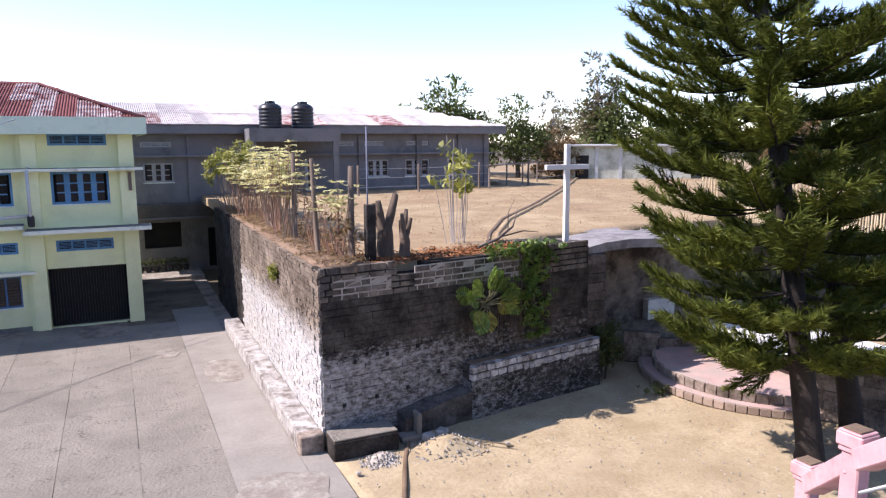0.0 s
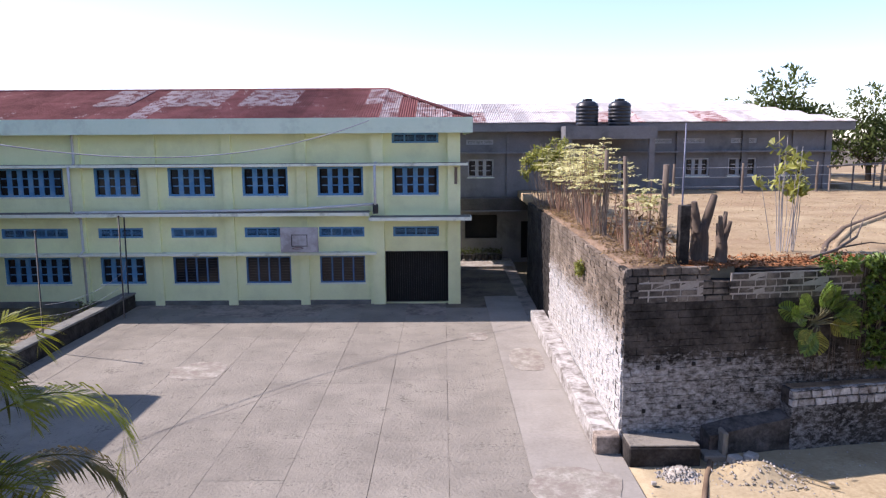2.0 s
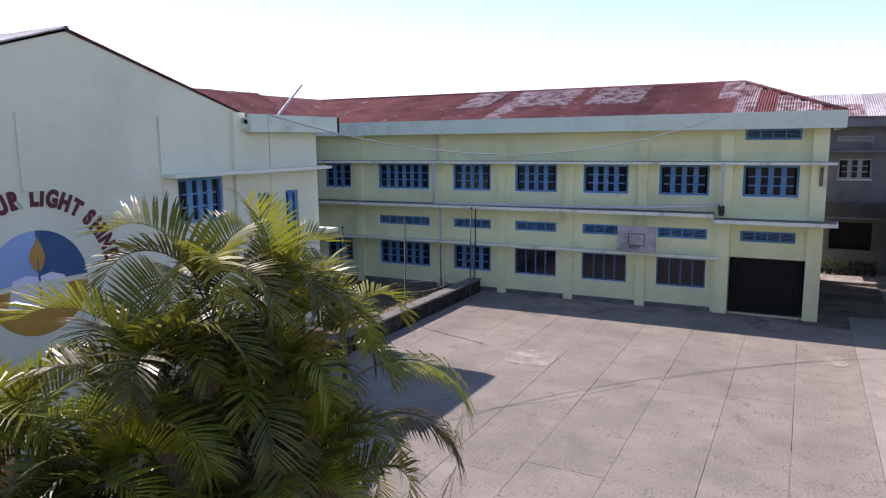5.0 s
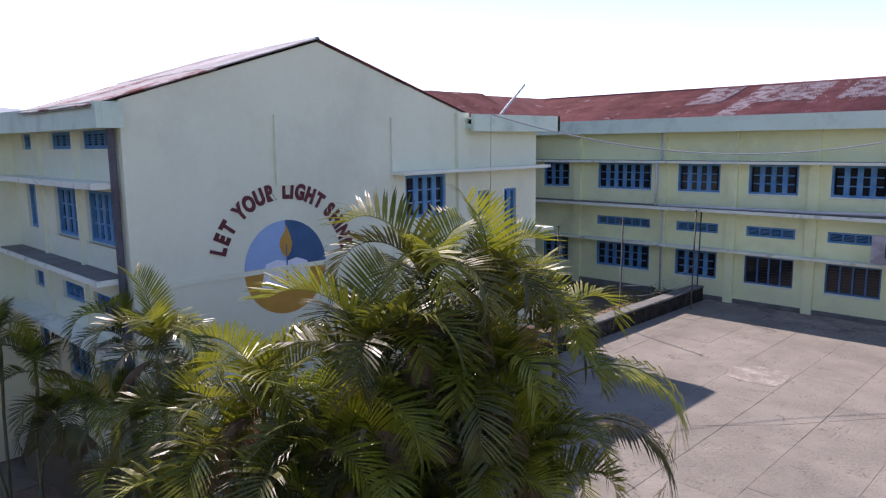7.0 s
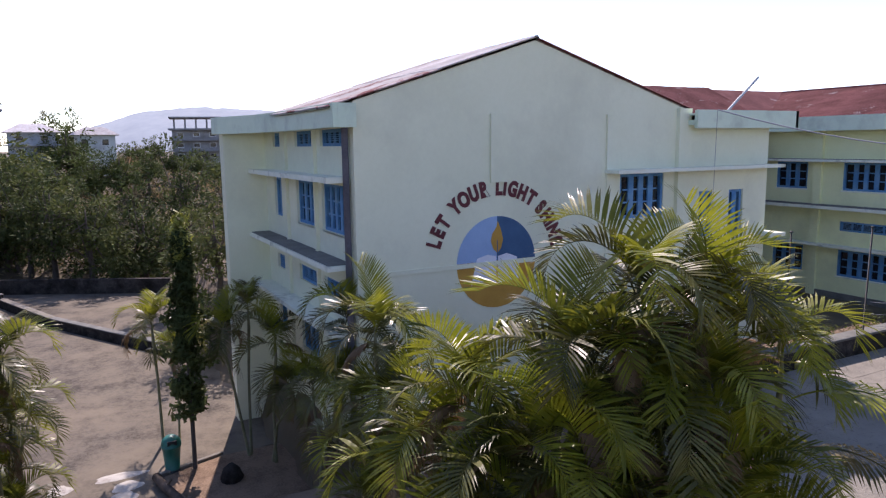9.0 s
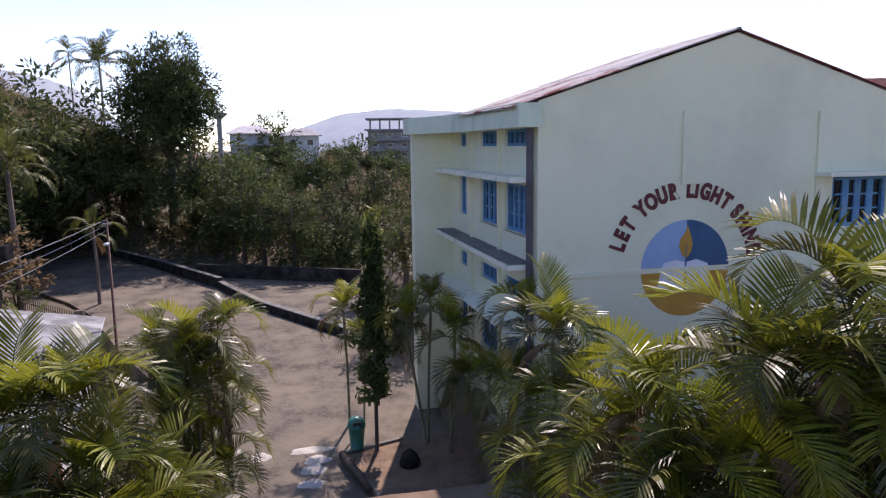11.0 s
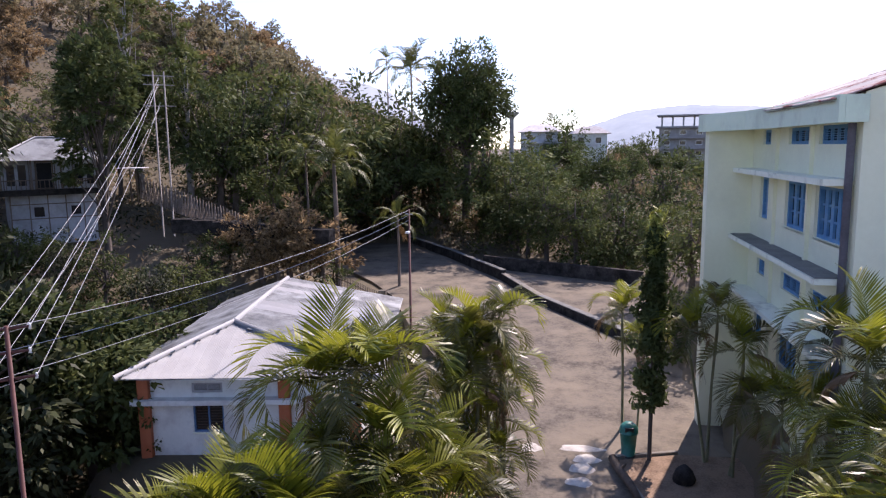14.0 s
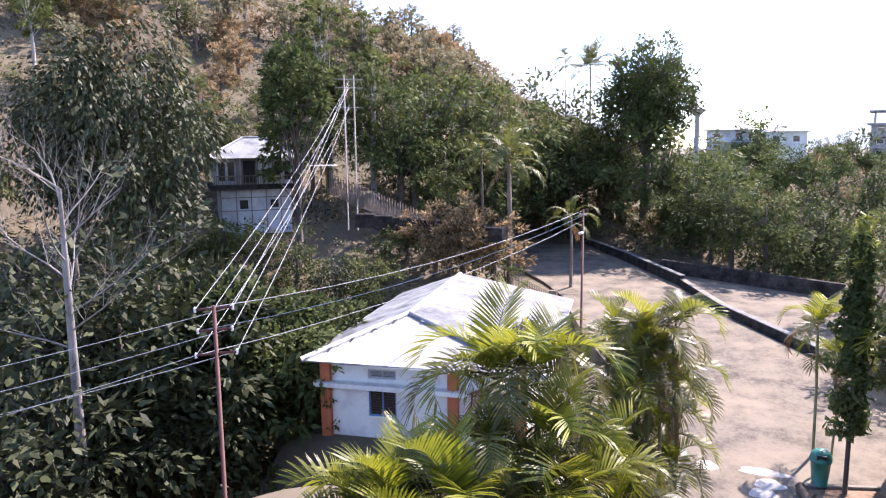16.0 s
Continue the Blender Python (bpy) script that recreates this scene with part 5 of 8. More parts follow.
C_STEMS = [[(109.6, 10.5, 3.45, 1.1), (106.2, 10.6, 3.5, 1.0), (110.4, 9.9, 2.6, 0.95), (105.0, 10.0, 2.7, 0.95), (103.6, 9.6, 2.0, 0.95), (107.6, 9.4, 1.9, 0.95)],
           [(97.4, 14.4, 3.25, 0.82), (99.8, 14.8, 3.0, 0.78), (95.4, 15.2, 3.2, 0.78), (97.1, 14.2, 2.2, 0.78), (98.9, 13.9, 2.0, 0.78), (96.2, 14.9, 1.1, 0.8), (98.0, 14.0, 0.6, 0.8), (95.4, 15.2, 0.2, 0.75), (97.2, 14.2, -0.5, 0.75), (98.6, 14.3, 2.6, 0.8), (96.4, 14.6, 2.7, 0.8), (99.4, 14.2, 1.3, 0.8), (94.9, 15.4, 1.9, 0.75)],
           [(113.2, 8.8, 2.3, 1.0), (118.8, 9.0, 2.2, 1.0), (121.6, 9.3, 1.9, 0.95), (116.0, 8.5, 1.7, 0.95)], [(101.0, 10.2, 2.0, 0.9), (103.0, 9.2, 1.2, 0.9), (99.4, 11.0, 1.2, 0.85)]]
for s_ in C_STEMS:
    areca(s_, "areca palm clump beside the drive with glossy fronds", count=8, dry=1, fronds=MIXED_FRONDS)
B_STEMS = [((84.6, 23.4), [(85.3, 23.3, 1.7, 1.0), (84.0, 23.8, 0.6, 0.8)]), ((79.1, 21.2), [(80.1, 21.2, 1.75, 0.95), (78.1, 22.3, 2.1, 0.95)]),
           ((76.9, 20.8), [(76.1, 20.4, 1.55, 0.95), (75.2, 19.9, 0.2, 0.9)]),
           ((72.6, 17.6), [(73.2, 17.8, 0.9, 0.9), (69.8, 17.0, 2.8, 1.0), (71.4, 16.8, 1.3, 0.95)])]
for f_, s_ in B_STEMS:
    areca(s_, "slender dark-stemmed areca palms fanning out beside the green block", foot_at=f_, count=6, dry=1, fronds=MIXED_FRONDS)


def leaf_cloud(centres, per, spread, size, rng, flat=0.0):
    """Leaf quads scattered round the centres; returns points and faces."""
    n = len(centres) * per
    c = np.repeat(np.array(centres, float), per, axis=0)
    off = rng.normal(size=(n, 3))
    off /= np.linalg.norm(off, axis=1)[:, None] + 1e-9
    off *= (rng.random(n) ** 0.45)[:, None] * np.array(spread)
    p = c + off
    nrm = rng.normal(size=(n, 3)) + np.array((0, 0, 0.7 + flat)) + off / (np.linalg.norm(off, axis=1)[:, None] + 1e-9) * 0.8
    nrm /= np.linalg.norm(nrm, axis=1)[:, None]
    a = np.cross(nrm, rng.normal(size=(n, 3)))
    a /= np.linalg.norm(a, axis=1)[:, None] + 1e-9
    b = np.cross(nrm, a)
    s = size * rng.uniform(0.6, 1.3, n)[:, None]
    vs = np.stack([p - a * s + b * s * 0.36, p - a * s * 0.8 - b * s * 0.4, p + a * s], 1).reshape(-1, 3)
    fs = np.arange(n * 3).reshape(-1, 3)
    return vs, fs


def leaf_sprays(centres, outs, per, spread, size, rng, slim=0.34, hang=0.35):
    """Sprays of drooping lance-shaped leaves: each fans outward from its centre along its own direction."""
    n = len(centres) * per
    c = np.repeat(np.array(centres, float), per, axis=0)
    o = np.repeat(np.array(outs, float), per, axis=0)
    off = rng.normal(size=(n, 3))
    off /= np.linalg.norm(off, axis=1)[:, None] + 1e-9
    p = c + off * (rng.random(n) ** 0.5)[:, None] * np.array(spread)
    d = o * 0.8 + off * 0.9 + rng.normal(size=(n, 3)) * 0.35 - np.array((0, 0, hang))
    d /= np.linalg.norm(d, axis=1)[:, None] + 1e-9
    side = np.cross(d, np.array((0, 0, 1.0)) + rng.normal(size=(n, 3)) * 0.55)
    side /= np.linalg.norm(side, axis=1)[:, None] + 1e-9
    s = size * rng.uniform(0.65, 1.25, n)[:, None]
    vs = np.stack([p - d * s * 0.5, p + side * s * slim, p + d * s, p - side * s * slim], 1).reshape(-1, 3)
    return vs, np.arange(n * 4).reshape(-1, 4)


def tree_kind(name, label, height, crown_w, crown_h, leaf, mat, seed, clumps=55, per=70, trunk_r=0.18, bark="bark", bare=0.35, lean=0.0, fine=1.0, lobes=7, hang=0.35, strand=0.0, puff=0.088):
    """Builds one tree at the origin: a tapered trunk with limbs, and a crown of several lobes set with leaf sprays, with gaps between."""
    rng = np.random.default_rng(seed)
    r = random.Random(seed)
    t = thing(name, label, "tree")
    bm = BM()
    top = Vector((lean * height, 0, height * 0.8))
    tube(bm, [(0, 0, -1.0), top * 0.35 + Vector((r.uniform(-.2, .2), r.uniform(-.2, .2), 0)), top * 0.7, top], [trunk_r * 1.3, trunk_r, trunk_r * .6, trunk_r * .2], 8)
    c0 = Vector((lean * height, 0, height - crown_h / 2))
    lob = [(c0 + Vector((0, 0, crown_h * 0.22)), 0.62)]
    for i in range(lobes - 1):
        a, u = i * 2.4 + r.uniform(-.4, .4), r.uniform(-0.75, 0.55)
        k = math.sqrt(1 - u * u) * r.uniform(0.75, 1.05)
        lob.append((c0 + Vector((math.cos(a) * k * crown_w * 0.27, math.sin(a) * k * crown_w * 0.27, u * crown_h * 0.34)), r.uniform(0.42, 0.6)))
    cs, outs = [], []
    for i in range(clumps):
        l, f = lob[i % len(lob)]
        th, u = r.uniform(0, math.tau), r.uniform(-0.55, 1)
        k = r.uniform(0.7, 1.05) if i % 5 else r.uniform(0.2, 0.7)
        o = Vector((math.cos(th) * math.sqrt(1 - u * u), math.sin(th) * math.sqrt(1 - u * u), u))
        p = l + Vector((o.x * crown_w / 2 * f * k, o.y * crown_w / 2 * f * k, o.z * crown_h / 2 * f * k))
        cs.append(p)
        outs.append(tuple(o))
        if i % 4 == 0:
            s = top * r.uniform(bare, 0.85)
            tube(bm, [s, s.lerp(p, 0.5) + Vector((0, 0, -0.1)), p], [trunk_r * .35, trunk_r * .22, trunk_r * .06], 5, cap=False)
    part("trunk", bm, bark, t)
    w = crown_w * puff
    vs, fs = leaf_sprays([tuple(c) for c in cs], outs, int(per * 0.66 / fine ** 1.6), (w, w, w * 0.7 + strand), leaf * fine * 1.08, rng, hang=hang)
    ob = new("crown", raw_mesh("crown", vs, fs.tolist(), mat))
    ob.parent = t
    return t


def put_trees(kinds, spots, label=None):
    """Copies kinds round the spots: (x, y, z, scale, turn)."""
    for i, (k, x, y, z, s, a) in enumerate(spots):
        o = copy_thing(kinds[k], pose(x, y, z, 0, 0, a) @ Matrix.Scale(s, 4))
        o.matrix_basis = pose(x, y, z, 0, 0, a) @ Matrix.Diagonal((s, s, s * (0.9 + 0.2 * ((i * 37) % 10) / 10), 1))


KINDS = [tree_kind("broadleaf_tree", "dark green broadleaf tree on the wooded slope", 8, 7, 7, 0.23, "leaf_dark", 1, clumps=66, per=40, fine=0.82),
         tree_kind("broadleaf_tree", "mid-green leafy tree on the wooded slope", 7.5, 7.5, 6.5, 0.25, "leaf_mid", 2, clumps=66, per=38, fine=0.82),
         tree_kind("scrub_tree", "dry brownish scrubby tree on the hillside", 5.5, 5.5, 5, 0.2, "leaf_dry", 3, clumps=60, per=55),
         tree_kind("slender_tree", "tall slender tree with sparse mixed foliage", 12, 5, 9, 0.24, "leaf_mid", 4, clumps=60, per=50, bark="bark_pale"),
         tree_kind("shrub", "low dense green shrub", 3.2, 5.0, 3.4, 0.2, "leaf_dark", 5, clumps=42, per=28, fine=0.75, trunk_r=0.08),
         tree_kind("mango_tree", "large dense dark mango tree standing above the drive", 16, 10.0, 12.6, 0.26, "leaf_dark", 6, clumps=600, per=56, fine=0.8, trunk_r=0.35, lobes=23, hang=0.2, puff=0.085),
         tree_kind("shrub", "pale green roadside shrub with fine leaves", 3.0, 4.5, 3.2, 0.18, "leaf_mid", 7, clumps=42, per=28, fine=0.75, trunk_r=0.06),
         tree_kind("broadleaf_tree", "dull olive tree high on the wooded hill", 7.5, 7, 7, 0.32, "leaf_scrub", 8, clumps=48, per=36),
         tree_kind("broadleaf_tree", "olive green tree high on the wooded hill", 7, 7, 6, 0.30, "leaf_scrub", 9, clumps=48, per=36),
         tree_kind("scrub_tree", "dry tan scrub tree high on the hill", 5.5, 6, 5, 0.28, "leaf_dry", 10, clumps=42, per=34)]
KINDS += [tree_kind("garden_tree", "full leafy green tree beyond the field", 7, 6.2, 6.4, 0.2, "leaf_fresh", 21, clumps=130, per=44, puff=0.1, lobes=11),
          tree_kind("garden_tree", "reddish brown leafy tree beyond the field", 6, 5.2, 5.6, 0.2, "leaf_dry", 22, clumps=130, per=50, puff=0.1, lobes=9),
          tree_kind("slender_tree", "tall slim tree beyond the field with airy foliage", 10, 4.6, 8.4, 0.19, "leaf_scrub", 23, clumps=130, per=46, bark="bark_pale", puff=0.1, lobes=9)]
KINDS += [tree_kind("slender_tree", "tall dark narrow tree beside the hillside hut", 13, 4.6, 10.5, 0.26, "leaf_dark", 31, clumps=150, per=40, fine=0.8, trunk_r=0.16, lobes=11, bare=0.25),
          tree_kind("drooping_tree", "tall tree with hanging mid-green foliage", 14, 7.0, 9.0, 0.26, "leaf_deep", 32, clumps=200, per=42, fine=0.7, trunk_r=0.2, lobes=9, hang=1.6, strand=0.9),
          tree_kind("broadleaf_tree", "leafy green tree with long drooping leaves behind the shed", 8, 6.4, 6.6, 0.25, "leaf_dark", 33, clumps=140, per=38, fine=0.8, trunk_r=0.15, lobes=10, hang=0.6)]
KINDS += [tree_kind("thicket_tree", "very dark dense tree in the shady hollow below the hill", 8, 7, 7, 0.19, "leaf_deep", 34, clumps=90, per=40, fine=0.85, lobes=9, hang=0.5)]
rt = random.Random(9)
spots = []


def free_spot(x, y):
    return road_gap(x, y) > 6.8 and not (-38 < x < -20 and -19 < y < -6) and not (x > -34 and y > 3.5) and not (-55 < x < -30 and -6 < y < 9)


def scatter(n, az0, az1, d0, d1, kinds, s0, s1, ok=None):
    for _ in range(n):
        az, d = rt.uniform(az0, az1), math.sqrt(rt.uniform(d0 * d0, d1 * d1))
        p = polar(az, d)
        if not free_spot(p.x, p.y) or (ok and not ok(p.x, p.y, az, d)):
            continue
        spots.append((rt.choice(kinds), p.x, p.y, ground_z(p.x, p.y), rt.uniform(s0, s1), rt.uniform(0, 360)))


clear_hut = lambda x, y, az, d: not (124 < az < 134 and d < 57) and not (120.4 < az < 123 and d < 66)
scatter(30, 108, 152, 58, 92, [0, 1, 1, 2, 2, 3], 0.6, 0.95, clear_hut)
scatter(48, 109, 152, 88, 112, [8, 7, 9, 8], 0.75, 1.15)
scatter(64, 109, 152, 108, 152, [9, 9, 8, 9, 8], 0.6, 1.0)
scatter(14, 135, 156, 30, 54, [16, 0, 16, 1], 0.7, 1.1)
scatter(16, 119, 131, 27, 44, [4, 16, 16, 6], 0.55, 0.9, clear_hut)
scatter(40, 76, 106, 78, 150, [7, 8, 9, 8], 0.32, 0.58)
scatter(12, 76, 92, 56, 70, [0, 1, 4], 0.4, 0.6)
scatter(10, 104, 112, 58, 80, [0, 4, 2], 0.6, 0.8)
scatter(26, 128, 142, 66, 112, [9, 8, 2], 0.7, 1.0)
put_trees(KINDS, spots)
HAND = [(1, 94.4, 57, 1.18, 40), (0, 93.0, 59, 0.95, 10), (0, 91.6, 61, 0.8, 75), (0, 86.2, 62, 0.75, 15), (1, 87.4, 60, 0.62, 65), (0, 85.0, 58, 0.62, 25), (0, 88.3, 63, 0.7, 0), (1, 137.0, 41, 0.9, 20), (0, 124.6, 58, 0.9, 30), (1, 131.5, 58, 1.0, 80), (0, 127.0, 60, 0.95, 0), (1, 83.0, 64, 0.6, 0), (0, 82.0, 60, 0.6, 50), (1, 94.2, 66, 0.85, 10), (0, 95.4, 64, 0.8, 70), (1, 93.0, 68, 0.68, 30), (0, 92.2, 70, 0.74, 20), (1, 90.9, 72, 0.7, 80), (8, 89.6, 76, 0.62, 0), (4, 129.6, 26.5, 0.6, 10), (4, 131.5, 47, 0.75, 5), (4, 129.6, 46.5, 0.7, 50), (6, 127.8, 46.5, 0.45, 10), (4, 133.2, 46, 0.7, 20), (4, 134.6, 45, 0.8, 80), (1, 85.6, 66, 0.6, 0), (0, 86.9, 68, 0.55, 30), (8, 84.2, 75, 0.7, 60), (8, 87.5, 78, 0.6, 10), (4, 126.5, 38, 0.8, 10), (6, 129.2, 36, 0.55, 60), (4, 131.5, 36, 0.5, 90), (4, 126.0, 34, 0.7, 30), (4, 127.6, 35.5, 0.6, 80), (6, 125.0, 35, 0.6, 20), (4, 124.5, 37, 0.8, 10), (4, 121.5, 40, 0.6, 50), (0, 117.6, 55, 1.15, 20), (0, 96.6, 60, 0.95, 40), (0, 99.6, 59, 0.8, 80), (1, 101.6, 60, 0.85, 10), (5, 98.0, 70, 1.0, 20), (1, 80.3, 35, 0.75, 0), (0, 78.6, 39, 0.85, 60), (4, 81.3, 33, 1.0, 10), (1, 77.0, 42, 0.9, 30), (4, 79.4, 31, 0.8, 50), (0, 82.5, 46, 0.9, 10), (0, 104.5, 60, 1.15, 20), (1, 106.0, 64, 1.2, 20), (0, 102.5, 68, 1.15, 60), (0, 100.8, 74, 1.1, 10), (1, 95.5, 74, 0.6, 10), (0, 92.5, 78, 0.5, 10), (0, 108.0, 66, 1.2, 35), (4, 103.5, 57, 1.0, 5), (4, 107, 58, 1.2, 5), (2, 100, 60, 0.7, 5), (6, 96, 60, 0.9, 5), (4, 110, 52, 1.0, 5), (4, 112.5, 50, 1.0, 50), (4, 115.5, 48, 0.9, 50), (4, 118.5, 46, 0.9, 50), (6, 121, 44, 0.8, 50), (2, 117, 47, 0.6, 50), (4, 109, 48, 0.7, 5), (0, 91.5, 57, 0.78, 40), (0, 89.0, 59, 0.74, 10), (4, 94.5, 56, 1.0, 90), (1, 84.5, 62, 0.6, 0), (4, 86.5, 57, 0.9, 15),
        (1, 127.8, 31, 1.12, 0), (1, 130.2, 33, 1.08, 70), (6, 125.2, 33, 1.0, 0), (1, 137.5, 50, 1.2, 30), (4, 130.3, 42.5, 0.7, 10), (4, 128.8, 43, 0.6, 40), (6, 131.6, 44, 0.65, 70), (4, 127.3, 43, 0.5, 20), (3, 136.5, 48, 1.05, 0), (0, 139.5, 44, 0.9, 60), (0, 144.5, 40, 1.0, 0),
        (3, 119.5, 58, 1.2, 30), (3, 123.5, 70, 1.35, 10), (0, 116.5, 56, 1.25, 10), (1, 113.8, 54, 1.05, 50), (0, 111.0, 60, 1.15, 70), (2, 113.5, 44, 0.75, 10), (2, 111.5, 46, 0.7, 60),
        (6, 98.0, 55, 0.7, 0), (2, 100.5, 56, 0.6, 20), (4, 123, 29, 0.8, 40)]
spots2 = []
def off_road(az, d):
    """The same bearing, moved outward until it is clear of the drive."""
    while 88 < az < 108 and 40 < d < 100 and road_gap(*polar(az, d).xy) < (10.5 if az < 103 else 6.4):
        d += 1.0
    return d


for k, az, d, s, a in HAND:
    far = off_road(az, d)
    s, d = s * far / d, far
    p = polar(az, d)
    spots2.append((k, p.x, p.y, 1.0 if k == 5 else ground_z(p.x, p.y) - 0.2, s, a))
for k, az, d, s, a in ((10, -26.2, 62, 1.42, 0), (10, -24.2, 65, 1.3, 50), (10, -31.3, 57, 1.05, 0), (11, -34.4, 56, 0.8, 0), (12, -33.9, 70, 0.98, 40), (12, -37.3, 62, 1.1, 0), (10, -38.4, 62, 1.3, 70), (10, -42.0, 60, 1.1, 90), (11, -41.0, 64, 0.8, 10),
                    (10, -46, 62, 1.0, 5), (11, -52, 60, 1.2, 5), (10, -56, 58, 1.3, 65), (10, -58, 64, 1.2, 5)):
    p = polar(az, d)
    spots2.append((k, p.x, p.y, 2.8, s, a))
TO_TOP = [(13, 125.6, 46.5, 9.0, 20), (13, 123.2, 60, 7.6, 80), (13, 126.6, 57, 7.4, 10), (14, 137.4, 41, 7.6, 0), (14, 141.6, 43, 7.0, 70),
          (0, 117.6, 58, 5.6, 20), (1, 115.4, 60, 6.0, 70), (0, 113.2, 61, 5.6, 130), (0, 119.8, 60, 6.2, 10), (1, 111.4, 62, 4.6, 40), (0, 109.4, 66, 4.4, 90), (1, 107.2, 67, 4.3, 15), (0, 105.4, 68, 4.2, 55), (0, 103.6, 64, 3.2, 100),
          (0, 99.8, 66, 4.4, 200), (1, 96.6, 64, 3.0, 0), 
          (2, 104.6, 52, -4.0, 0), (2, 106.6, 50, -4.2, 50), (2, 101.6, 54, -4.6, 100), (2, 99.4, 54, -4.9, 10), (2, 97.2, 53, -5.2, 60), (2, 109.9, 46, -5.0, 20), (2, 112.4, 45, -4.4, 70), (2, 114.6, 45, -4.6, 120), (9, 105.4, 55, -2.6, 30), (9, 102.6, 56, -3.0, 80), (9, 107.8, 54, -2.4, 10), (2, 100.6, 57, -3.2, 0),
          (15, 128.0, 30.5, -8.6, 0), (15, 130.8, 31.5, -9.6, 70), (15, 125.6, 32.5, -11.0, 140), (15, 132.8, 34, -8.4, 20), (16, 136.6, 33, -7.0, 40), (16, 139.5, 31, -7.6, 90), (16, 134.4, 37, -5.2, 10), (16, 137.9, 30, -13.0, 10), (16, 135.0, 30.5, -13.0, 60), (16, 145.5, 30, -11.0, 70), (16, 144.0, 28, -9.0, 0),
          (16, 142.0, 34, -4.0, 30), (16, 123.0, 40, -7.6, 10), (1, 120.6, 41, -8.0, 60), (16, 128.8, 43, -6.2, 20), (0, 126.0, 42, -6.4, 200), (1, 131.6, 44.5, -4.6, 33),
          (0, 93.8, 52, -3.0, 15), (0, 91.4, 54, -2.0, 60), (1, 89.2, 53, -3.0, 100), (0, 87.2, 55, -3.2, 10), (0, 85.4, 56, -3.6, 50), (1, 95.4, 55, -3.6, 80),
          (10, 90.0, 116, 2.0, 0), (10, 89.7, 128, 2.2, 50), (12, 91.4, 130, 2.5, 10), (10, 94.3, 104, 0.8, 20), (10, 85.6, 128, 0.6, 60), (10, 84.2, 130, 0.7, 10), (10, 92.7, 98, -0.1, 0), (10, 88.4, 104, 0.0, 30), (10, 81.3, 112, -0.5, 60), (10, 83.0, 110, 0.0, 0), (10, 91.1, 96, -0.6, 80), (10, 86.7, 100, -0.3, 20), (10, 84.7, 104, -0.3, 140), (10, 93.8, 92, -0.6, 10), (10, 79.8, 108, -0.6, 10)]
H_OF = {0: 8, 1: 7.5, 2: 5.5, 9: 5.5, 10: 7, 12: 10, 13: 13, 14: 14, 15: 8, 16: 8}
for k, az, d, el, a in TO_TOP:
    d = off_road(az, d)
    p = polar(az, d)
    g = ground_z(p.x, p.y) - 0.2
    spots2.append((k, p.x, p.y, g, max(0.3, (7 + d * math.tan(radians(el)) - g) / H_OF[k] / 0.97), a))
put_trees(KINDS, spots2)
for i, k in enumerate(KINDS):
    q = polar(151 + i * 2.2, 62 + i * 3)
    k.matrix_basis = pose(q.x, q.y, ground_z(q.x, q.y))

# undergrowth over the slopes
rng_u = np.random.default_rng(3)
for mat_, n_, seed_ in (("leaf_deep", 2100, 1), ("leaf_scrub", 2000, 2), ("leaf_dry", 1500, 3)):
    cs = []
    ru = random.Random(seed_)
    while len(cs) < n_:
        az, d = ru.uniform(78, 156), math.sqrt(ru.uniform(22 ** 2, 150 ** 2))
        if az < 104 and d < 56:
            continue
        p = polar(az, d)
        if not free_spot(p.x, p.y) or (mat_ == "leaf_dry" and d < 45 and az > 118) or road_gap(p.x, p.y) < 7.2:
            continue
        cs.append((p.x, p.y, ground_z(p.x, p.y) + 0.5))
    vs, fs = leaf_cloud(cs, 28, (1.5, 1.5, 0.9), 0.19, rng_u)
    tagged(new("undergrowth", raw_mesh("undergrowth", vs, fs.tolist(), mat_)), "tangled undergrowth of leaves over the slopes", "undergrowth", kind="stuff")

cs = []
ru = random.Random(44)
while len(cs) < 1100:
    az, d = ru.uniform(76, 108), math.sqrt(ru.uniform(60 ** 2, 165 ** 2))
    p = polar(az, d)
    if free_spot(p.x, p.y):
        cs.append((p.x, p.y, ground_z(p.x, p.y) + ru.uniform(0.3, 1.1)))
for mat_, k in (("leaf_scrub", 0), ("leaf_mid", 1), ("leaf_dry", 2)):
    vs, fs = leaf_sprays(cs[k::3], [(0, 0, 1)] * len(cs[k::3]), 46, (2.1, 2.1, 1.2), 0.34, rng_u)
    tagged(new("undergrowth", raw_mesh("undergrowth", vs, fs.tolist(), mat_)), "low scrub covering the valley beyond the drive", "undergrowth", kind="stuff")

# tall palms on the slope
def tall_palm(az, d, top_el, size, label, r0=0.13, count=17):
    p = polar(az, d)
    g = ground_z(p.x, p.y)
    h = 7 + d * math.tan(radians(top_el)) - g
    t = thing("palm_tree", label, "palm", (p.x, p.y, g))
    part("trunk", tube(BM(), [(0, 0, -0.5), (0.1, 0.05, h * 0.5), (0.15, 0, h)], [r0 * 1.3, r0, r0 * 0.7], 8), "wood_grey", t)
    palm_crown(t, (0.15, 0, h), 0, size, int(az * 7), count, 2, FAR_FRONDS)
tall_palm(104.2, 86, 6.9, 1.6, "slender betel palm rising over the trees", 0.09, 9)
tall_palm(102.3, 86, 6.3, 2.9, "coconut palm rising behind the mango tree")
tall_palm(108.6, 48, -0.9, 2.0, "coconut palm on the slope above the drive", 0.18)
tall_palm(110.8, 49, -0.3, 1.4, "betel palm on the slope above the drive", 0.09, 11)
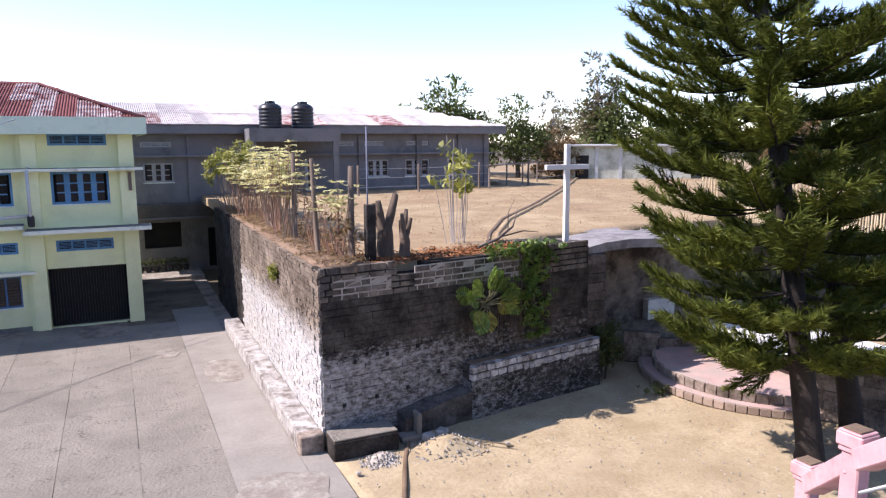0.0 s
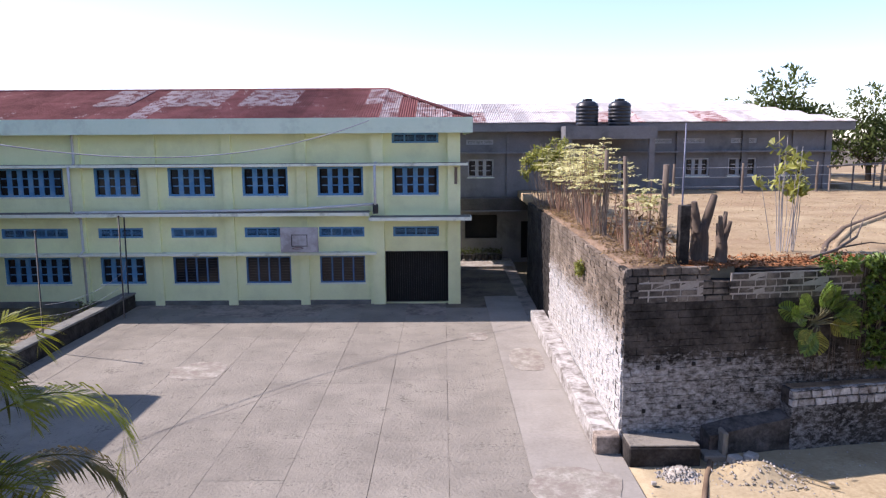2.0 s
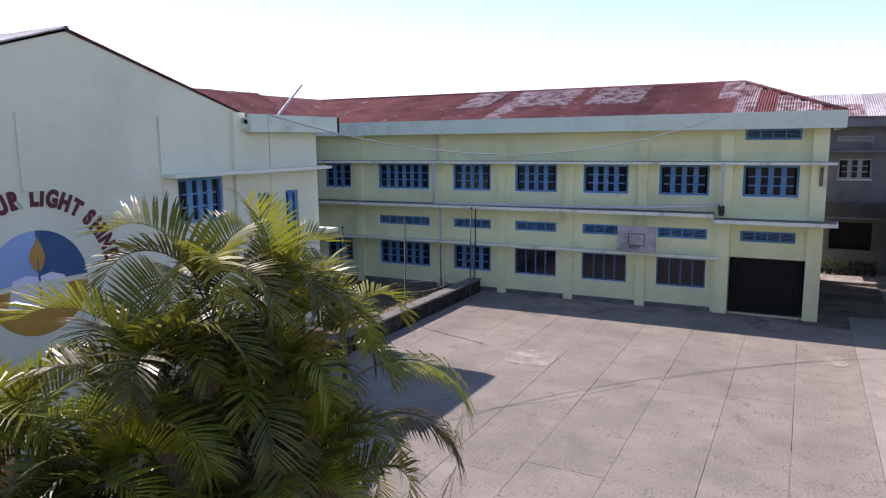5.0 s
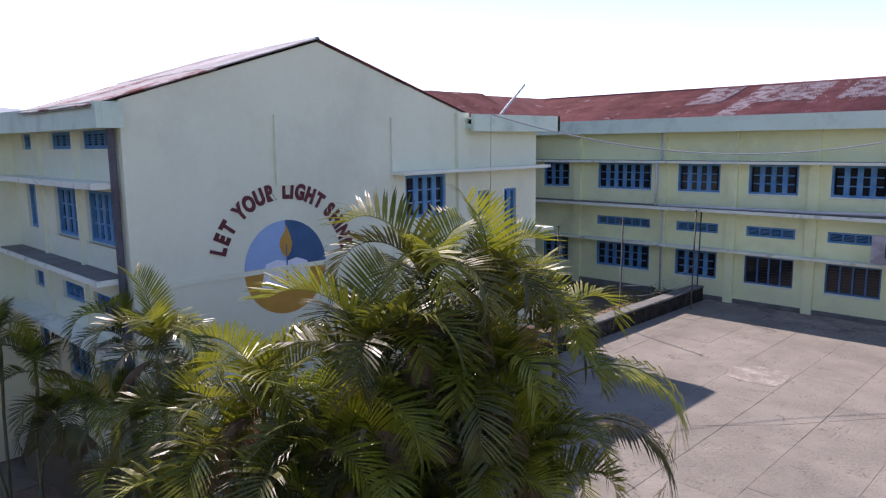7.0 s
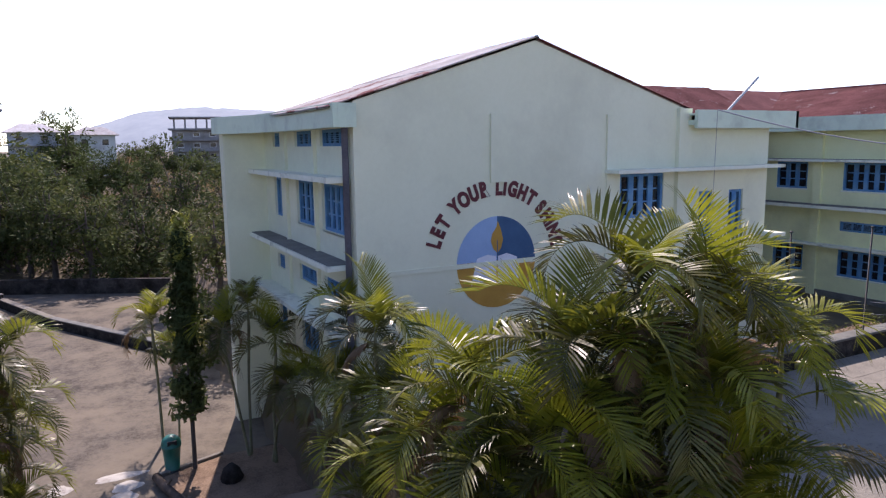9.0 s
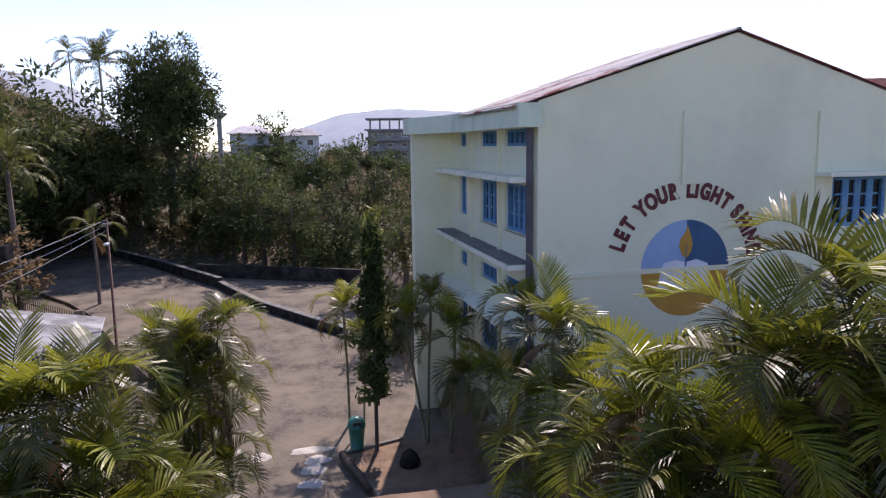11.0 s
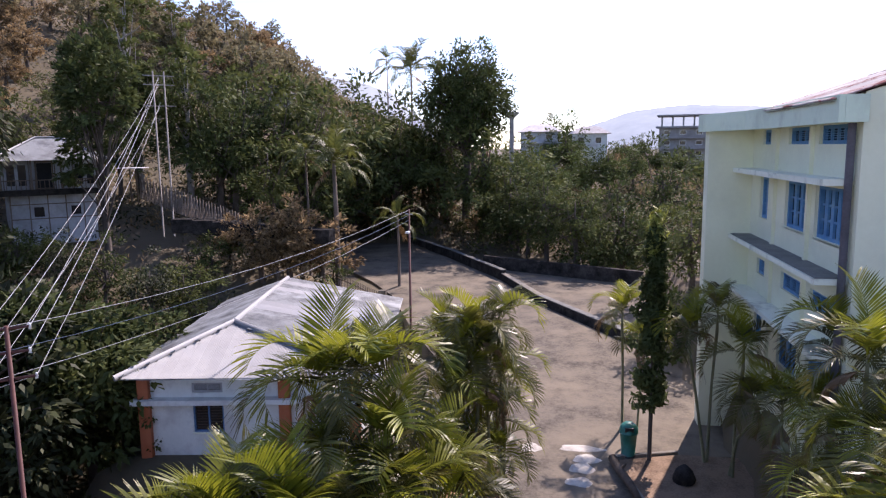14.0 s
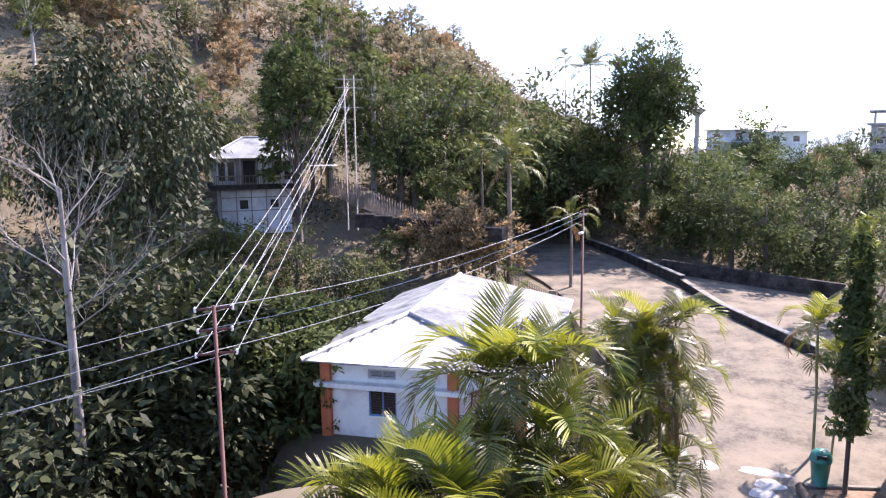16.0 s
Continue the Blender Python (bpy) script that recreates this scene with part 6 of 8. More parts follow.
tall_palm(103.6, 48, -5.6, 1.4, "young palm beside the drive", 0.1, 10)

# columnar tree by the bin
col = thing("columnar_tree", "narrow columnar evergreen with drooping dark leaves", "tree", (-20.8, 2.6, -2.45))
part("trunk", tube(BM(), [(0, 0, -0.2), (0.05, 0, 2.0), (0, 0, 6.4)], [0.07, 0.06, 0.02], 7), "bark", col)
rc = random.Random(8)
cs = []
for i in range(95):
    z = rc.uniform(3.2, 7.1)
    w = 0.58 * min(1, (7.4 - z) / 3.2)
    a = rc.uniform(0, math.tau)
    cs.append((math.cos(a) * w * rc.random(), math.sin(a) * w * rc.random(), z))
for i in range(26):
    cs.append((rc.uniform(-.35, .35), rc.uniform(-.35, .35), rc.uniform(1.7, 2.9)))
vs, fs = leaf_cloud([(rc.uniform(-.12, .12), rc.uniform(-.12, .12), rc.uniform(6.2, 7.5)) for _ in range(16)], 30, (0.2, 0.2, 0.28), 0.12, np.random.default_rng(13))
part_ob = new("young_growth", raw_mesh("young_growth", vs, fs.tolist(), "leaf_yellow"))
part_ob.parent = col
vs, fs = leaf_cloud(cs, 34, (0.24, 0.24, 0.3), 0.14, np.random.default_rng(12))
o = new("crown", raw_mesh("crown", vs, fs.tolist(), "leaf_dark"))
o.parent = col

# bare tree
dead = thing("bare_tree", "leafless pale-barked tree with spreading branches", "tree", tuple(polar(142.6, 26, ground_z(*polar(142.6, 26).xy))))
rd = random.Random(31)
def limb(bm, p, d, l, r, depth):
    n = 4
    pts, rs = [p.copy()], [r]
    for i in range(n):
        d = (d + Vector((rd.uniform(-.22, .22), rd.uniform(-.22, .22), rd.uniform(-.08, .16)))).normalized()
        p = p + d * l / n
        pts.append(p.copy())
        rs.append(r * (1 - 0.6 * (i + 1) / n))
    tube(bm, pts, rs, 5 if depth < 2 else 3, cap=False)
    if depth < 4:
        for q, rr_ in zip(pts[1:], rs[1:]):
            for _ in range(2 if depth < 2 else 1):
                if rd.random() < 0.85:
                    nd = (d + Vector((rd.uniform(-1, 1), rd.uniform(-1, 1), rd.uniform(-0.1, 0.7)))).normalized()
                    limb(bm, q, nd, l * rd.uniform(0.45, 0.7), rr_ * 0.55, depth + 1)
bm = BM()
hh = 7 + 26 * math.tan(radians(-2.5)) - dead.location.z
tube(bm, [(0, 0, -0.5), (0.15, 0.1, hh * 0.5), (0.05, 0.0, hh * 0.85), (0.1, 0.1, hh)], [0.24, 0.18, 0.11, 0.05], 10, cap=False)
part("trunk", bm, "bark_dead", dead)
for i, a in enumerate((0, 70, 150, 215, 290, 35, 110, 185, 250, 320)):
    bm = BM()
    z = hh * (0.70 + 0.3 * i / 9)
    limb(bm, Vector((0.07, 0.03, z)), Vector((math.cos(radians(a)), math.sin(radians(a)), 0.45 + 0.06 * i)).normalized(), 3.7 - 0.15 * i, 0.036, 1)
    part("branch", bm, "bark_dead", dead)

# ---- conifer ----
def needle_branch(length, seed, droop=8):
    """A limb along +x that sags and lifts at its tip, with upswept brushes of needles."""
    r = random.Random(seed)
    vs, fs, idx = [], [], []
    def at(k):
        return Vector((length * k, 0.12 * math.sin(k * 3 + seed) * k, length * (-0.10 * math.sin(k * math.pi) + 0.10 * k * k)))
    n = 10
    for i in range(n):
        a, b = at(i / n), at((i + 1) / n)
        w = 0.045 * (1 - 0.8 * i / n)
        o = len(vs)
        vs += [a + Vector((0, w, 0)), a + Vector((0, -w, 0)), a + Vector((0, 0, -w)), b + Vector((0, w, 0)), b + Vector((0, -w, 0)), b + Vector((0, 0, -w))]
        fs += [(o, o + 3, o + 4, o + 1), (o + 1, o + 4, o + 5, o + 2), (o + 2, o + 5, o + 3, o)]
        idx += [1] * 3
    twigs = int(length * 17)
    for i in range(twigs):
        k = 0.22 + 0.78 * (i + r.random()) / twigs
        s = 1 if i % 2 else -1
        base = at(k)
        fwd = r.uniform(0.55, 1.0)
        d = Vector((fwd, s * r.uniform(0.35, 0.9), r.uniform(0.10, 0.55))).normalized()
        tl = r.uniform(0.38, 0.6) * (1.05 - 0.3 * k)
        for j in range(46):
            q = (j + r.random()) / 44
            p = base + d * tl * q + Vector((0, 0, 0.10 * q * q))
            nd = (d * 0.9 + Vector((r.uniform(-1, 1), r.uniform(-1, 1), r.uniform(-0.55, 1.0))) * 0.75).normalized()
            nl = r.uniform(0.13, 0.21)
            sd = nd.cross(Vector((r.uniform(-1, 1), r.uniform(-1, 1), r.uniform(-1, 1)))).normalized() * 0.0125
            o = len(vs)
            vs += [p + sd, p - sd, p + nd * nl]
            fs.append((o, o + 1, o + 2))
            idx.append(0)
    return raw_mesh("branch", vs, fs, ["needles", "pine_bark"], idx)


def conifer(foot, top, z0, spread, label, seed):
    t = thing("conifer", label, "tree", foot)
    top = Vector(top) - Vector(foot)
    part("trunk", tube(BM(), [(0, 0, -0.3), (0.02, 0.0, 0.3), top * 0.3 + Vector((0.1, 0, 0)), top * 0.7, top], [0.40, 0.29, 0.22, 0.14, 0.03], 12), "pine_bark", t)
    kinds = [needle_branch(l, seed + i) for i, l in enumerate((3.0, 3.0, 2.5, 2.5))]
    r = random.Random(seed)
    z = z0
    while z < top.z - 0.6:
        f = (z - z0) / (top.z - z0)
        l = spread * (1.0 if f < 0.45 else 1.0 - 0.8 * (f - 0.45) / 0.55)
        n = 9
        a0 = r.uniform(0, 360)
        for i in range(n):
            me = r.choice(kinds)
            s = l / (3.0 if me in kinds[:2] else 2.5) * r.uniform(0.85, 1.1)
            p = top * (z / top.z) + Vector((0, 0, r.uniform(-.12, .12)))
            ang = a0 + i * 360 / n + r.uniform(-14, 14)
            share("branch", me, t, Matrix.Translation(p) @ pose(0, 0, 0, 0, 0, ang) @ pose(0, 0, 0, r.uniform(-12, 12), -r.uniform(-4, 8), 0) @ Matrix.Scale(s, 4))
        z += r.uniform(0.56, 0.72)
    for ang, dip, s in ((150, 58, 0.66), (168, 64, 0.6), (136, 50, 0.55)):
        share("branch", kinds[0], t, Matrix.Translation(top * (3.2 / top.z)) @ pose(0, 0, 0, 0, 0, ang) @ pose(0, 0, 0, 0, dip, 0) @ Matrix.Scale(s, 4))
    return t


conifer((13.6, 9.9, -0.1), (12.0, 11.75, 15.5), 2.5, 3.1, "tall dark green conifer with tiered upswept branches", 3)
bm = tube(BM(), [(14.9, 9.7, -0.3), (14.75, 9.85, 1.2), (14.4, 10.3, 4.2)], [0.30, 0.24, 0.16], 10)
second = thing("bare_conifer", "second dark-barked tree behind the conifer", "tree")
part("trunk", bm, "pine_bark", second)

# ---- grotto with stage beside the field ----
grot = thing("grotto", "stone grotto with sagging concrete canopy and curved pink stage", "shrine", (0, 0, 0))
bm = BM()
front_e = [(10.95, 15.0, 4.16), (11.8, 14.95, 4.32), (12.6, 14.85, 4.38), (13.4, 14.7, 4.36), (14.2, 14.4, 4.22), (14.9, 13.9, 3.98), (15.3, 13.4, 3.75)]
back_e = [(11.0, 16.2, 4.2), (11.8, 16.6, 4.34), (12.8, 16.9, 4.40), (13.9, 17.1, 4.38), (15.2, 17.1, 4.25), (16.4, 16.7, 4.0), (17.0, 16.2, 3.8)]
lay = [[bm.verts.new((x, y, z + dz)) for x, y, z in e_] for e_, dz in ((front_e, 0), (back_e, 0), (back_e, -0.24), (front_e, -0.24))]
for i in range(6):
    for k_ in range(4):
        bm.faces.new((lay[k_][i], lay[k_][i + 1], lay[(k_ + 1) % 4][i + 1], lay[(k_ + 1) % 4][i]))
for i in (0, 6):
    bm.faces.new([lay[k_][i] for k_ in range(4)])
bmesh.ops.recalc_face_normals(bm, faces=bm.faces[:])
BACK = Matrix.Translation((0, 0, 7)) @ Matrix.Scale(1.1, 4) @ Matrix.Translation((0, 0, -7))
part("canopy", bm, "canopy_concrete", grot, "rough grey concrete canopy").matrix_basis = BACK
part("back_wall", bx(12.6, 21.5, 18.9, 19.4, -0.3, 4.0), "cave_wall", grot)
part("side_wall", bx(12.3, 12.8, 17.1, 19.0, -0.3, 4.0), "cave_wall", grot)
part("return_wall", bx(11.9, 12.25, 16.3, 18.9, -0.3, 4.0), "stone_dark", grot)
pier = part("pier_core", bx(11.05, 11.75, 14.95, 15.6, -0.3, 4.05), "mortar", grot)
pier.matrix_basis = BACK
gm = [block_mesh(0.72 + 0.04 * i, 0.24, 0.2, "stone_mid", 300 + i) for i in range(3)]
for i in range(16):
    share("stone_block", gm[i % 3], pier, pose(11.0 + 0.03 * (i % 2), 14.90, 0.02 + i * 0.25))
    share("stone_block", gm[(i + 1) % 3], pier, pose(11.79, 14.92, 0.02 + i * 0.25, 0, 0, 90))
part("white_panel", bx(16.6, 17.8, 18.6, 18.88, 0.8, 1.5), "shed_wall", grot, "pale panel at the back of the grotto")
CX, CY = 17.0, 14.4
def half_disc(r, z0, z1):
    pts = [(CX + 0.2 + r * math.cos(radians(a)), CY + r * math.sin(radians(a))) for a in range(128, 262, 6)]
    return poly_prism(BM(), pts + [(CX + 1.5, CY - r * 0.9), (CX + 1.5, CY + r * 0.8)], z0, z1)
stage = part("stage_floor", half_disc(3.0, -0.1, 0.42), "pink_floor", grot, "faded pink stage floor")
part("stage_step", half_disc(3.42, -0.1, 0.18), "pink_floor", grot)
brick_me = mesh_of(bx(-0.05, 0.05, -0.13, 0.13, 0, 0.2, 0.012), "brick", "brick_paver")
brick_hi = mesh_of(bx(-0.05, 0.05, -0.15, 0.15, 0, 0.26, 0.012), "brick", "stone_pale")
for i in range(28):
    a = radians(130 + i * 4.7)
    share("brick", brick_me, stage, pose(CX + 0.2 + 3.44 * math.cos(a), CY + 3.44 * math.sin(a), 0.0, 0, 0, math.degrees(a)))
for i in range(21):
    a = radians(130 + i * 6.2)
    share("brick", brick_hi, stage, pose(CX + 0.2 + 3.02 * math.cos(a), CY + 3.02 * math.sin(a), 0.18, 0, 0, math.degrees(a)))
for k, (o_, tn, ln, h_) in enumerate((((14.5, 17.3, 0), -40, 1.1, 0.95), ((15.4, 17.0, 0), -26, 2.0, 0.66))):
    stone_course_wall("grotto_wall", "low pale rubble stone wall beside the pink stage", o_, tn, ln, h_, lambda u, z: "stone_pale", 0.2, 0.3, limit=60)
stone_course_wall("rubble_wall", "rough rubble stone wall behind the conifer", (15.6, 11.6, 0), -62, 6.0, 1.9, lambda u, z: "stone_pale", 0.27, 0.36, limit=150)
part("stage_canopy", bx(16.4, 19.5, 12.0, 16.0, 1.05, 1.22, 0.02), "white_paint", grot, "white painted slab edge")
part("stage_band", bx(16.36, 16.4, 12.0, 16.0, 1.08, 1.14), "blue_paint", grot)
part("stage_back", bx(17.2, 17.5, 11.6, 17.5, -0.1, 1.05), "stone_dark", grot)

# ---- pink stair rail ----
rail = thing("stair_rail", "pink painted concrete stair balustrade with grey steel rails", "railing")
def rail_post(az, d, ztop, w):
    p = polar(az, d)
    o = part("post", bx(p.x - w / 2, p.x + w / 2, p.y - w / 2, p.y + w / 2, ztop - 4.2, ztop - 0.22, 0.015), "pink_paint", rail)
    bm = BM()
    for z0, z1, k in ((-0.22, -0.16, 0.62), (-0.16, -0.02, 0.72), (-0.02, 0.0, 0.66)):
        box(bm, p.x - w * k, p.x + w * k, p.y - w * k, p.y + w * k, ztop + z0, ztop + z1, 0.012)
    cap = part("post_cap", bm, "pink_paint", o)
    part("soil_fill", bx(p.x - w * .5, p.x + w * .5, p.y - w * .5, p.y + w * .5, ztop + 0.002, ztop + 0.02, 0.005), "soil", o)
    return p
P1, P2, P3 = rail_post(-54.0, 8.6, 3.38, 0.19), rail_post(-57.0, 7.6, 4.22, 0.19), rail_post(-62.0, 6.6, 5.0, 0.19)
for a, b, za, zb in ((P1, P2, 3.18, 4.0), (P2, P3, 4.0, 4.8)):
    for dz, w in ((0.0, 0.09),):
        a_, b_ = Vector((a.x, a.y, za)), Vector((b.x, b.y, zb))
        d = b_ - a_
        m = Matrix.Translation(a_) @ d.to_track_quat("X", "Z").to_matrix().to_4x4()
        o = part("handrail", bx(0.1, d.length - 0.1, -0.11, 0.11, -0.2, 0.0, 0.01), "pink_paint", rail)
        o.matrix_basis = m
    for dz in (0.45, 0.65, 0.85, 1.05):
        part("steel_rail", tube(BM(), [(a.x, a.y, za - dz), (b.x, b.y, zb - dz)], 0.018, 6), "steel", rail)
stair = thing("stair", "concrete stair flight behind the pink balustrade", "stair", kind="structure")
for i in range(9):
    p = P1.lerp(P3, i / 8)
    part("step", bx(p.x + 0.3, p.x + 2.2, p.y - 0.35, p.y + 0.2, -0.1, 1.9 + 0.17 * i), "concrete", stair)

# ---- cross ----
cross = thing("cross", "white painted metal cross standing at the field's edge", "cross", (11.62, 16.55, 4.05))
part("upright", bx(-0.075, 0.075, -0.06, 0.06, 0, 2.87, 0.008), "white_paint", cross)
part("crossbar", bx(-0.72, 0.72, -0.064, 0.056, 2.16, 2.30, 0.008), "white_paint", cross)

# ---- mural on the gable ----
mural = thing("mural", "round painted emblem with torch flame over open book", "mural", (GX, 9.87, 3.865), 90)
# local x runs along +y of the wall, local y into it
def disc_part(name, pts, mat, lift):
    bm = BM()
    poly_prism(bm, pts, 0, 0.006)
    o = part(name, bm, mat, mural)
    o.matrix_basis = Matrix.Translation((0, -lift, 0)) @ pose(0, 0, 0, 90, 0, 0)
    return o
R_ = 1.225
def arc_pts(a0, a1, n=24, r=R_):
    return [(r * math.cos(radians(a0 + (a1 - a0) * i / n)), r * math.sin(radians(a0 + (a1 - a0) * i / n))) for i in range(n + 1)]
disc_part("light_sky", arc_pts(90, 178) + [(0, 0.05)], "mural_light", 0.006)
disc_part("dark_sky", arc_pts(-2, 90) + [(0, 0.05)], "mural_dark", 0.006)
disc_part("orange_ground", arc_pts(178, 362), "mural_orange", 0.006)
disc_part("page", [(-0.62, 0.14), (-0.8, -0.55), (-0.4, -0.50), (-0.03, -0.58), (-0.03, 0.16), (-0.3, 0.22)], "mural_white", 0.014)
disc_part("page", [(0.03, 0.16), (0.03, -0.58), (0.42, -0.52), (0.82, -0.5), (0.62, 0.1), (0.3, 0.22)], "mural_white", 0.014)
disc_part("wick", [(-0.012, 0.1), (0.012, 0.1), (0.012, 0.6), (-0.012, 0.6)], "mural_dark", 0.022)
disc_part("flame", [(0.0, 0.25), (-0.12, 0.36), (-0.2, 0.58), (-0.16, 0.76), (-0.02, 0.95), (0.01, 1.1), (0.12, 0.85), (0.18, 0.6), (0.12, 0.38)], "mural_orange", 0.020)
sign = thing("sign_lettering", "maroon painted lettering arched over the emblem", "sign", (GX, 9.87, 3.865), 90)
def letter(ch, size, mat, parent, m):
    cu = bpy.data.curves.new("letter", "FONT")
    cu.body, cu.size, cu.extrude, cu.align_x, cu.offset = ch, size, 0.012, "CENTER", 0.03
    tmp = bpy.data.objects.new("letter", cu)
    me = bpy.data.meshes.new_from_object(tmp)
    bpy.data.objects.remove(tmp)
    me.materials.clear()
    me.materials.append(MAT[mat])
    return share("letter", me, parent, m)
for ch, a in zip("LETYOURLIGHTSHINE", (-71.5, -63, -54, -39.6, -30.5, -21, -12, 1.6, 7.2, 14.5, 24, 33.3, 45.2, 54.5, 61, 68, 77)):
    b = radians(a)
    letter(ch, 0.54, "maroon", sign, Matrix.Translation((1.80 * math.sin(b), -0.014, 1.80 * math.cos(b))) @ pose(0, 0, 0, 90, 0, 0) @ pose(0, 0, 0, 0, 0, -a) @ Matrix.Diagonal((0.72, 1, 1, 1)))

# ---- basketball board on the wall ----
bb = thing("basketball_board", "weathered grey basketball backboard bracketed to the wall", "backboard", (-6.77, 28.9, 2.44))
part("board", bx(0, 1.57, 0, 0.04, 0, 1.05, 0.006), "board_grey", bb)
part("hoop", tube(BM(), [(0.78 + 0.22 * math.cos(math.tau * i / 18), -0.28 + 0.22 * math.sin(math.tau * i / 18), 0.22) for i in range(19)], 0.012, 6, cap=False), "rust_steel", bb)
for x in (0.45, 1.1):
    part("bracket", tube(BM(), [(x, 0.04, 0.7), (x, 1.0, 0.9)], 0.03, 6), "iron_dark", bb)
for x0, x1, z0, z1 in ((0.45, 1.12, 0.25, 0.28), (0.45, 1.12, 0.72, 0.75), (0.45, 0.48, 0.28, 0.72), (1.09, 1.12, 0.28, 0.72)):
    part("line", bx(x0, x1, -0.004, -0.001, z0, z1), "stone_dark", bb)

# ---- bin ----
binn = thing("litter_bin", "green plastic litter bin with domed swing lid", "bin", (-21.0, 2.0, -2.42))
part("body", lathe(BM(), [(0.20, 0.05), (0.26, 0.72), (0.28, 0.74), (0.28, 0.78), (0.26, 0.78)], 20), "bin_green", binn)
part("lid", lathe(BM(), [(0.285, 0.78), (0.285, 0.86), (0.24, 0.98), (0.14, 1.06), (0.02, 1.08)], 20), "bin_green", binn)
part("flap", bx(0.15, 0.27, -0.13, 0.13, 0.84, 0.98, 0.01), "black_plastic", binn)
part("foot_ring", lathe(BM(), [(0.22, 0.0), (0.22, 0.05), (0.18, 0.05)], 16), "iron_dark", binn)
for x, y, r in ((-19.5, 3.4, 0.33),):
    o = part("boulder", lathe(BM(), [(r * 0.8, -0.1), (r, 0.1), (r * 0.7, 0.35), (r * 0.2, 0.5)], 9), "stone_dark")
    o.location = (x, y, -2.42)
    tagged(o, "dark rounded boulder on the verge", "rock")

log = thing("log", "weathered log lying along the edge of the verge", "log", (-20.5, 1.5, -2.3))
part("trunk", tube(BM(), [(0, 0, 0), (0.8, 0.14, 0.03), (1.6, 0.38, 0.0), (2.5, 0.52, 0.02)], [0.13, 0.12, 0.11, 0.09], 9), "wood_dark", log)
part("branch_stub", tube(BM(), [(0.9, 0.16, 0.05), (0.95, 0.3, 0.28)], [0.05, 0.035], 6), "wood_dark", log)

# ---- field edge: stumps, posts, bushes ----
def stump(at, h, r, seed, label):
    """A rough, splintered stump with lopped prongs."""
    rr_ = random.Random(seed)
    t = thing("tree_stump", label, "stump", at)
    part("trunk", tube(BM(), [(0, 0, -0.2), (0.03, 0, h * 0.4), (0.0, 0.02, h * 0.62)], [r * 1.25, r, r * 0.95], 9), "wood_dark", t)
    for k in range(4):
        a = k * 1.7 + rr_.random()
        d = Vector((math.cos(a) * 0.28, math.sin(a) * 0.2, 1)).normalized()
        l = h * rr_.uniform(0.35, 0.62)
        b = Vector((math.cos(a) * r * 0.45, math.sin(a) * r * 0.45, h * 0.5))
        part("prong", tube(BM(), [b, b + d * l * 0.5, b + d * l], [r * 0.55, r * 0.5, r * 0.34], 7), "wood_dark", t)
    return t


stump((6.08, 16.5, 4.08), 1.55, 0.2, 1, "dead lopped tree stump with splintered prongs")
stump((6.45, 16.1, 4.08), 1.15, 0.13, 2, "short splintered grey stump at the wall's top")


def post(at, h, w, mat, label, lean=0.0, round_=True):
    p = thing("fence_post", label, "post", at)
    if round_:
        part("shaft", tube(BM(), [(0, 0, -0.2), (lean * 0.5, 0.02, h * 0.5), (lean, 0, h)], [w * 1.1, w, w * 0.85], 8), mat, p)
    else:
        part("shaft", bx(-w, w, -w, w, -0.2, h, 0.015), mat, p)
    return p


post((5.48, 15.85, 4.08), 1.45, 0.115, "stone_dark", "square dark weathered concrete post", round_=False)
post((5.15, 16.3, 4.08), 2.35, 0.085, "wood_grey", "grey wooden post among dry stalks", 0.03)
post((4.62, 17.4, 4.1), 2.5, 0.06, "wood_grey", "thin grey wooden post with bare top", -0.12)
post((4.75, 20.5, 4.1), 2.6, 0.07, "wood_grey", "grey wooden post beside the flowering bushes", 0.02)
post((4.7, 23.5, 4.1), 2.5, 0.06, "wood_grey", "grey wooden post beside the flowering bushes")
post((5.9, 17.2, 4.1), 3.3, 0.022, "pipe_dark", "slim galvanised pole standing in the field")
for x, y in ((12.0, 36.5), (16.0, 37.5), (20.5, 38.5), (25.0, 40.0), (30.0, 43.0)):
    post((x, y, 4.05), 1.7, 0.07, "wood_grey", "wooden fence post along the far side of the field")
fence = thing("wire_fence", "strands of fence wire across the far side of the field", "fence")
for dz in (0.5, 1.0, 1.5):
    part("strand", tube(BM(), [(12, 36.5, 4.05 + dz), (16, 37.5, 4.0 + dz), (20.5, 38.5, 4.05 + dz), (25, 40, 4.02 + dz), (30, 43, 4.05 + dz)], 0.012, 4), "wire", fence)
pr = thing("pipe_rail", "white horizontal pipe rail beyond the field", "rail", tuple(polar(-32, 50, 4.0)))
part("pipe", tube(BM(), [(-5.5, -4.0, 1.5), (1.5, 1.0, 1.55)], 0.06, 6), "wood_grey", pr)
for k in range(4):
    part("support", tube(BM(), [(-5.3 + k * 2.2, -3.9 + k * 1.6, -0.1), (-5.3 + k * 2.2, -3.9 + k * 1.6, 1.5)], 0.05, 6), "wood_grey", pr)


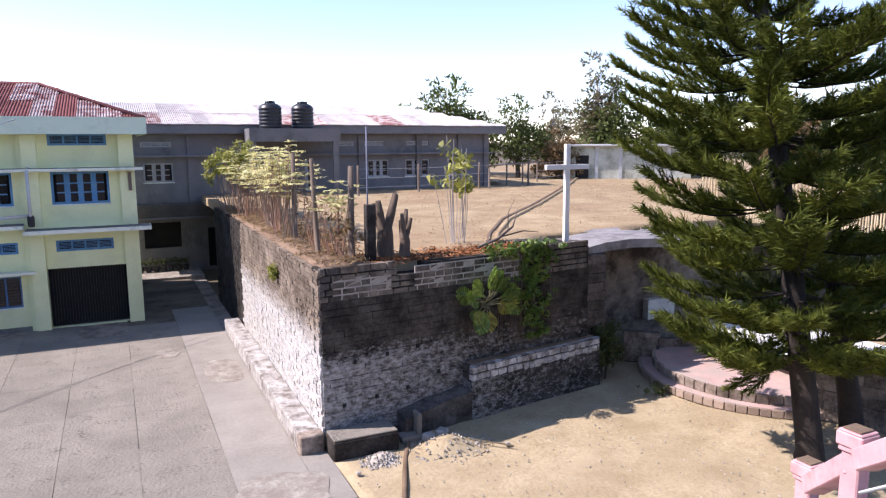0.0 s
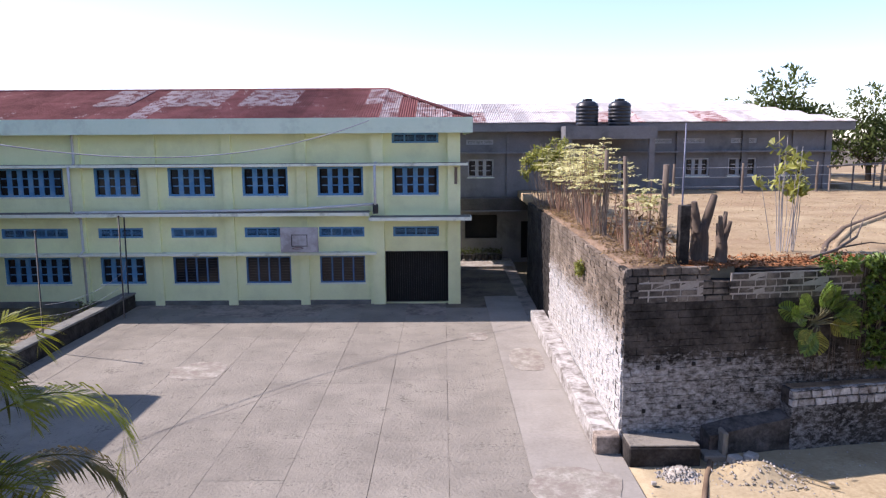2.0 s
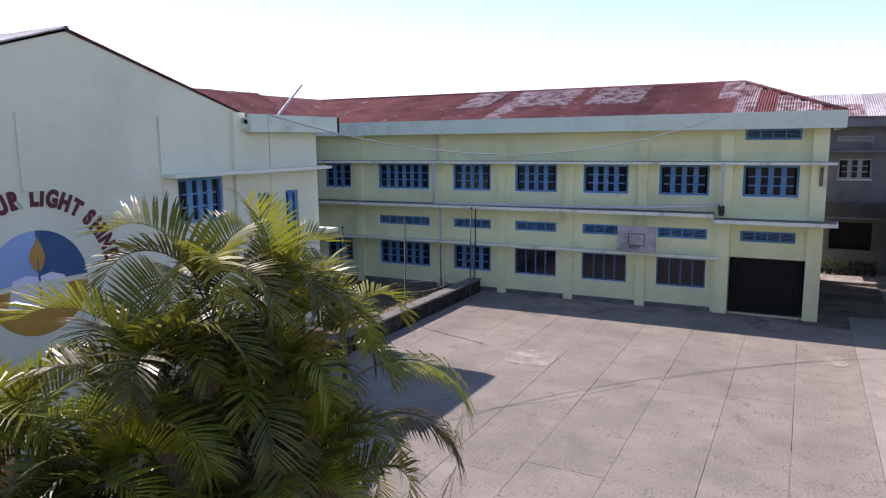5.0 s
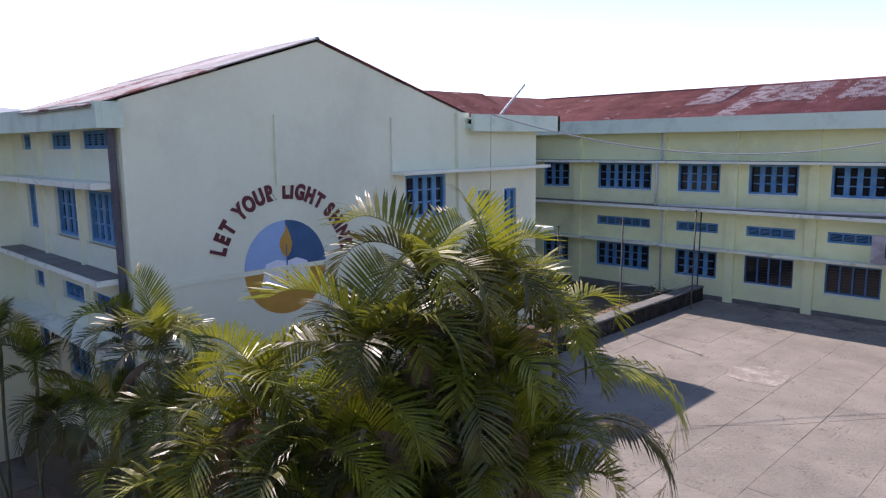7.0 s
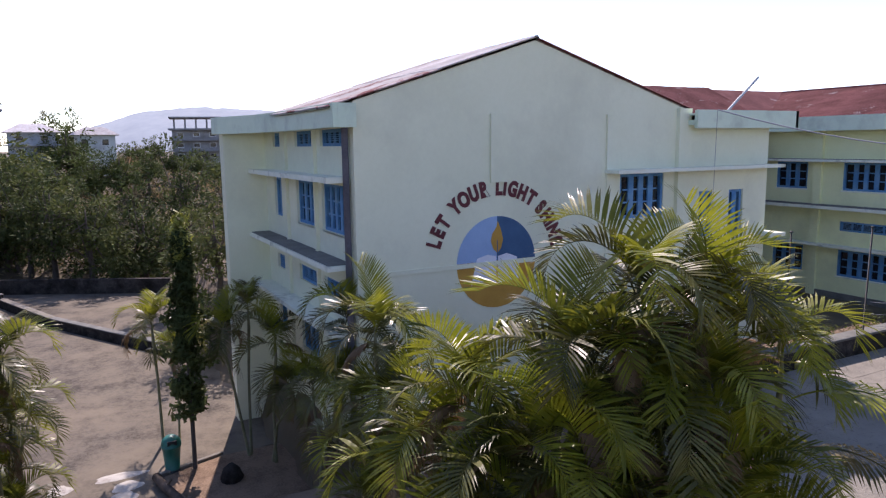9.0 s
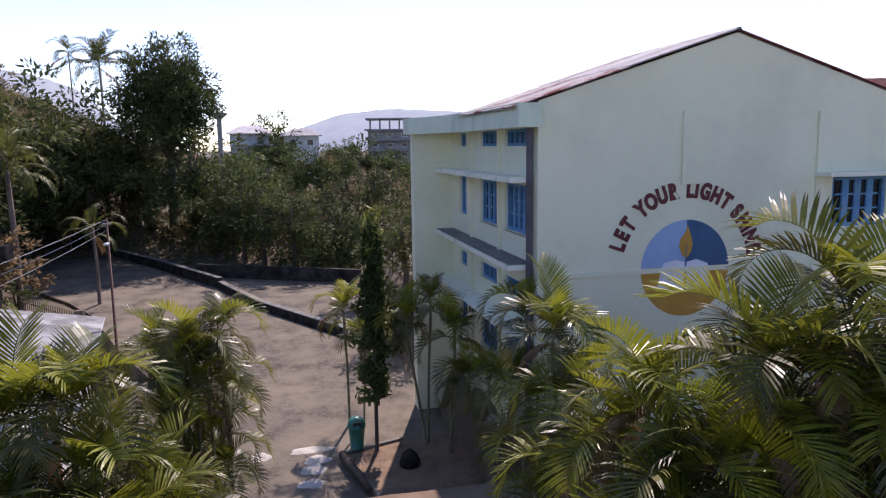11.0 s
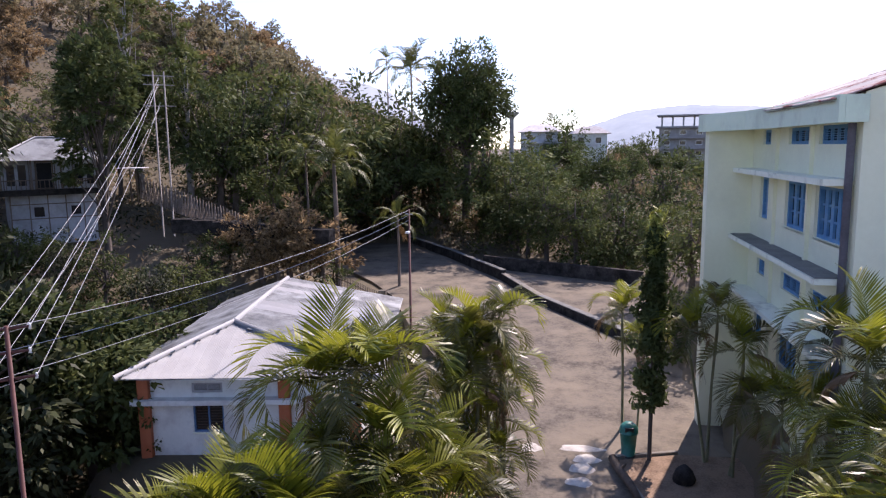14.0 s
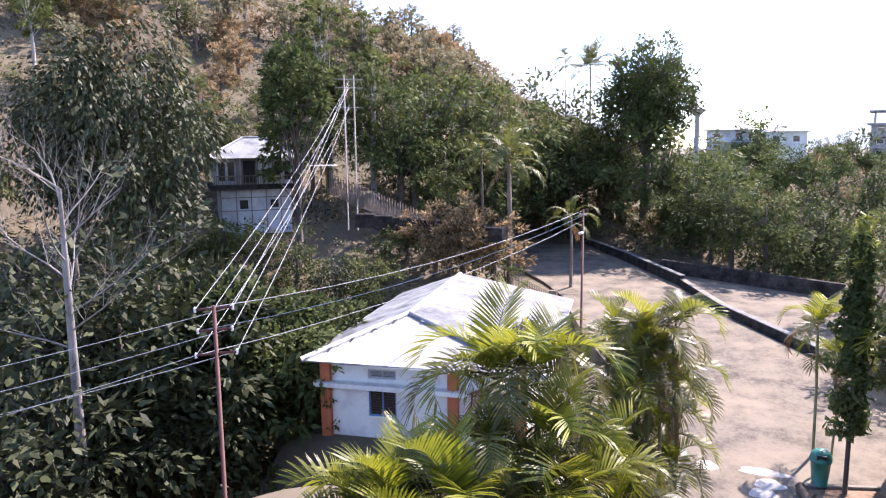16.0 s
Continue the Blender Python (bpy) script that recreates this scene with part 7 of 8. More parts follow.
def stalk_bush(at, stems, h, spread, seed, label, leaf="leaf_cream", tiers=True, twig="wood_grey", leaf_size=0.12, n_leaf=24):
    """Upright bare stalks that carry flat tiers of leaves near their tops."""
    r = random.Random(seed)
    t = thing("bush", label, "bush", at)
    cs = []
    for i in range(stems):
        a = r.uniform(0, math.tau)
        k = r.uniform(0.2, 1.0)
        top = Vector((math.cos(a) * spread * k, math.sin(a) * spread * k, h * r.uniform(0.6, 1.0)))
        foot = Vector((math.cos(a) * spread * k * 0.35, math.sin(a) * spread * k * 0.35, -0.1))
        mid = foot.lerp(top, 0.5) + Vector((r.uniform(-.06, .06), r.uniform(-.06, .06), 0))
        part("stalk", tube(BM(), [foot, mid, top], [0.013, 0.010, 0.005], 5), twig, t)
        if tiers:
            for z in (1.0, 0.9):
                if r.random() < 0.8:
                    cs.append(tuple(foot.lerp(top, z) + Vector((r.uniform(-.1, .1), r.uniform(-.1, .1), 0))))
        else:
            cs.append(tuple(foot.lerp(top, r.uniform(0.75, 1.0))))
    sp = (0.27, 0.27, 0.022) if tiers else (0.22, 0.22, 0.2)
    vs, fs = leaf_cloud(cs, n_leaf, sp, leaf_size, np.random.default_rng(seed), flat=4.0 if tiers else 0)
    o = new("foliage", raw_mesh("foliage", vs, fs.tolist(), leaf))
    o.parent = t
    return t


rb = random.Random(41)
for i in range(10):
    y = 20.6 + i * 0.92
    stalk_bush((4.6 + rb.uniform(-0.2, 0.5), y, 4.1), 20, rb.uniform(2.2, 3.1), 0.9, 50 + i, "tall bush with pale cream leaf tiers on bare stalks", n_leaf=15, leaf_size=0.10, twig="twig_red" if i % 3 else "wood_grey")
for i in range(3):
    stalk_bush((4.35 + 0.1 * i, 29.0 + i * 0.9, 4.1), 16, 3.0, 1.15, 70 + i, "leafy yellow-green bush at the wall's top", leaf="leaf_yellow", tiers=False, leaf_size=0.13, n_leaf=26)
stalk_bush((4.9, 16.9, 4.1), 13, 2.2, 0.6, 81, "bare-stalked bush with flat cream leaf tiers", n_leaf=18, leaf_size=0.10, twig="twig_red")
stalk_bush((4.8, 18.4, 4.1), 14, 1.7, 0.6, 85, "dry reddish stalks behind the wall's corner", leaf="leaf_dry", tiers=False, n_leaf=5, leaf_size=0.08, twig="twig_red")
stalk_bush((5.0, 16.2, 4.1), 11, 1.3, 0.45, 82, "dry reddish stalks at the wall's corner", leaf="leaf_dry", tiers=False, n_leaf=6, twig="twig_red")
stalk_bush((8.65, 17.7, 4.1), 10, 3.2, 0.75, 83, "thin sapling with bright yellow-green leaves", leaf="leaf_yellow", tiers=False, leaf_size=0.14, n_leaf=12, twig="bark_pale")
stalk_bush((9.0, 17.9, 4.1), 5, 3.3, 0.4, 84, "thin sapling with bright yellow-green leaves", leaf="leaf_yellow", tiers=False, leaf_size=0.15, n_leaf=26, twig="bark_pale")

# reddish litter along the wall's top, and a shallow trench
litter_rng = np.random.default_rng(8)
cs = [(4.5 + abs(litter_rng.normal()) * 0.8, 15.4 + litter_rng.random() * 16, 4.14) for _ in range(420)] + [(4.6 + u * 6.0, 15.35 + 0.14 * (0.6 + u * 6.0) + abs(litter_rng.normal()) * 0.5, 4.16) for u in litter_rng.random(320)]
vs, fs = leaf_cloud(cs, 16, (0.28, 0.28, 0.04), 0.055, litter_rng, flat=2.0)
tagged(new("leaf_litter", raw_mesh("leaf_litter", vs, fs.tolist(), "leaf_litter")), "reddish dry leaf litter along the wall's top", "litter", kind="stuff")
cs = []
for _ in range(2600):
    x, y = 4.6 + litter_rng.random() * 30, 15.5 + litter_rng.random() * 26
    if y < 15.5 + 0.141 * (x - 4) or (x > 11.4 and y < 18.0) or (x > 24 and y > 45):
        continue
    cs.append((x, y, 4.15))
vs, fs = leaf_cloud(cs, 7, (0.35, 0.35, 0.03), 0.035, litter_rng, flat=0.6)
tagged(new("dry_grass_tufts", raw_mesh("dry_grass_tufts", vs, fs.tolist(), "straw")), "short dry grass tufts over the field", "grass", kind="stuff")
tr = thing("trench", "shallow dug trench running across the dry field", "trench", kind="structure")
tpts = [(9.3, 17.0), (10.6, 19.2), (13.0, 22.6), (17.5, 27.5), (24.0, 35.0), (33.0, 46.0), (42.0, 55.0)]
part("spoil", tube(BM(), [(x + 0.24, y - 0.1, 4.09) for x, y in tpts], [0.05, 0.09, 0.11, 0.12, 0.14, 0.16, 0.16], 7), "dry_grass", tr)
part("cut", tube(BM(), [(x, y, 4.09) for x, y in tpts], [0.07, 0.09, 0.10, 0.10, 0.11, 0.12, 0.12], 6), "soil", tr)
br = thing("fallen_branch", "dry forked branch lying on the field", "branch", (9.0, 16.6, 4.2))
part("limb", tube(BM(), [(-0.3, -0.2, 0.0), (0.7, 0.5, 0.08), (1.6, 1.2, 0.3), (2.2, 1.9, 0.75)], [0.03, 0.04, 0.03, 0.01], 6), "wood_grey", br)
part("twig", tube(BM(), [(0.9, 0.65, 0.12), (1.6, 0.6, 0.25), (2.3, 0.9, 0.15)], [0.025, 0.018, 0.006], 5), "wood_grey", br)
part("twig", tube(BM(), [(1.3, 0.95, 0.2), (1.5, 1.3, 0.7), (1.9, 1.6, 1.1)], [0.02, 0.014, 0.005], 5), "wood_grey", br)

# ivy on the wall
ivy = thing("ivy", "green ivy and creeper hanging down the dark wall", "creeper", on_front(6.15, 0.03, 4.22), WALL_TURN)
ri = random.Random(5)
cs = []
for i in range(150):
    u = ri.random()
    cs.append((ri.gauss(0.0, 0.3) + 0.15 * u, ri.uniform(-0.12, 0.02), 0.1 - 2.6 * u ** 1.3))
for i in range(60):
    cs.append((ri.uniform(-1.5, 1.1), ri.uniform(-0.15, 0.35), ri.uniform(-0.2, 0.12)))
vs, fs = leaf_cloud(cs, 14, (0.12, 0.06, 0.12), 0.075, np.random.default_rng(6))
o = new("leaves", raw_mesh("leaves", vs, fs.tolist(), "vine_leaf"))
o.parent = ivy
for i in range(9):
    x = ri.uniform(-0.6, 0.6)
    part("vine", tube(BM(), [(x, 0.0, 0.1), (x + ri.uniform(-.1, .1), -0.03, -1.0), (x + ri.uniform(-.2, .2), -0.02, -2.3)], 0.012, 5), "bark", ivy)
ivy2 = thing("shrub", "dark leafy shrub growing at the grotto's foot", "shrub", (12.9, 16.2, 0.6))
vs, fs = leaf_cloud([(ri.uniform(-.5, .5), ri.uniform(-.3, .3), ri.uniform(-0.2, 1.0)) for _ in range(60)], 22, (0.2, 0.2, 0.2), 0.07, np.random.default_rng(16))
o = new("leaves", raw_mesh("leaves", vs, fs.tolist(), "leaf_dark"))
o.parent = ivy2
part("stem", tube(BM(), [(0, 0, -0.7), (0.05, 0, 0.4)], 0.03, 6), "bark", ivy2)
wp = thing("wall_plant", "small yellow-green plant rooted in the side wall", "plant", (3.9, 19.4, 3.45))
vs, fs = leaf_cloud([(ri.uniform(-.16, 0.0), ri.uniform(-.18, .18), ri.uniform(-0.2, 0.15)) for _ in range(18)], 16, (0.1, 0.12, 0.1), 0.06, np.random.default_rng(17))
o = new("leaves", raw_mesh("leaves", vs, fs.tolist(), "leaf_yellow"))
o.parent = wp


# split-leaf climber
def split_leaf(size, seed):
    """A heart-shaped leaf with deep notches, folded along its rib."""
    r = random.Random(seed)
    vs, fs = [], []
    n = 9
    for s in (1, -1):
        for i in range(n):
            k0, k1 = i / n, (i + 0.72) / n
            w0 = math.sin(math.pi * min(1, 0.12 + 0.88 * k0)) ** 0.7
            w1 = math.sin(math.pi * min(1, 0.12 + 0.88 * k1)) ** 0.7
            o = len(vs)
            for k, w in ((k0, w0), (k1, w1)):
                vs.append(Vector((k, 0, -0.25 * k * k)) * size)
                vs.append(Vector((k + 0.16, s * 0.24 * w, 0.05 - 0.25 * k * k)) * size)
                vs.append(Vector((k + 0.24, s * 0.46 * w, -0.06 - 0.25 * k * k)) * size)
            fs += [(o, o + 1, o + 4, o + 3), (o + 1, o + 2, o + 5, o + 4)]
    return raw_mesh("leaf", vs, fs, "vine_leaf")


mon = thing("split_leaf_climber", "climbing plant with large notched glossy leaves on the wall", "plant", on_front(4.45, 0.12, 3.0), WALL_TURN)
ml = [split_leaf(0.62, i) for i in range(2)] + [raw_mesh("leaf", [v_.co.copy() for v_ in split_leaf(0.6, 5).vertices], [tuple(p.vertices) for p in split_leaf(0.6, 5).polygons], "leaf_yellow")]
for i in range(24):
    a = ri.uniform(0, 360)
    ca = math.cos(radians(a))
    base = Vector((0.35 * math.cos(radians(a)), -0.18 - ri.random() * 0.3, 0.28 * math.sin(radians(a))))
    share("leaf", ml[2] if i in (4, 9, 13, 17) else ml[i % 2], mon, Matrix.Translation(base) @ pose(0, 0, 0, 0, -a, 0) @ pose(0, 0, 0, ri.uniform(-80, -50), 0, ri.uniform(-20, 20)) @ Matrix.Scale(ri.uniform(0.6, 0.9), 4))
    part("leaf_stalk", tube(BM(), [(0, 0.05, -0.2), base * 0.6 + Vector((0, -0.1, 0)), base], 0.012, 5), "palm_stem", mon)
for i in range(14):
    x = ri.uniform(-0.4, 1.6)
    part("hanging_root", tube(BM(), [(x, 0.02, 0.2), (x + ri.uniform(-.1, .1), -0.04, -0.6), (x + ri.uniform(-.1, .1), 0, -1.5)], 0.008, 4), "bark", mon)

# ---- foot of the wall: spoil heaps, stones, gully ----
def heap(at, rx, ry, h, seed, label, mat="sand"):
    bm = BM()
    n, m_ = 22, 7
    rings = []
    for j in range(m_):
        k = j / (m_ - 1)
        rings.append([bm.verts.new((rx * k * math.cos(math.tau * i / n) * (1 + 0.15 * noise.noise((i * .7, seed, j))), ry * k * math.sin(math.tau * i / n) * (1 + 0.15 * noise.noise((i * .7, seed + 3, j))),
                                    h * (1 - smooth01(k)) + 0.03 * noise.noise((i * 1.3, j * 2.1, seed)) - 0.04)) for i in range(n)] if j else [bm.verts.new((0, 0, h))])
    for i in range(n):
        bm.faces.new((rings[0][0], rings[1][i], rings[1][(i + 1) % n]))
    for a, b in zip(rings[1:], rings[2:]):
        for i in range(n):
            bm.faces.new((a[i], b[i], b[(i + 1) % n], a[(i + 1) % n]))
    bmesh.ops.recalc_face_normals(bm, faces=bm.faces[:])
    t = thing("rubble_heap", label, "heap", at)
    part("mound", bm, mat, t, smooth=True)
    r = random.Random(seed)
    vs, fs = [], []
    for _ in range(240):
        a, k = r.uniform(0, math.tau), math.sqrt(r.random()) * 1.1
        c = Vector((rx * k * math.cos(a), ry * k * math.sin(a), h * (1 - smooth01(k)) - 0.02))
        s = r.uniform(0.012, 0.05)
        o = len(vs)
        for dx, dy, dz in ((1, 0, 0), (-1, 0, 0), (0, 1, 0), (0, -1, 0), (0, 0, 1), (0, 0, -1)):
            vs.append(c + Vector((dx, dy, dz)) * s * r.uniform(0.6, 1.2))
        for q in ((0, 2, 4), (2, 1, 4), (1, 3, 4), (3, 0, 4), (2, 0, 5), (1, 2, 5), (3, 1, 5), (0, 3, 5)):
            fs.append(tuple(o + i for i in q))
    o = new("gravel", raw_mesh("gravel", vs, fs, "gravel"))
    o.parent = t
    tagged(o, kind="stuff")


heap((5.0, 13.95, 0), 0.5, 0.4, 0.16, 3, "small heap of grey gravel beside the footing", "gravel")
heap((6.6, 13.9, 0), 1.05, 0.7, 0.3, 5, "heap of sandy rubble at the wall's foot")
for x, y, s, tn in ((6.35, 14.45, 0.15, 20), (6.72, 14.5, 0.17, 50), (7.9, 13.4, 0.06, 10), (4.3, 13.5, 0.05, 0)):
    o = part("stone", bx(-s, s, -s * .8, s * .8, -0.02, s * 1.1, s * 0.25), "gravel")
    o.matrix_basis = pose(x, y, 0.0, 4, 5, tn)
    tagged(o, "loose grey stone lying on the sand", "stone")
gul = thing("gully", "narrow dark water gully cut in the sand", "gully", kind="structure")
part("channel", tube(BM(), [(6.0, 14.9, -0.02), (5.75, 14.3, -0.02), (5.5, 13.8, -0.02), (5.0, 12.6, -0.02), (4.5, 11.4, -0.02), (4.2, 9.0, -0.02)], [0.05, 0.07, 0.06, 0.06, 0.05, 0.05], 6), "soil", gul)
chute = thing("drain_chute", "broken concrete drain chute in the wall's foot", "drain", (5.95, 14.85, 0))
part("chute_slab", bx(-0.22, 0.28, -0.3, 0.1, -0.05, 0.10, 0.02), "concrete", chute)
part("chute_cheek", bx(0.2, 0.32, -0.25, 0.12, 0.0, 0.62, 0.04), "concrete", chute)
stick = thing("stick", "dry bamboo stick lying on the sand", "stick", (7.4, 13.7, 0.05))
part("cane", tube(BM(), [(-0.4, 0.35, 0.06), (0.55, -0.5, 0.0)], 0.018, 6), "bamboo", stick)
pebble_rng = random.Random(12)
vs, fs = [], []
for _ in range(1300):
    x, y = pebble_rng.uniform(4.1, 17), pebble_rng.uniform(6, 15.5)
    s = pebble_rng.uniform(0.008, 0.03)
    o = len(vs)
    for d in ((1, 0, 0), (-1, 0, 0), (0, 1, 0), (0, -1, 0), (0, 0, 1)):
        vs.append(Vector((x, y, -0.005)) + Vector(d) * s)
    fs += [(o, o + 2, o + 4), (o + 2, o + 1, o + 4), (o + 1, o + 3, o + 4), (o + 3, o, o + 4)]
tagged(new("pebbles", raw_mesh("pebbles", vs, fs, "gravel")), "small pebbles scattered over the sandy ground", "pebbles", kind="stuff")
weed = thing("weed", "small straggly weed beside the curved steps", "plant", (13.3, 14.6, 0))
vs, fs = leaf_cloud([(pebble_rng.uniform(-.35, .35), pebble_rng.uniform(-.3, .3), pebble_rng.uniform(0.03, 0.25)) for _ in range(20)], 12, (0.1, 0.1, 0.08), 0.05, np.random.default_rng(18))
o = new("leaves", raw_mesh("leaves", vs, fs.tolist(), "leaf_mid"))
o.parent = weed

# ---- beyond the field: white hut, bamboo fence ----
wh = thing("white_shed", "low weathered cream shed with flat roof beyond the field", "shed", tuple(polar(-39.0, 56, 4.0)), -32)
part("wall", bx(-3.5, 5.5, 0, 0.2, -0.2, 2.6), "shed_cream", wh)
part("side", bx(-3.5, -3.3, 0.2, 4, -0.2, 2.6), "shed_cream", wh)
part("body", bx(-3.3, 5.5, 0.2, 4, -0.2, 2.58), "shed_wall", wh)
part("roof", bx(-3.8, 5.8, -0.4, 4.3, 2.6, 2.75, 0.02), "pvc", wh)
for x in (-1.6, 0.2, 2.0, 3.8):
    part("pilaster", bx(x - 0.12, x + 0.12, -0.06, 0, -0.2, 2.6), "pvc", wh)
# flat near-black sheet: the doorway's inner shade is its colour
part("doorway", bx(-3.2, -2.2, -0.012, -0.002, 0, 1.9), "dark_inside", wh)
bf = thing("bamboo_fence", "tall split bamboo fence behind the conifer", "fence", kind="structure")
bmm = [mesh_of(tube(BM(), [(0, 0, 0), (0.01 * i, 0, 1.0), (0, 0, 2.0 + 0.15 * i)], 0.035, 5), "slat", "bamboo") for i in range(3)]
for i in range(90):
    a, b = polar(-45.5, 30, 3.9), polar(-60.5, 27, 3.9)
    p = a.lerp(b, i / 89)
    share("slat", bmm[i % 3], bf, pose(p.x, p.y, p.z, 0, (i * 37 % 7) - 3, 0))

rl_ = np.random.default_rng(41)
cs = [(4.1 + rl_.random() * 1.4, 15.2 + rl_.random() * 17, 4.27) for _ in range(420)]
vs, fs = leaf_cloud(cs, 9, (0.3, 0.3, 0.03), 0.07, rl_, flat=3.0)
tagged(new("wall_top_litter", raw_mesh("wall_top_litter", vs, fs.tolist(), "leaf_dry")), "fallen dry leaves along the top of the wall", "litter", kind="stuff")

# ---- west side: poles, wires, hut, far houses ----
def wire(a, b, sag=0.3, r=0.011, name="wire", parent=None, n=8):
    a, b = Vector(a), Vector(b)
    pts = [a.lerp(b, i / n) - Vector((0, 0, sag * 4 * (i / n) * (1 - i / n))) for i in range(n + 1)]
    return part(name, tube(BM(), pts, r, 4, cap=False), "wire", parent)


rp_at = polar(132.6, 22)
rpg = ground_z(rp_at.x, rp_at.y)
rpole = thing("power_pole", "rust-red steel power pole with crossarms and white insulators", "pole", (rp_at.x, rp_at.y, rpg))
zt = 2.35 - rpg
part("mast", tube(BM(), [(0, 0, -0.5), (0, 0, zt)], [0.075, 0.06], 10), "rust_steel", rpole)
tang = Vector((-math.cos(radians(132.6)), -math.sin(radians(132.6)), 0))
ARMS = []
for k, (dz, w) in enumerate(((-0.08, 0.55), (-0.75, 0.5), (-1.5, 0.6))):
    arm = part("crossarm", tube(BM(), [tang * -w + Vector((0, 0, zt + dz)), tang * w + Vector((0, 0, zt + dz))], 0.04, 6), "rust_steel", rpole)
    for s in (-1, 1):
        c = tang * (w * s) + Vector((0, 0, zt + dz))
        part("insulator", lathe(BM(), [(0.02, c.z - 0.09), (0.045, c.z - 0.075), (0.032, c.z - 0.03), (0.048, c.z - 0.01), (0.032, c.z + 0.03), (0.045, c.z + 0.05), (0.015, c.z + 0.09)], 10, (c.x, c.y)), "insulator", arm)
        ARMS.append(Vector((rp_at.x + c.x, rp_at.y + c.y, rpg + c.z)))
wires = thing("power_lines", "pale overhead power lines strung between the poles", "cable")
left_end = [polar(165, 30, z) for z in (-1.0, -1.9, -2.5, -3.0)]
for a, b in zip((ARMS[0], ARMS[2], ARMS[4], ARMS[5]), left_end):
    wire(a, b, 0.25, 0.011, parent=wires)
hp = polar(121.4, 52)
hpz = ground_z(hp.x, hp.y)
for a, z in zip(ARMS[:6], (11.9, 11.8, 11.6, 11.4, 10.2, 10.0)):
    wire(a, (hp.x, hp.y, z), 0.5, 0.011, parent=wires)
rd_at = polar(102.7, 35.7)
for a, z in ((ARMS[1], 3.85), (ARMS[3], 3.6), (ARMS[5], 3.35)):
    wire(a, (rd_at.x, rd_at.y, z), 0.55, 0.011, parent=wires)
lamp = thing("street_pole", "slim steel pole beside the drive carrying wires", "pole", (rd_at.x, rd_at.y, -2.5))
part("mast", tube(BM(), [(0, 0, -0.3), (0, 0, 6.4)], [0.075, 0.05], 8), "rust_steel", lamp)
part("bracket", tube(BM(), [(-0.3, 0.1, 6.1), (0.3, -0.1, 6.2)], 0.03, 6), "steel", lamp)
part("lamp_head", bx(0.1, 0.55, -0.1, 0.08, 5.2, 5.3, 0.02), "pvc", lamp)
hill_pole = thing("twin_pole", "pale twin-legged power pole on the hillside", "pole", (hp.x, hp.y, hpz))
for dx in (-0.25, 0.25):
    part("leg", tube(BM(), [(dx, -dx, -0.5), (dx, -dx, 12.3 - hpz)], [0.065, 0.05], 7), "bark_pale", hill_pole)
for z in (12.0, 11.4, 10.0):
    part("crossarm", tube(BM(), [tang * -1.0 + Vector((0, 0, z - hpz)), tang * 1.0 + Vector((0, 0, z - hpz))], 0.035, 5), "bark_pale", hill_pole)

# hillside hut
h0 = polar(129.0, 50, 2.9)
hut = thing("hillside_hut", "two-storey pale blue-white hut with metal roof on the slope", "house", tuple(h0), 129 + 6)
# local -y faces the camera
part("lower_wall", bx(-2.3, 2.5, 0, 4, -1.6, 1.5), "house_wall", hut)
part("upper_wall", bx(-2.6, 2.7, -0.2, 4, 1.85, 3.75), "hut_wall", hut)
part("floor_deck", bx(-2.9, 2.9, -0.9, 4.1, 1.5, 1.85), "stone_dark", hut)
bm = BM()
v = [bm.verts.new(p) for p in ((-3.2, -1.1, 3.62), (3.2, -1.1, 3.62), (3.2, 4.4, 3.62), (-3.2, 4.4, 3.62), (-0.5, 1.7, 5.0), (0.9, 1.7, 5.0))]
for q in ((0, 1, 5, 4), (1, 2, 5), (2, 3, 4, 5), (3, 0, 4), (3, 2, 1, 0)):
    bm.faces.new([v[i] for i in q])
hr = part("roof", bm, "metal_roof", hut)
part("ridge_cap", tube(BM(), [(-3.2, -1.1, 3.66), (-0.5, 1.7, 5.04), (0.9, 1.7, 5.04), (3.2, -1.1, 3.66)], 0.07, 6), "metal_pale", hr)
for x in (-2.35, -1.75, 1.35, 2.0):
    part("window", bx(x, x + 0.42, -0.24, -0.21, 2.1, 3.35), "pane", hut)
# near-black slab for the open door, the shade inside painted on
part("door", bx(-0.75, 0.05, -0.24, -0.21, 1.87, 3.45), "dark_inside", hut, "open dark doorway")
part("door_frame", ring(1.0, 1.72, 0.09, -0.27, -0.21), "wood_grey", hut).location = (-0.85, 0, 1.85)
for x in (-2.7, -1.1, 0.5, 2.6):
    part("veranda_post", bx(x - 0.05, x + 0.05, -0.85, -0.75, 1.85, 3.62), "wood_grey", hut)
part("veranda_rail", bx(-2.8, 2.8, -0.85, -0.78, 2.4, 2.46), "wood_grey", hut)
for i in range(22):
    part("baluster", bx(-2.7 + i * 0.25, -2.66 + i * 0.25, -0.84, -0.80, 1.85, 2.4), "wood_grey", hut)
for x in (-2.3, -1.3, -0.3, 0.7, 1.7, 2.44):
    part("panel_strip", bx(x, x + 0.06, -0.03, -0.004, -1.4, 1.5), "wood_grey", hut)
for z in (0.0, 0.9):
    part("panel_strip", bx(-2.3, 2.5, -0.034, -0.03, z, z + 0.06), "wood_grey", hut)
for x in (-2.55, -1.2, 0.2, 1.2, 2.6):
    part("panel_strip", bx(x, x + 0.06, -0.23, -0.204, 1.85, 3.6), "wood_grey", hut)
part("window", bx(-1.05, -0.5, -0.03, -0.008, 0.15, 0.75), "pane", hut)
part("window", bx(1.0, 1.55, -0.03, -0.008, 0.2, 0.75), "pane", hut)
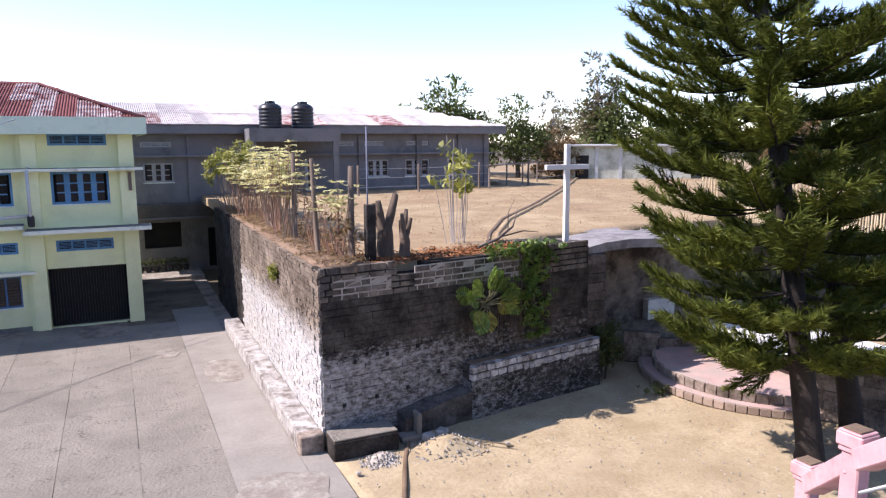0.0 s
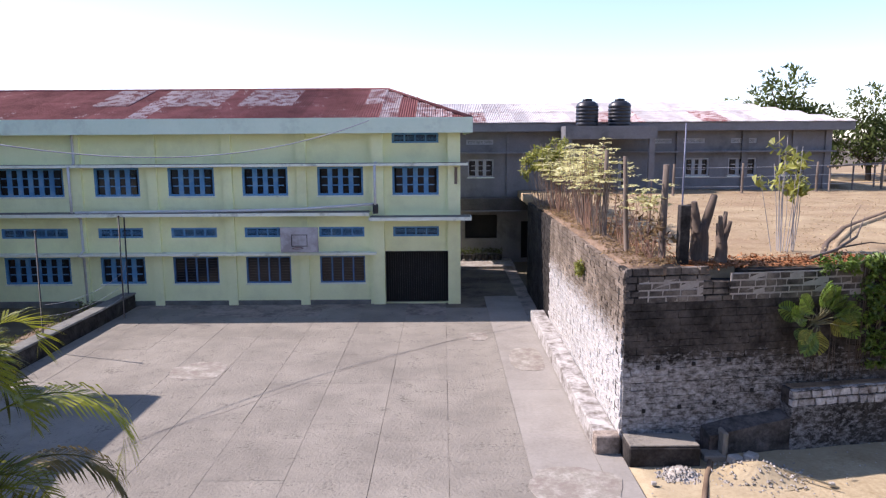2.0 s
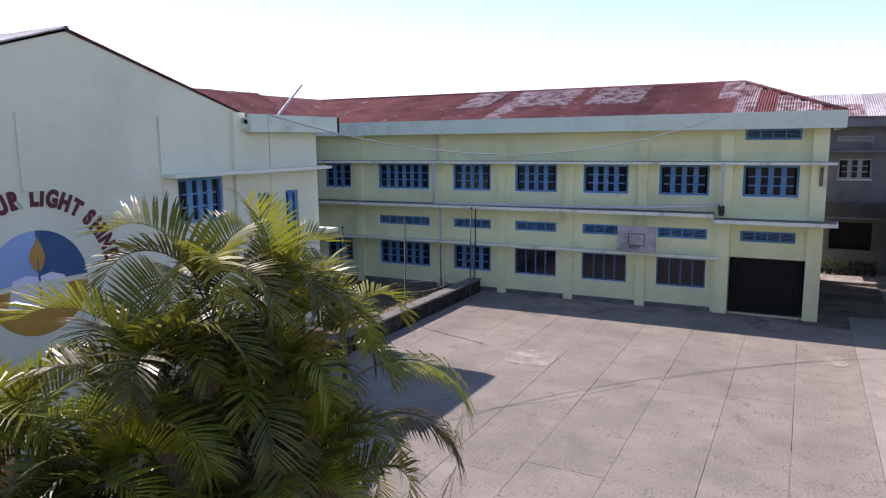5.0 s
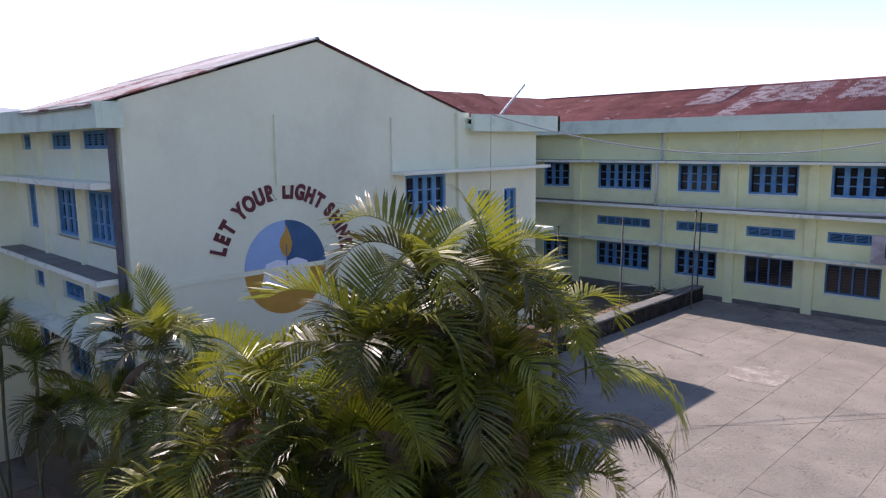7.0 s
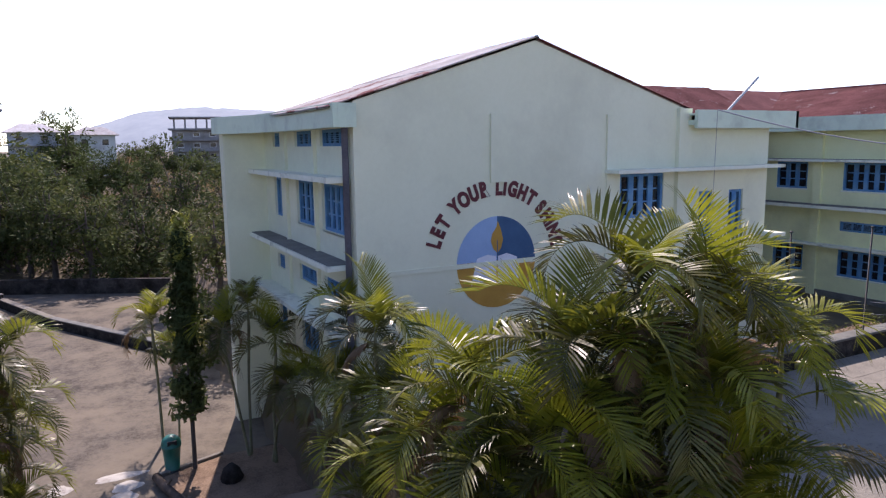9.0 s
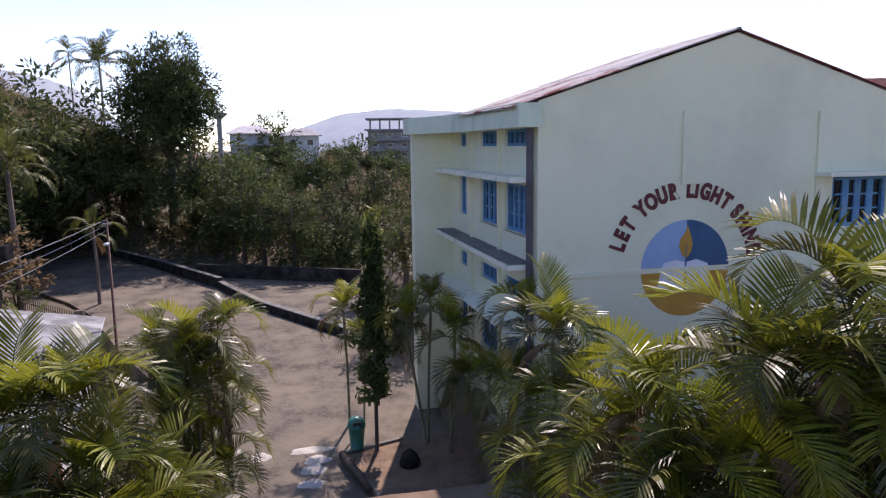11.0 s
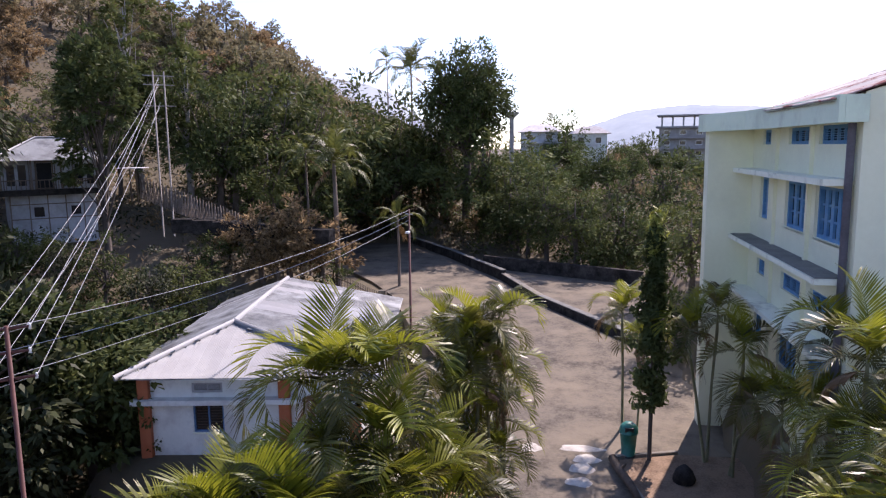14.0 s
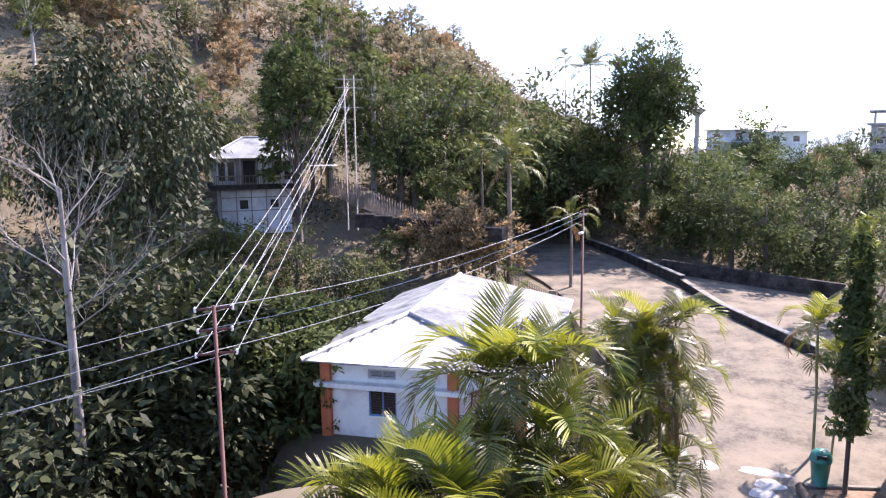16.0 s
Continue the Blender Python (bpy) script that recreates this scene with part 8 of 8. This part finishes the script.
tarp = thing("sheet_canopy", "pale flat metal sheet canopy on the path", "canopy", tuple(polar(123.6, 50, 5.9)), 20)
part("sheet", bx(-0.9, 0.9, -0.8, 0.8, 0.0, 0.05, 0.01), "pale_roof", tarp)
for x in (-0.8, 0.8):
    part("leg", tube(BM(), [(x, 0, 0), (x, 0, -2.4)], 0.05, 5), "wood_grey", tarp)
bfence = thing("path_fence", "grey bamboo fence following the hillside path", "fence", kind="structure")
sl = [mesh_of(tube(BM(), [(0, 0, -0.4), (0, 0, 1.0 + 0.1 * i)], 0.035, 5), "slat", "wood_grey") for i in range(3)]
for i in range(85):
    k = i / 84
    az, d = 123.2 - 8.0 * k, 51 - 5.0 * k
    z = 7 + d * math.tan(radians(-2.2 - 3.6 * k))
    p = polar(az, d, z - 0.8)
    share("slat", sl[i % 3], bfence, pose(p.x, p.y, p.z, (i * 13 % 9) - 4, 0, 0))
path_w = thing("path_wall", "weathered concrete edge of the hillside path", "wall", kind="structure")
for i in range(8):
    k0, k1 = i / 8, (i + 1) / 8
    a, b = polar(121 - 12 * k0, 48 - 4 * k0), polar(121 - 12 * k1, 48 - 4 * k1)
    z = 7 + 46 * math.tan(radians(-5.0 - 0.9 * k0)) - 0.3
    o = part("wall_run", bx(0, (b - a).length + 0.03, -0.5, 0.5, -0.9, 0.0, 0.03), "stone_dark", path_w)
    o.matrix_basis = pose(a.x, a.y, z, 0, 0, math.degrees(math.atan2((b - a).y, (b - a).x)))
pick = thing("picket_gate", "weathered grey picket fence beside the drive", "fence", kind="structure")
sp = mesh_of(bx(-0.04, 0.04, -0.02, 0.02, -0.2, 1.25, 0.008), "picket", "wood_grey")
for i in range(26):
    a, b = polar(105.2, 40, -2.5), polar(108.6, 46, -2.4)
    p = a.lerp(b, i / 25)
    share("picket", sp, pick, pose(p.x, p.y, p.z, 0, 0, 25))
for z in (0.3, 0.95):
    a, b = polar(105.2, 40, -2.5 + z), polar(108.6, 46, -2.4 + z)
    part("rail", tube(BM(), [a, b], 0.03, 5), "wood_grey", pick)
part("gate_pier", bx(-0.2, 0.2, -0.2, 0.2, -0.2, 1.4, 0.02), "road", pick).matrix_basis = pose(*polar(105.0, 39.8, -2.5))
for i, (x, dz) in enumerate(((113.1, 0), (112.2, 0))):
    q = polar(x, 92, 7 + 92 * math.tan(radians(4.9)))
    t = thing("water_tank", "dark ribbed water tank on the wooded hill", "tank", tuple(q), group="hill tanks")
    part("shell", lathe(BM(), [(0.6, 0), (0.66, 0.3), (0.62, 0.5), (0.66, 0.8), (0.62, 1.0), (0.64, 1.3), (0.3, 1.55)], 16), "black_plastic", t)
    part("stand", bx(-0.9, 0.9, -0.9, 0.9, -3.5, 0.0), "far_wall", t)


# far houses
def far_house(az0, az1, d, base_el, top_el, floors, label, mat, flat=True, seed=1, deck=False):
    a, b = polar(az0, d), polar(az1, d)
    w = (b - a).length
    z0, z1 = 7 + d * math.tan(radians(base_el)), 7 + d * math.tan(radians(top_el))
    tn = math.degrees(math.atan2((b - a).y, (b - a).x))
    h = thing("house", label, "house", (a.x, a.y, z0), tn)
    H_ = z1 - z0
    fh = H_ / floors
    cols = max(2, int(w / 2.6))
    hl = []
    for f in range(floors):
        for c in range(cols):
            x = w * (c + 0.5) / cols
            hl.append((x - 0.55, x + 0.55, f * fh + fh * 0.32, f * fh + fh * 0.75))
    part("wall", wall_with_holes(BM(), 0, w, -4, H_, hl, lambda u, dd, z: (u, dd, z), 0.25), mat, h)
    part("body", bx(0.02, w - 0.02, 0.4, 7, -4, H_ - 0.02), mat, h)
    pm = mesh_of(bx(0, 1.1, 0.14, 0.16, 0, fh * 0.43), "pane", "pane")
    fm = mesh_of(ring(1.1, fh * 0.43, 0.08, 0.05, 0.13), "window", "white_paint")
    for x0, x1, za, zb in hl:
        wv = share("window", fm, h, pose(x0, 0, za))
        share("pane", pm, wv, Matrix())
    for f in range(1, floors + (1 if deck else 0)):
        part("slab", bx(-0.5, w + 0.5, -0.9, 0, f * fh - 0.12, f * fh + 0.06), mat, h)
    if flat:
        part("roof", bx(-0.6, w + 0.6, -0.7, 7.4, H_, H_ + 0.22, 0.03), mat, h)
    else:
        bm = BM()
        v = [bm.verts.new(p) for p in ((-0.7, -0.8, H_), (w + .7, -0.8, H_), (w + .7, 7.6, H_), (-.7, 7.6, H_), (w * .25, 3.4, H_ + 1.3), (w * .75, 3.4, H_ + 1.3))]
        for q in ((0, 1, 5, 4), (1, 2, 5), (2, 3, 4, 5), (3, 0, 4), (3, 2, 1, 0)):
            bm.faces.new([v[i] for i in q])
        part("roof", bm, "pale_roof", h)
    return h


far_house(93.6, 90.6, 118, -0.6, 1.15, 2, "pale two-storey house among the far trees", "house_wall", False)
far_house(89.5, 86.8, 125, -0.2, 0.95, 1, "low white house with grey roof among far trees", "shed_wall", False)
fh_ = far_house(82.9, 79.4, 132, -1.1, 1.3, 3, "unfinished grey three-storey concrete house", "far_wall", True, deck=True)
for i in range(5):
    part("column", bx(0.3 + i * 1.8, 0.6 + i * 1.8, 0.2, 0.5, 5.6, 7.6), "far_wall", fh_)
part("upper_roof", bx(-0.4, 8.2, -0.6, 6.5, 7.5, 7.75, 0.03), "far_wall", fh_)
wt = thing("water_tower", "grey concrete tower head above the trees", "tower", tuple(polar(94.3, 100, 5)))
part("shaft", bx(-0.3, 0.3, -0.3, 0.3, -6, 6.0), "far_wall", wt)
part("head", lathe(BM(), [(0.35, 5.9), (0.8, 6.3), (1.1, 6.5), (1.1, 6.75), (0.95, 6.75), (0.9, 6.6)], 14), "far_wall", wt)

# hills on the horizon, their mist put into the colour
def far_ridge(az0, az1, d, prof, seed, label):
    bm = BM()
    n = 90
    lo, hi, back = [], [], []
    for i in range(n + 1):
        k = i / n
        az = az0 + (az1 - az0) * k
        e = float(np.interp(az, [p[0] for p in prof], [p[1] for p in prof])) + 0.08 * noise.noise((az * 1.5, seed, 0)) + 0.04 * noise.noise((az * 9, seed, 0))
        hi.append(bm.verts.new(polar(az, d, 7 + d * math.tan(radians(e)))))
        lo.append(bm.verts.new(polar(az, d * 0.8, -15)))
        back.append(bm.verts.new(polar(az, d * 1.3, -15)))
    for i in range(n):
        bm.faces.new((lo[i], lo[i + 1], hi[i + 1], hi[i]))
        bm.faces.new((hi[i], hi[i + 1], back[i + 1], back[i]))
    bmesh.ops.recalc_face_normals(bm, faces=bm.faces[:])
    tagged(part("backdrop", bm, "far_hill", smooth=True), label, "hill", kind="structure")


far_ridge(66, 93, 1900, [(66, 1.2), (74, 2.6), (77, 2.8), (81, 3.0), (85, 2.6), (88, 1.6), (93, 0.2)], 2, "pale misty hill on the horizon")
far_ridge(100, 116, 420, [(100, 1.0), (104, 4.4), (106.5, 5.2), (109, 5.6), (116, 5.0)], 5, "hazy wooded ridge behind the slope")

# ---- yard details ----
line_w = thing("washing_line", "white sagging cable from the gable block to the eave", "cable")
wire((-15.0, 17.3, 7.9), (-3.0, 29.1, 7.85), 1.35, 0.02, parent=line_w, n=18)
part("drop_line", tube(BM(), [(-15.0, 17.3, 7.9), (-15.05, 17.3, 3.9)], 0.01, 4), "wire", line_w)
part("stay_pole", tube(BM(), [(-22.85, 27.05, 8.35), (-22.15, 28.1, 9.82)], 0.06, 7), "pvc", line_w)
for x, y, z0, z1 in ((-13.55, 23.0, 0.6, 4.2), (-13.5, 29.4, 0.2, 4.0), (-12.9, 27.6, 0.0, 4.2), (-14.6, 20.4, -0.1, 4.1)):
    p = thing("slim_pole", "thin rusty metal pole beside the yard parapet", "pole", (x, y, z0 - 0.1))
    part("tube", tube(BM(), [(0, 0, 0), (0.05, 0.02, z1 - z0)], 0.028, 6), "iron_dark", p)
    part("cap", lathe(BM(), [(0.05, z1 - z0), (0.06, z1 - z0 + 0.03), (0.03, z1 - z0 + 0.06)], 8, (0.05, 0.02)), "iron_dark", p)
net = thing("wire_fence", "sagging thin wire fence at the yard's corner", "fence")
for k in range(3):
    wire((-13.5, 29.4, 1.1 + 0.45 * k), (-12.9, 27.4, 0.9 + 0.45 * k), 0.15, 0.008, parent=net)
    wire((-12.9, 27.6, 0.9 + 0.45 * k), (-13.5, 23.2, 0.8 + 0.4 * k), 0.25, 0.008, parent=net)
hedge_rng = np.random.default_rng(5)
cs = [(-13.9 - hedge_rng.random() * 1.4, 13 + hedge_rng.random() * 16, 0.1 + hedge_rng.random() * 0.35) for _ in range(120)]
vs, fs = leaf_cloud(cs, 16, (0.3, 0.3, 0.2), 0.07, hedge_rng)
tagged(new("border_plants", raw_mesh("border_plants", vs, fs.tolist(), "leaf_mid")), "low weeds growing behind the yard parapet", "weeds", kind="stuff")
sheet("border_bed", -15.6, -13.75, 12.5, 29.9, 0.05, 0.5, "soil", "narrow dark soil bed behind the parapet", "bed", rough=0.06)
ptr = thing("post_frame", "faded pink concrete posts half hidden by palms", "railing")
for az, d in ((41.3, 13.2), (37.8, 13.2)):
    p = polar(az, d)
    part("post", bx(p.x - 0.12, p.x + 0.12, p.y - 0.12, p.y + 0.12, 0, 1.7, 0.015), "pink_paint", ptr)
a_, b_ = polar(41.3, 13.2), polar(37.8, 13.2)
part("rail", tube(BM(), [(a_.x, a_.y, 1.1), (b_.x, b_.y, 1.1)], 0.05, 6), "pink_paint", ptr)
for x, y, sx in [(4.2 + 0.38 * i, 40.3, 0) for i in range(7)]:
    pl = thing("potted_plant", "small potted plant by the passage wall", "plant", (x - 3.2, y, 0.12))
    part("pot", lathe(BM(), [(0.12, 0), (0.18, 0.3), (0.19, 0.32), (0.15, 0.32)], 12), "iron_dark", pl)
    vs, fs = leaf_cloud([(0, 0, 0.5), (0.1, 0, 0.6), (-0.1, 0.05, 0.55)], 20, (0.18, 0.18, 0.2), 0.08, hedge_rng)
    o = new("leaves", raw_mesh("leaves", vs, fs.tolist(), "leaf_dark"))
    o.parent = pl

# yard panels
jx = [-13.25, -11.9, -10.15, -8.4, -6.75, -5.1, -3.35, -1.55, 0.1, 1.85, 3.38]
ry = random.Random(17)
for i in range(len(jx) - 1):
    y = -5.0 - ry.random()
    while y < 38.1:
        l_ = ry.choice((1.5, 1.75, 2.9, 2.9, 3.1)) if i < 9 else 3.05
        x0, x1, y0, y1 = jx[i] + 0.002 + ry.choice((0, 0.002, 0.007)), jx[i + 1] - 0.002, y + 0.002 + ry.choice((0, 0, 0.005)), min(y + l_, 38.1) - 0.002
        y += l_
        if (y1 > 30.2 and x1 < 1.0) or y1 - y0 < 0.3:
            continue
        w_, d_ = round(x1 - x0, 3), round(y1 - y0, 2)
        # passage panels take the darker road colour, the building's shade put in
        mat_ = "road" if y0 > 29.0 else "concrete_strip" if i == 9 else "concrete"
        me = kept(("panel", w_, d_, mat_), lambda: mesh_of(bx(0, w_, 0, d_, -0.03, 0.0, 0.004), "panel", mat_))
        share("panel", me, yard, pose(x0, y0, 0.003 * ry.uniform(-1, 1)))
for j in range(9):
    me = kept(("edge_panel", j), lambda: mesh_of(bx(0, 0.6, 0, 3.0, -0.03, -0.004, 0.006), "panel", "concrete_strip"))
    share("panel", me, yard, pose(3.39, 0.5 + j * 3.02, 0))
# the washing line's cast shadow drawn as a thin dark tube
part("crack", tube(BM(), [(-8.6, 14.9, 0.0), (-7.39, 15.94, 0.0), (-5.76, 17.54, 0.0), (-3.14, 20.86, 0.0), (0.29, 24.11, 0.0), (2.4, 26.2, 0.0)], 0.006, 4), "joint", yard, "thin crack across the panels")
def blotch(cx, cy, rx, ry, seed):
    """A flat, ragged patch of cement skimmed over the panels."""
    pts = []
    for i in range(26):
        a = math.tau * i / 26
        k = 1 + 0.22 * noise.noise((math.cos(a) * 1.5, math.sin(a) * 1.5, seed)) + 0.12 * noise.noise((math.cos(a) * 4, math.sin(a) * 4, seed))
        pts.append((cx + rx * k * math.copysign(abs(math.cos(a)) ** 0.7, math.cos(a)), cy + ry * k * math.copysign(abs(math.sin(a)) ** 0.7, math.sin(a))))
    part("repair", poly_prism(BM(), pts, -0.01, 0.010), "patch_cement", yard, "pale cement repair")
for i, q in enumerate(((-7.55, 20.9, 0.86, 0.78), (2.7, 21.9, 0.55, 1.2), (2.7, 13.4, 0.95, 0.8), (1.2, 24.6, 0.4, 0.5))):
    blotch(*q, i)
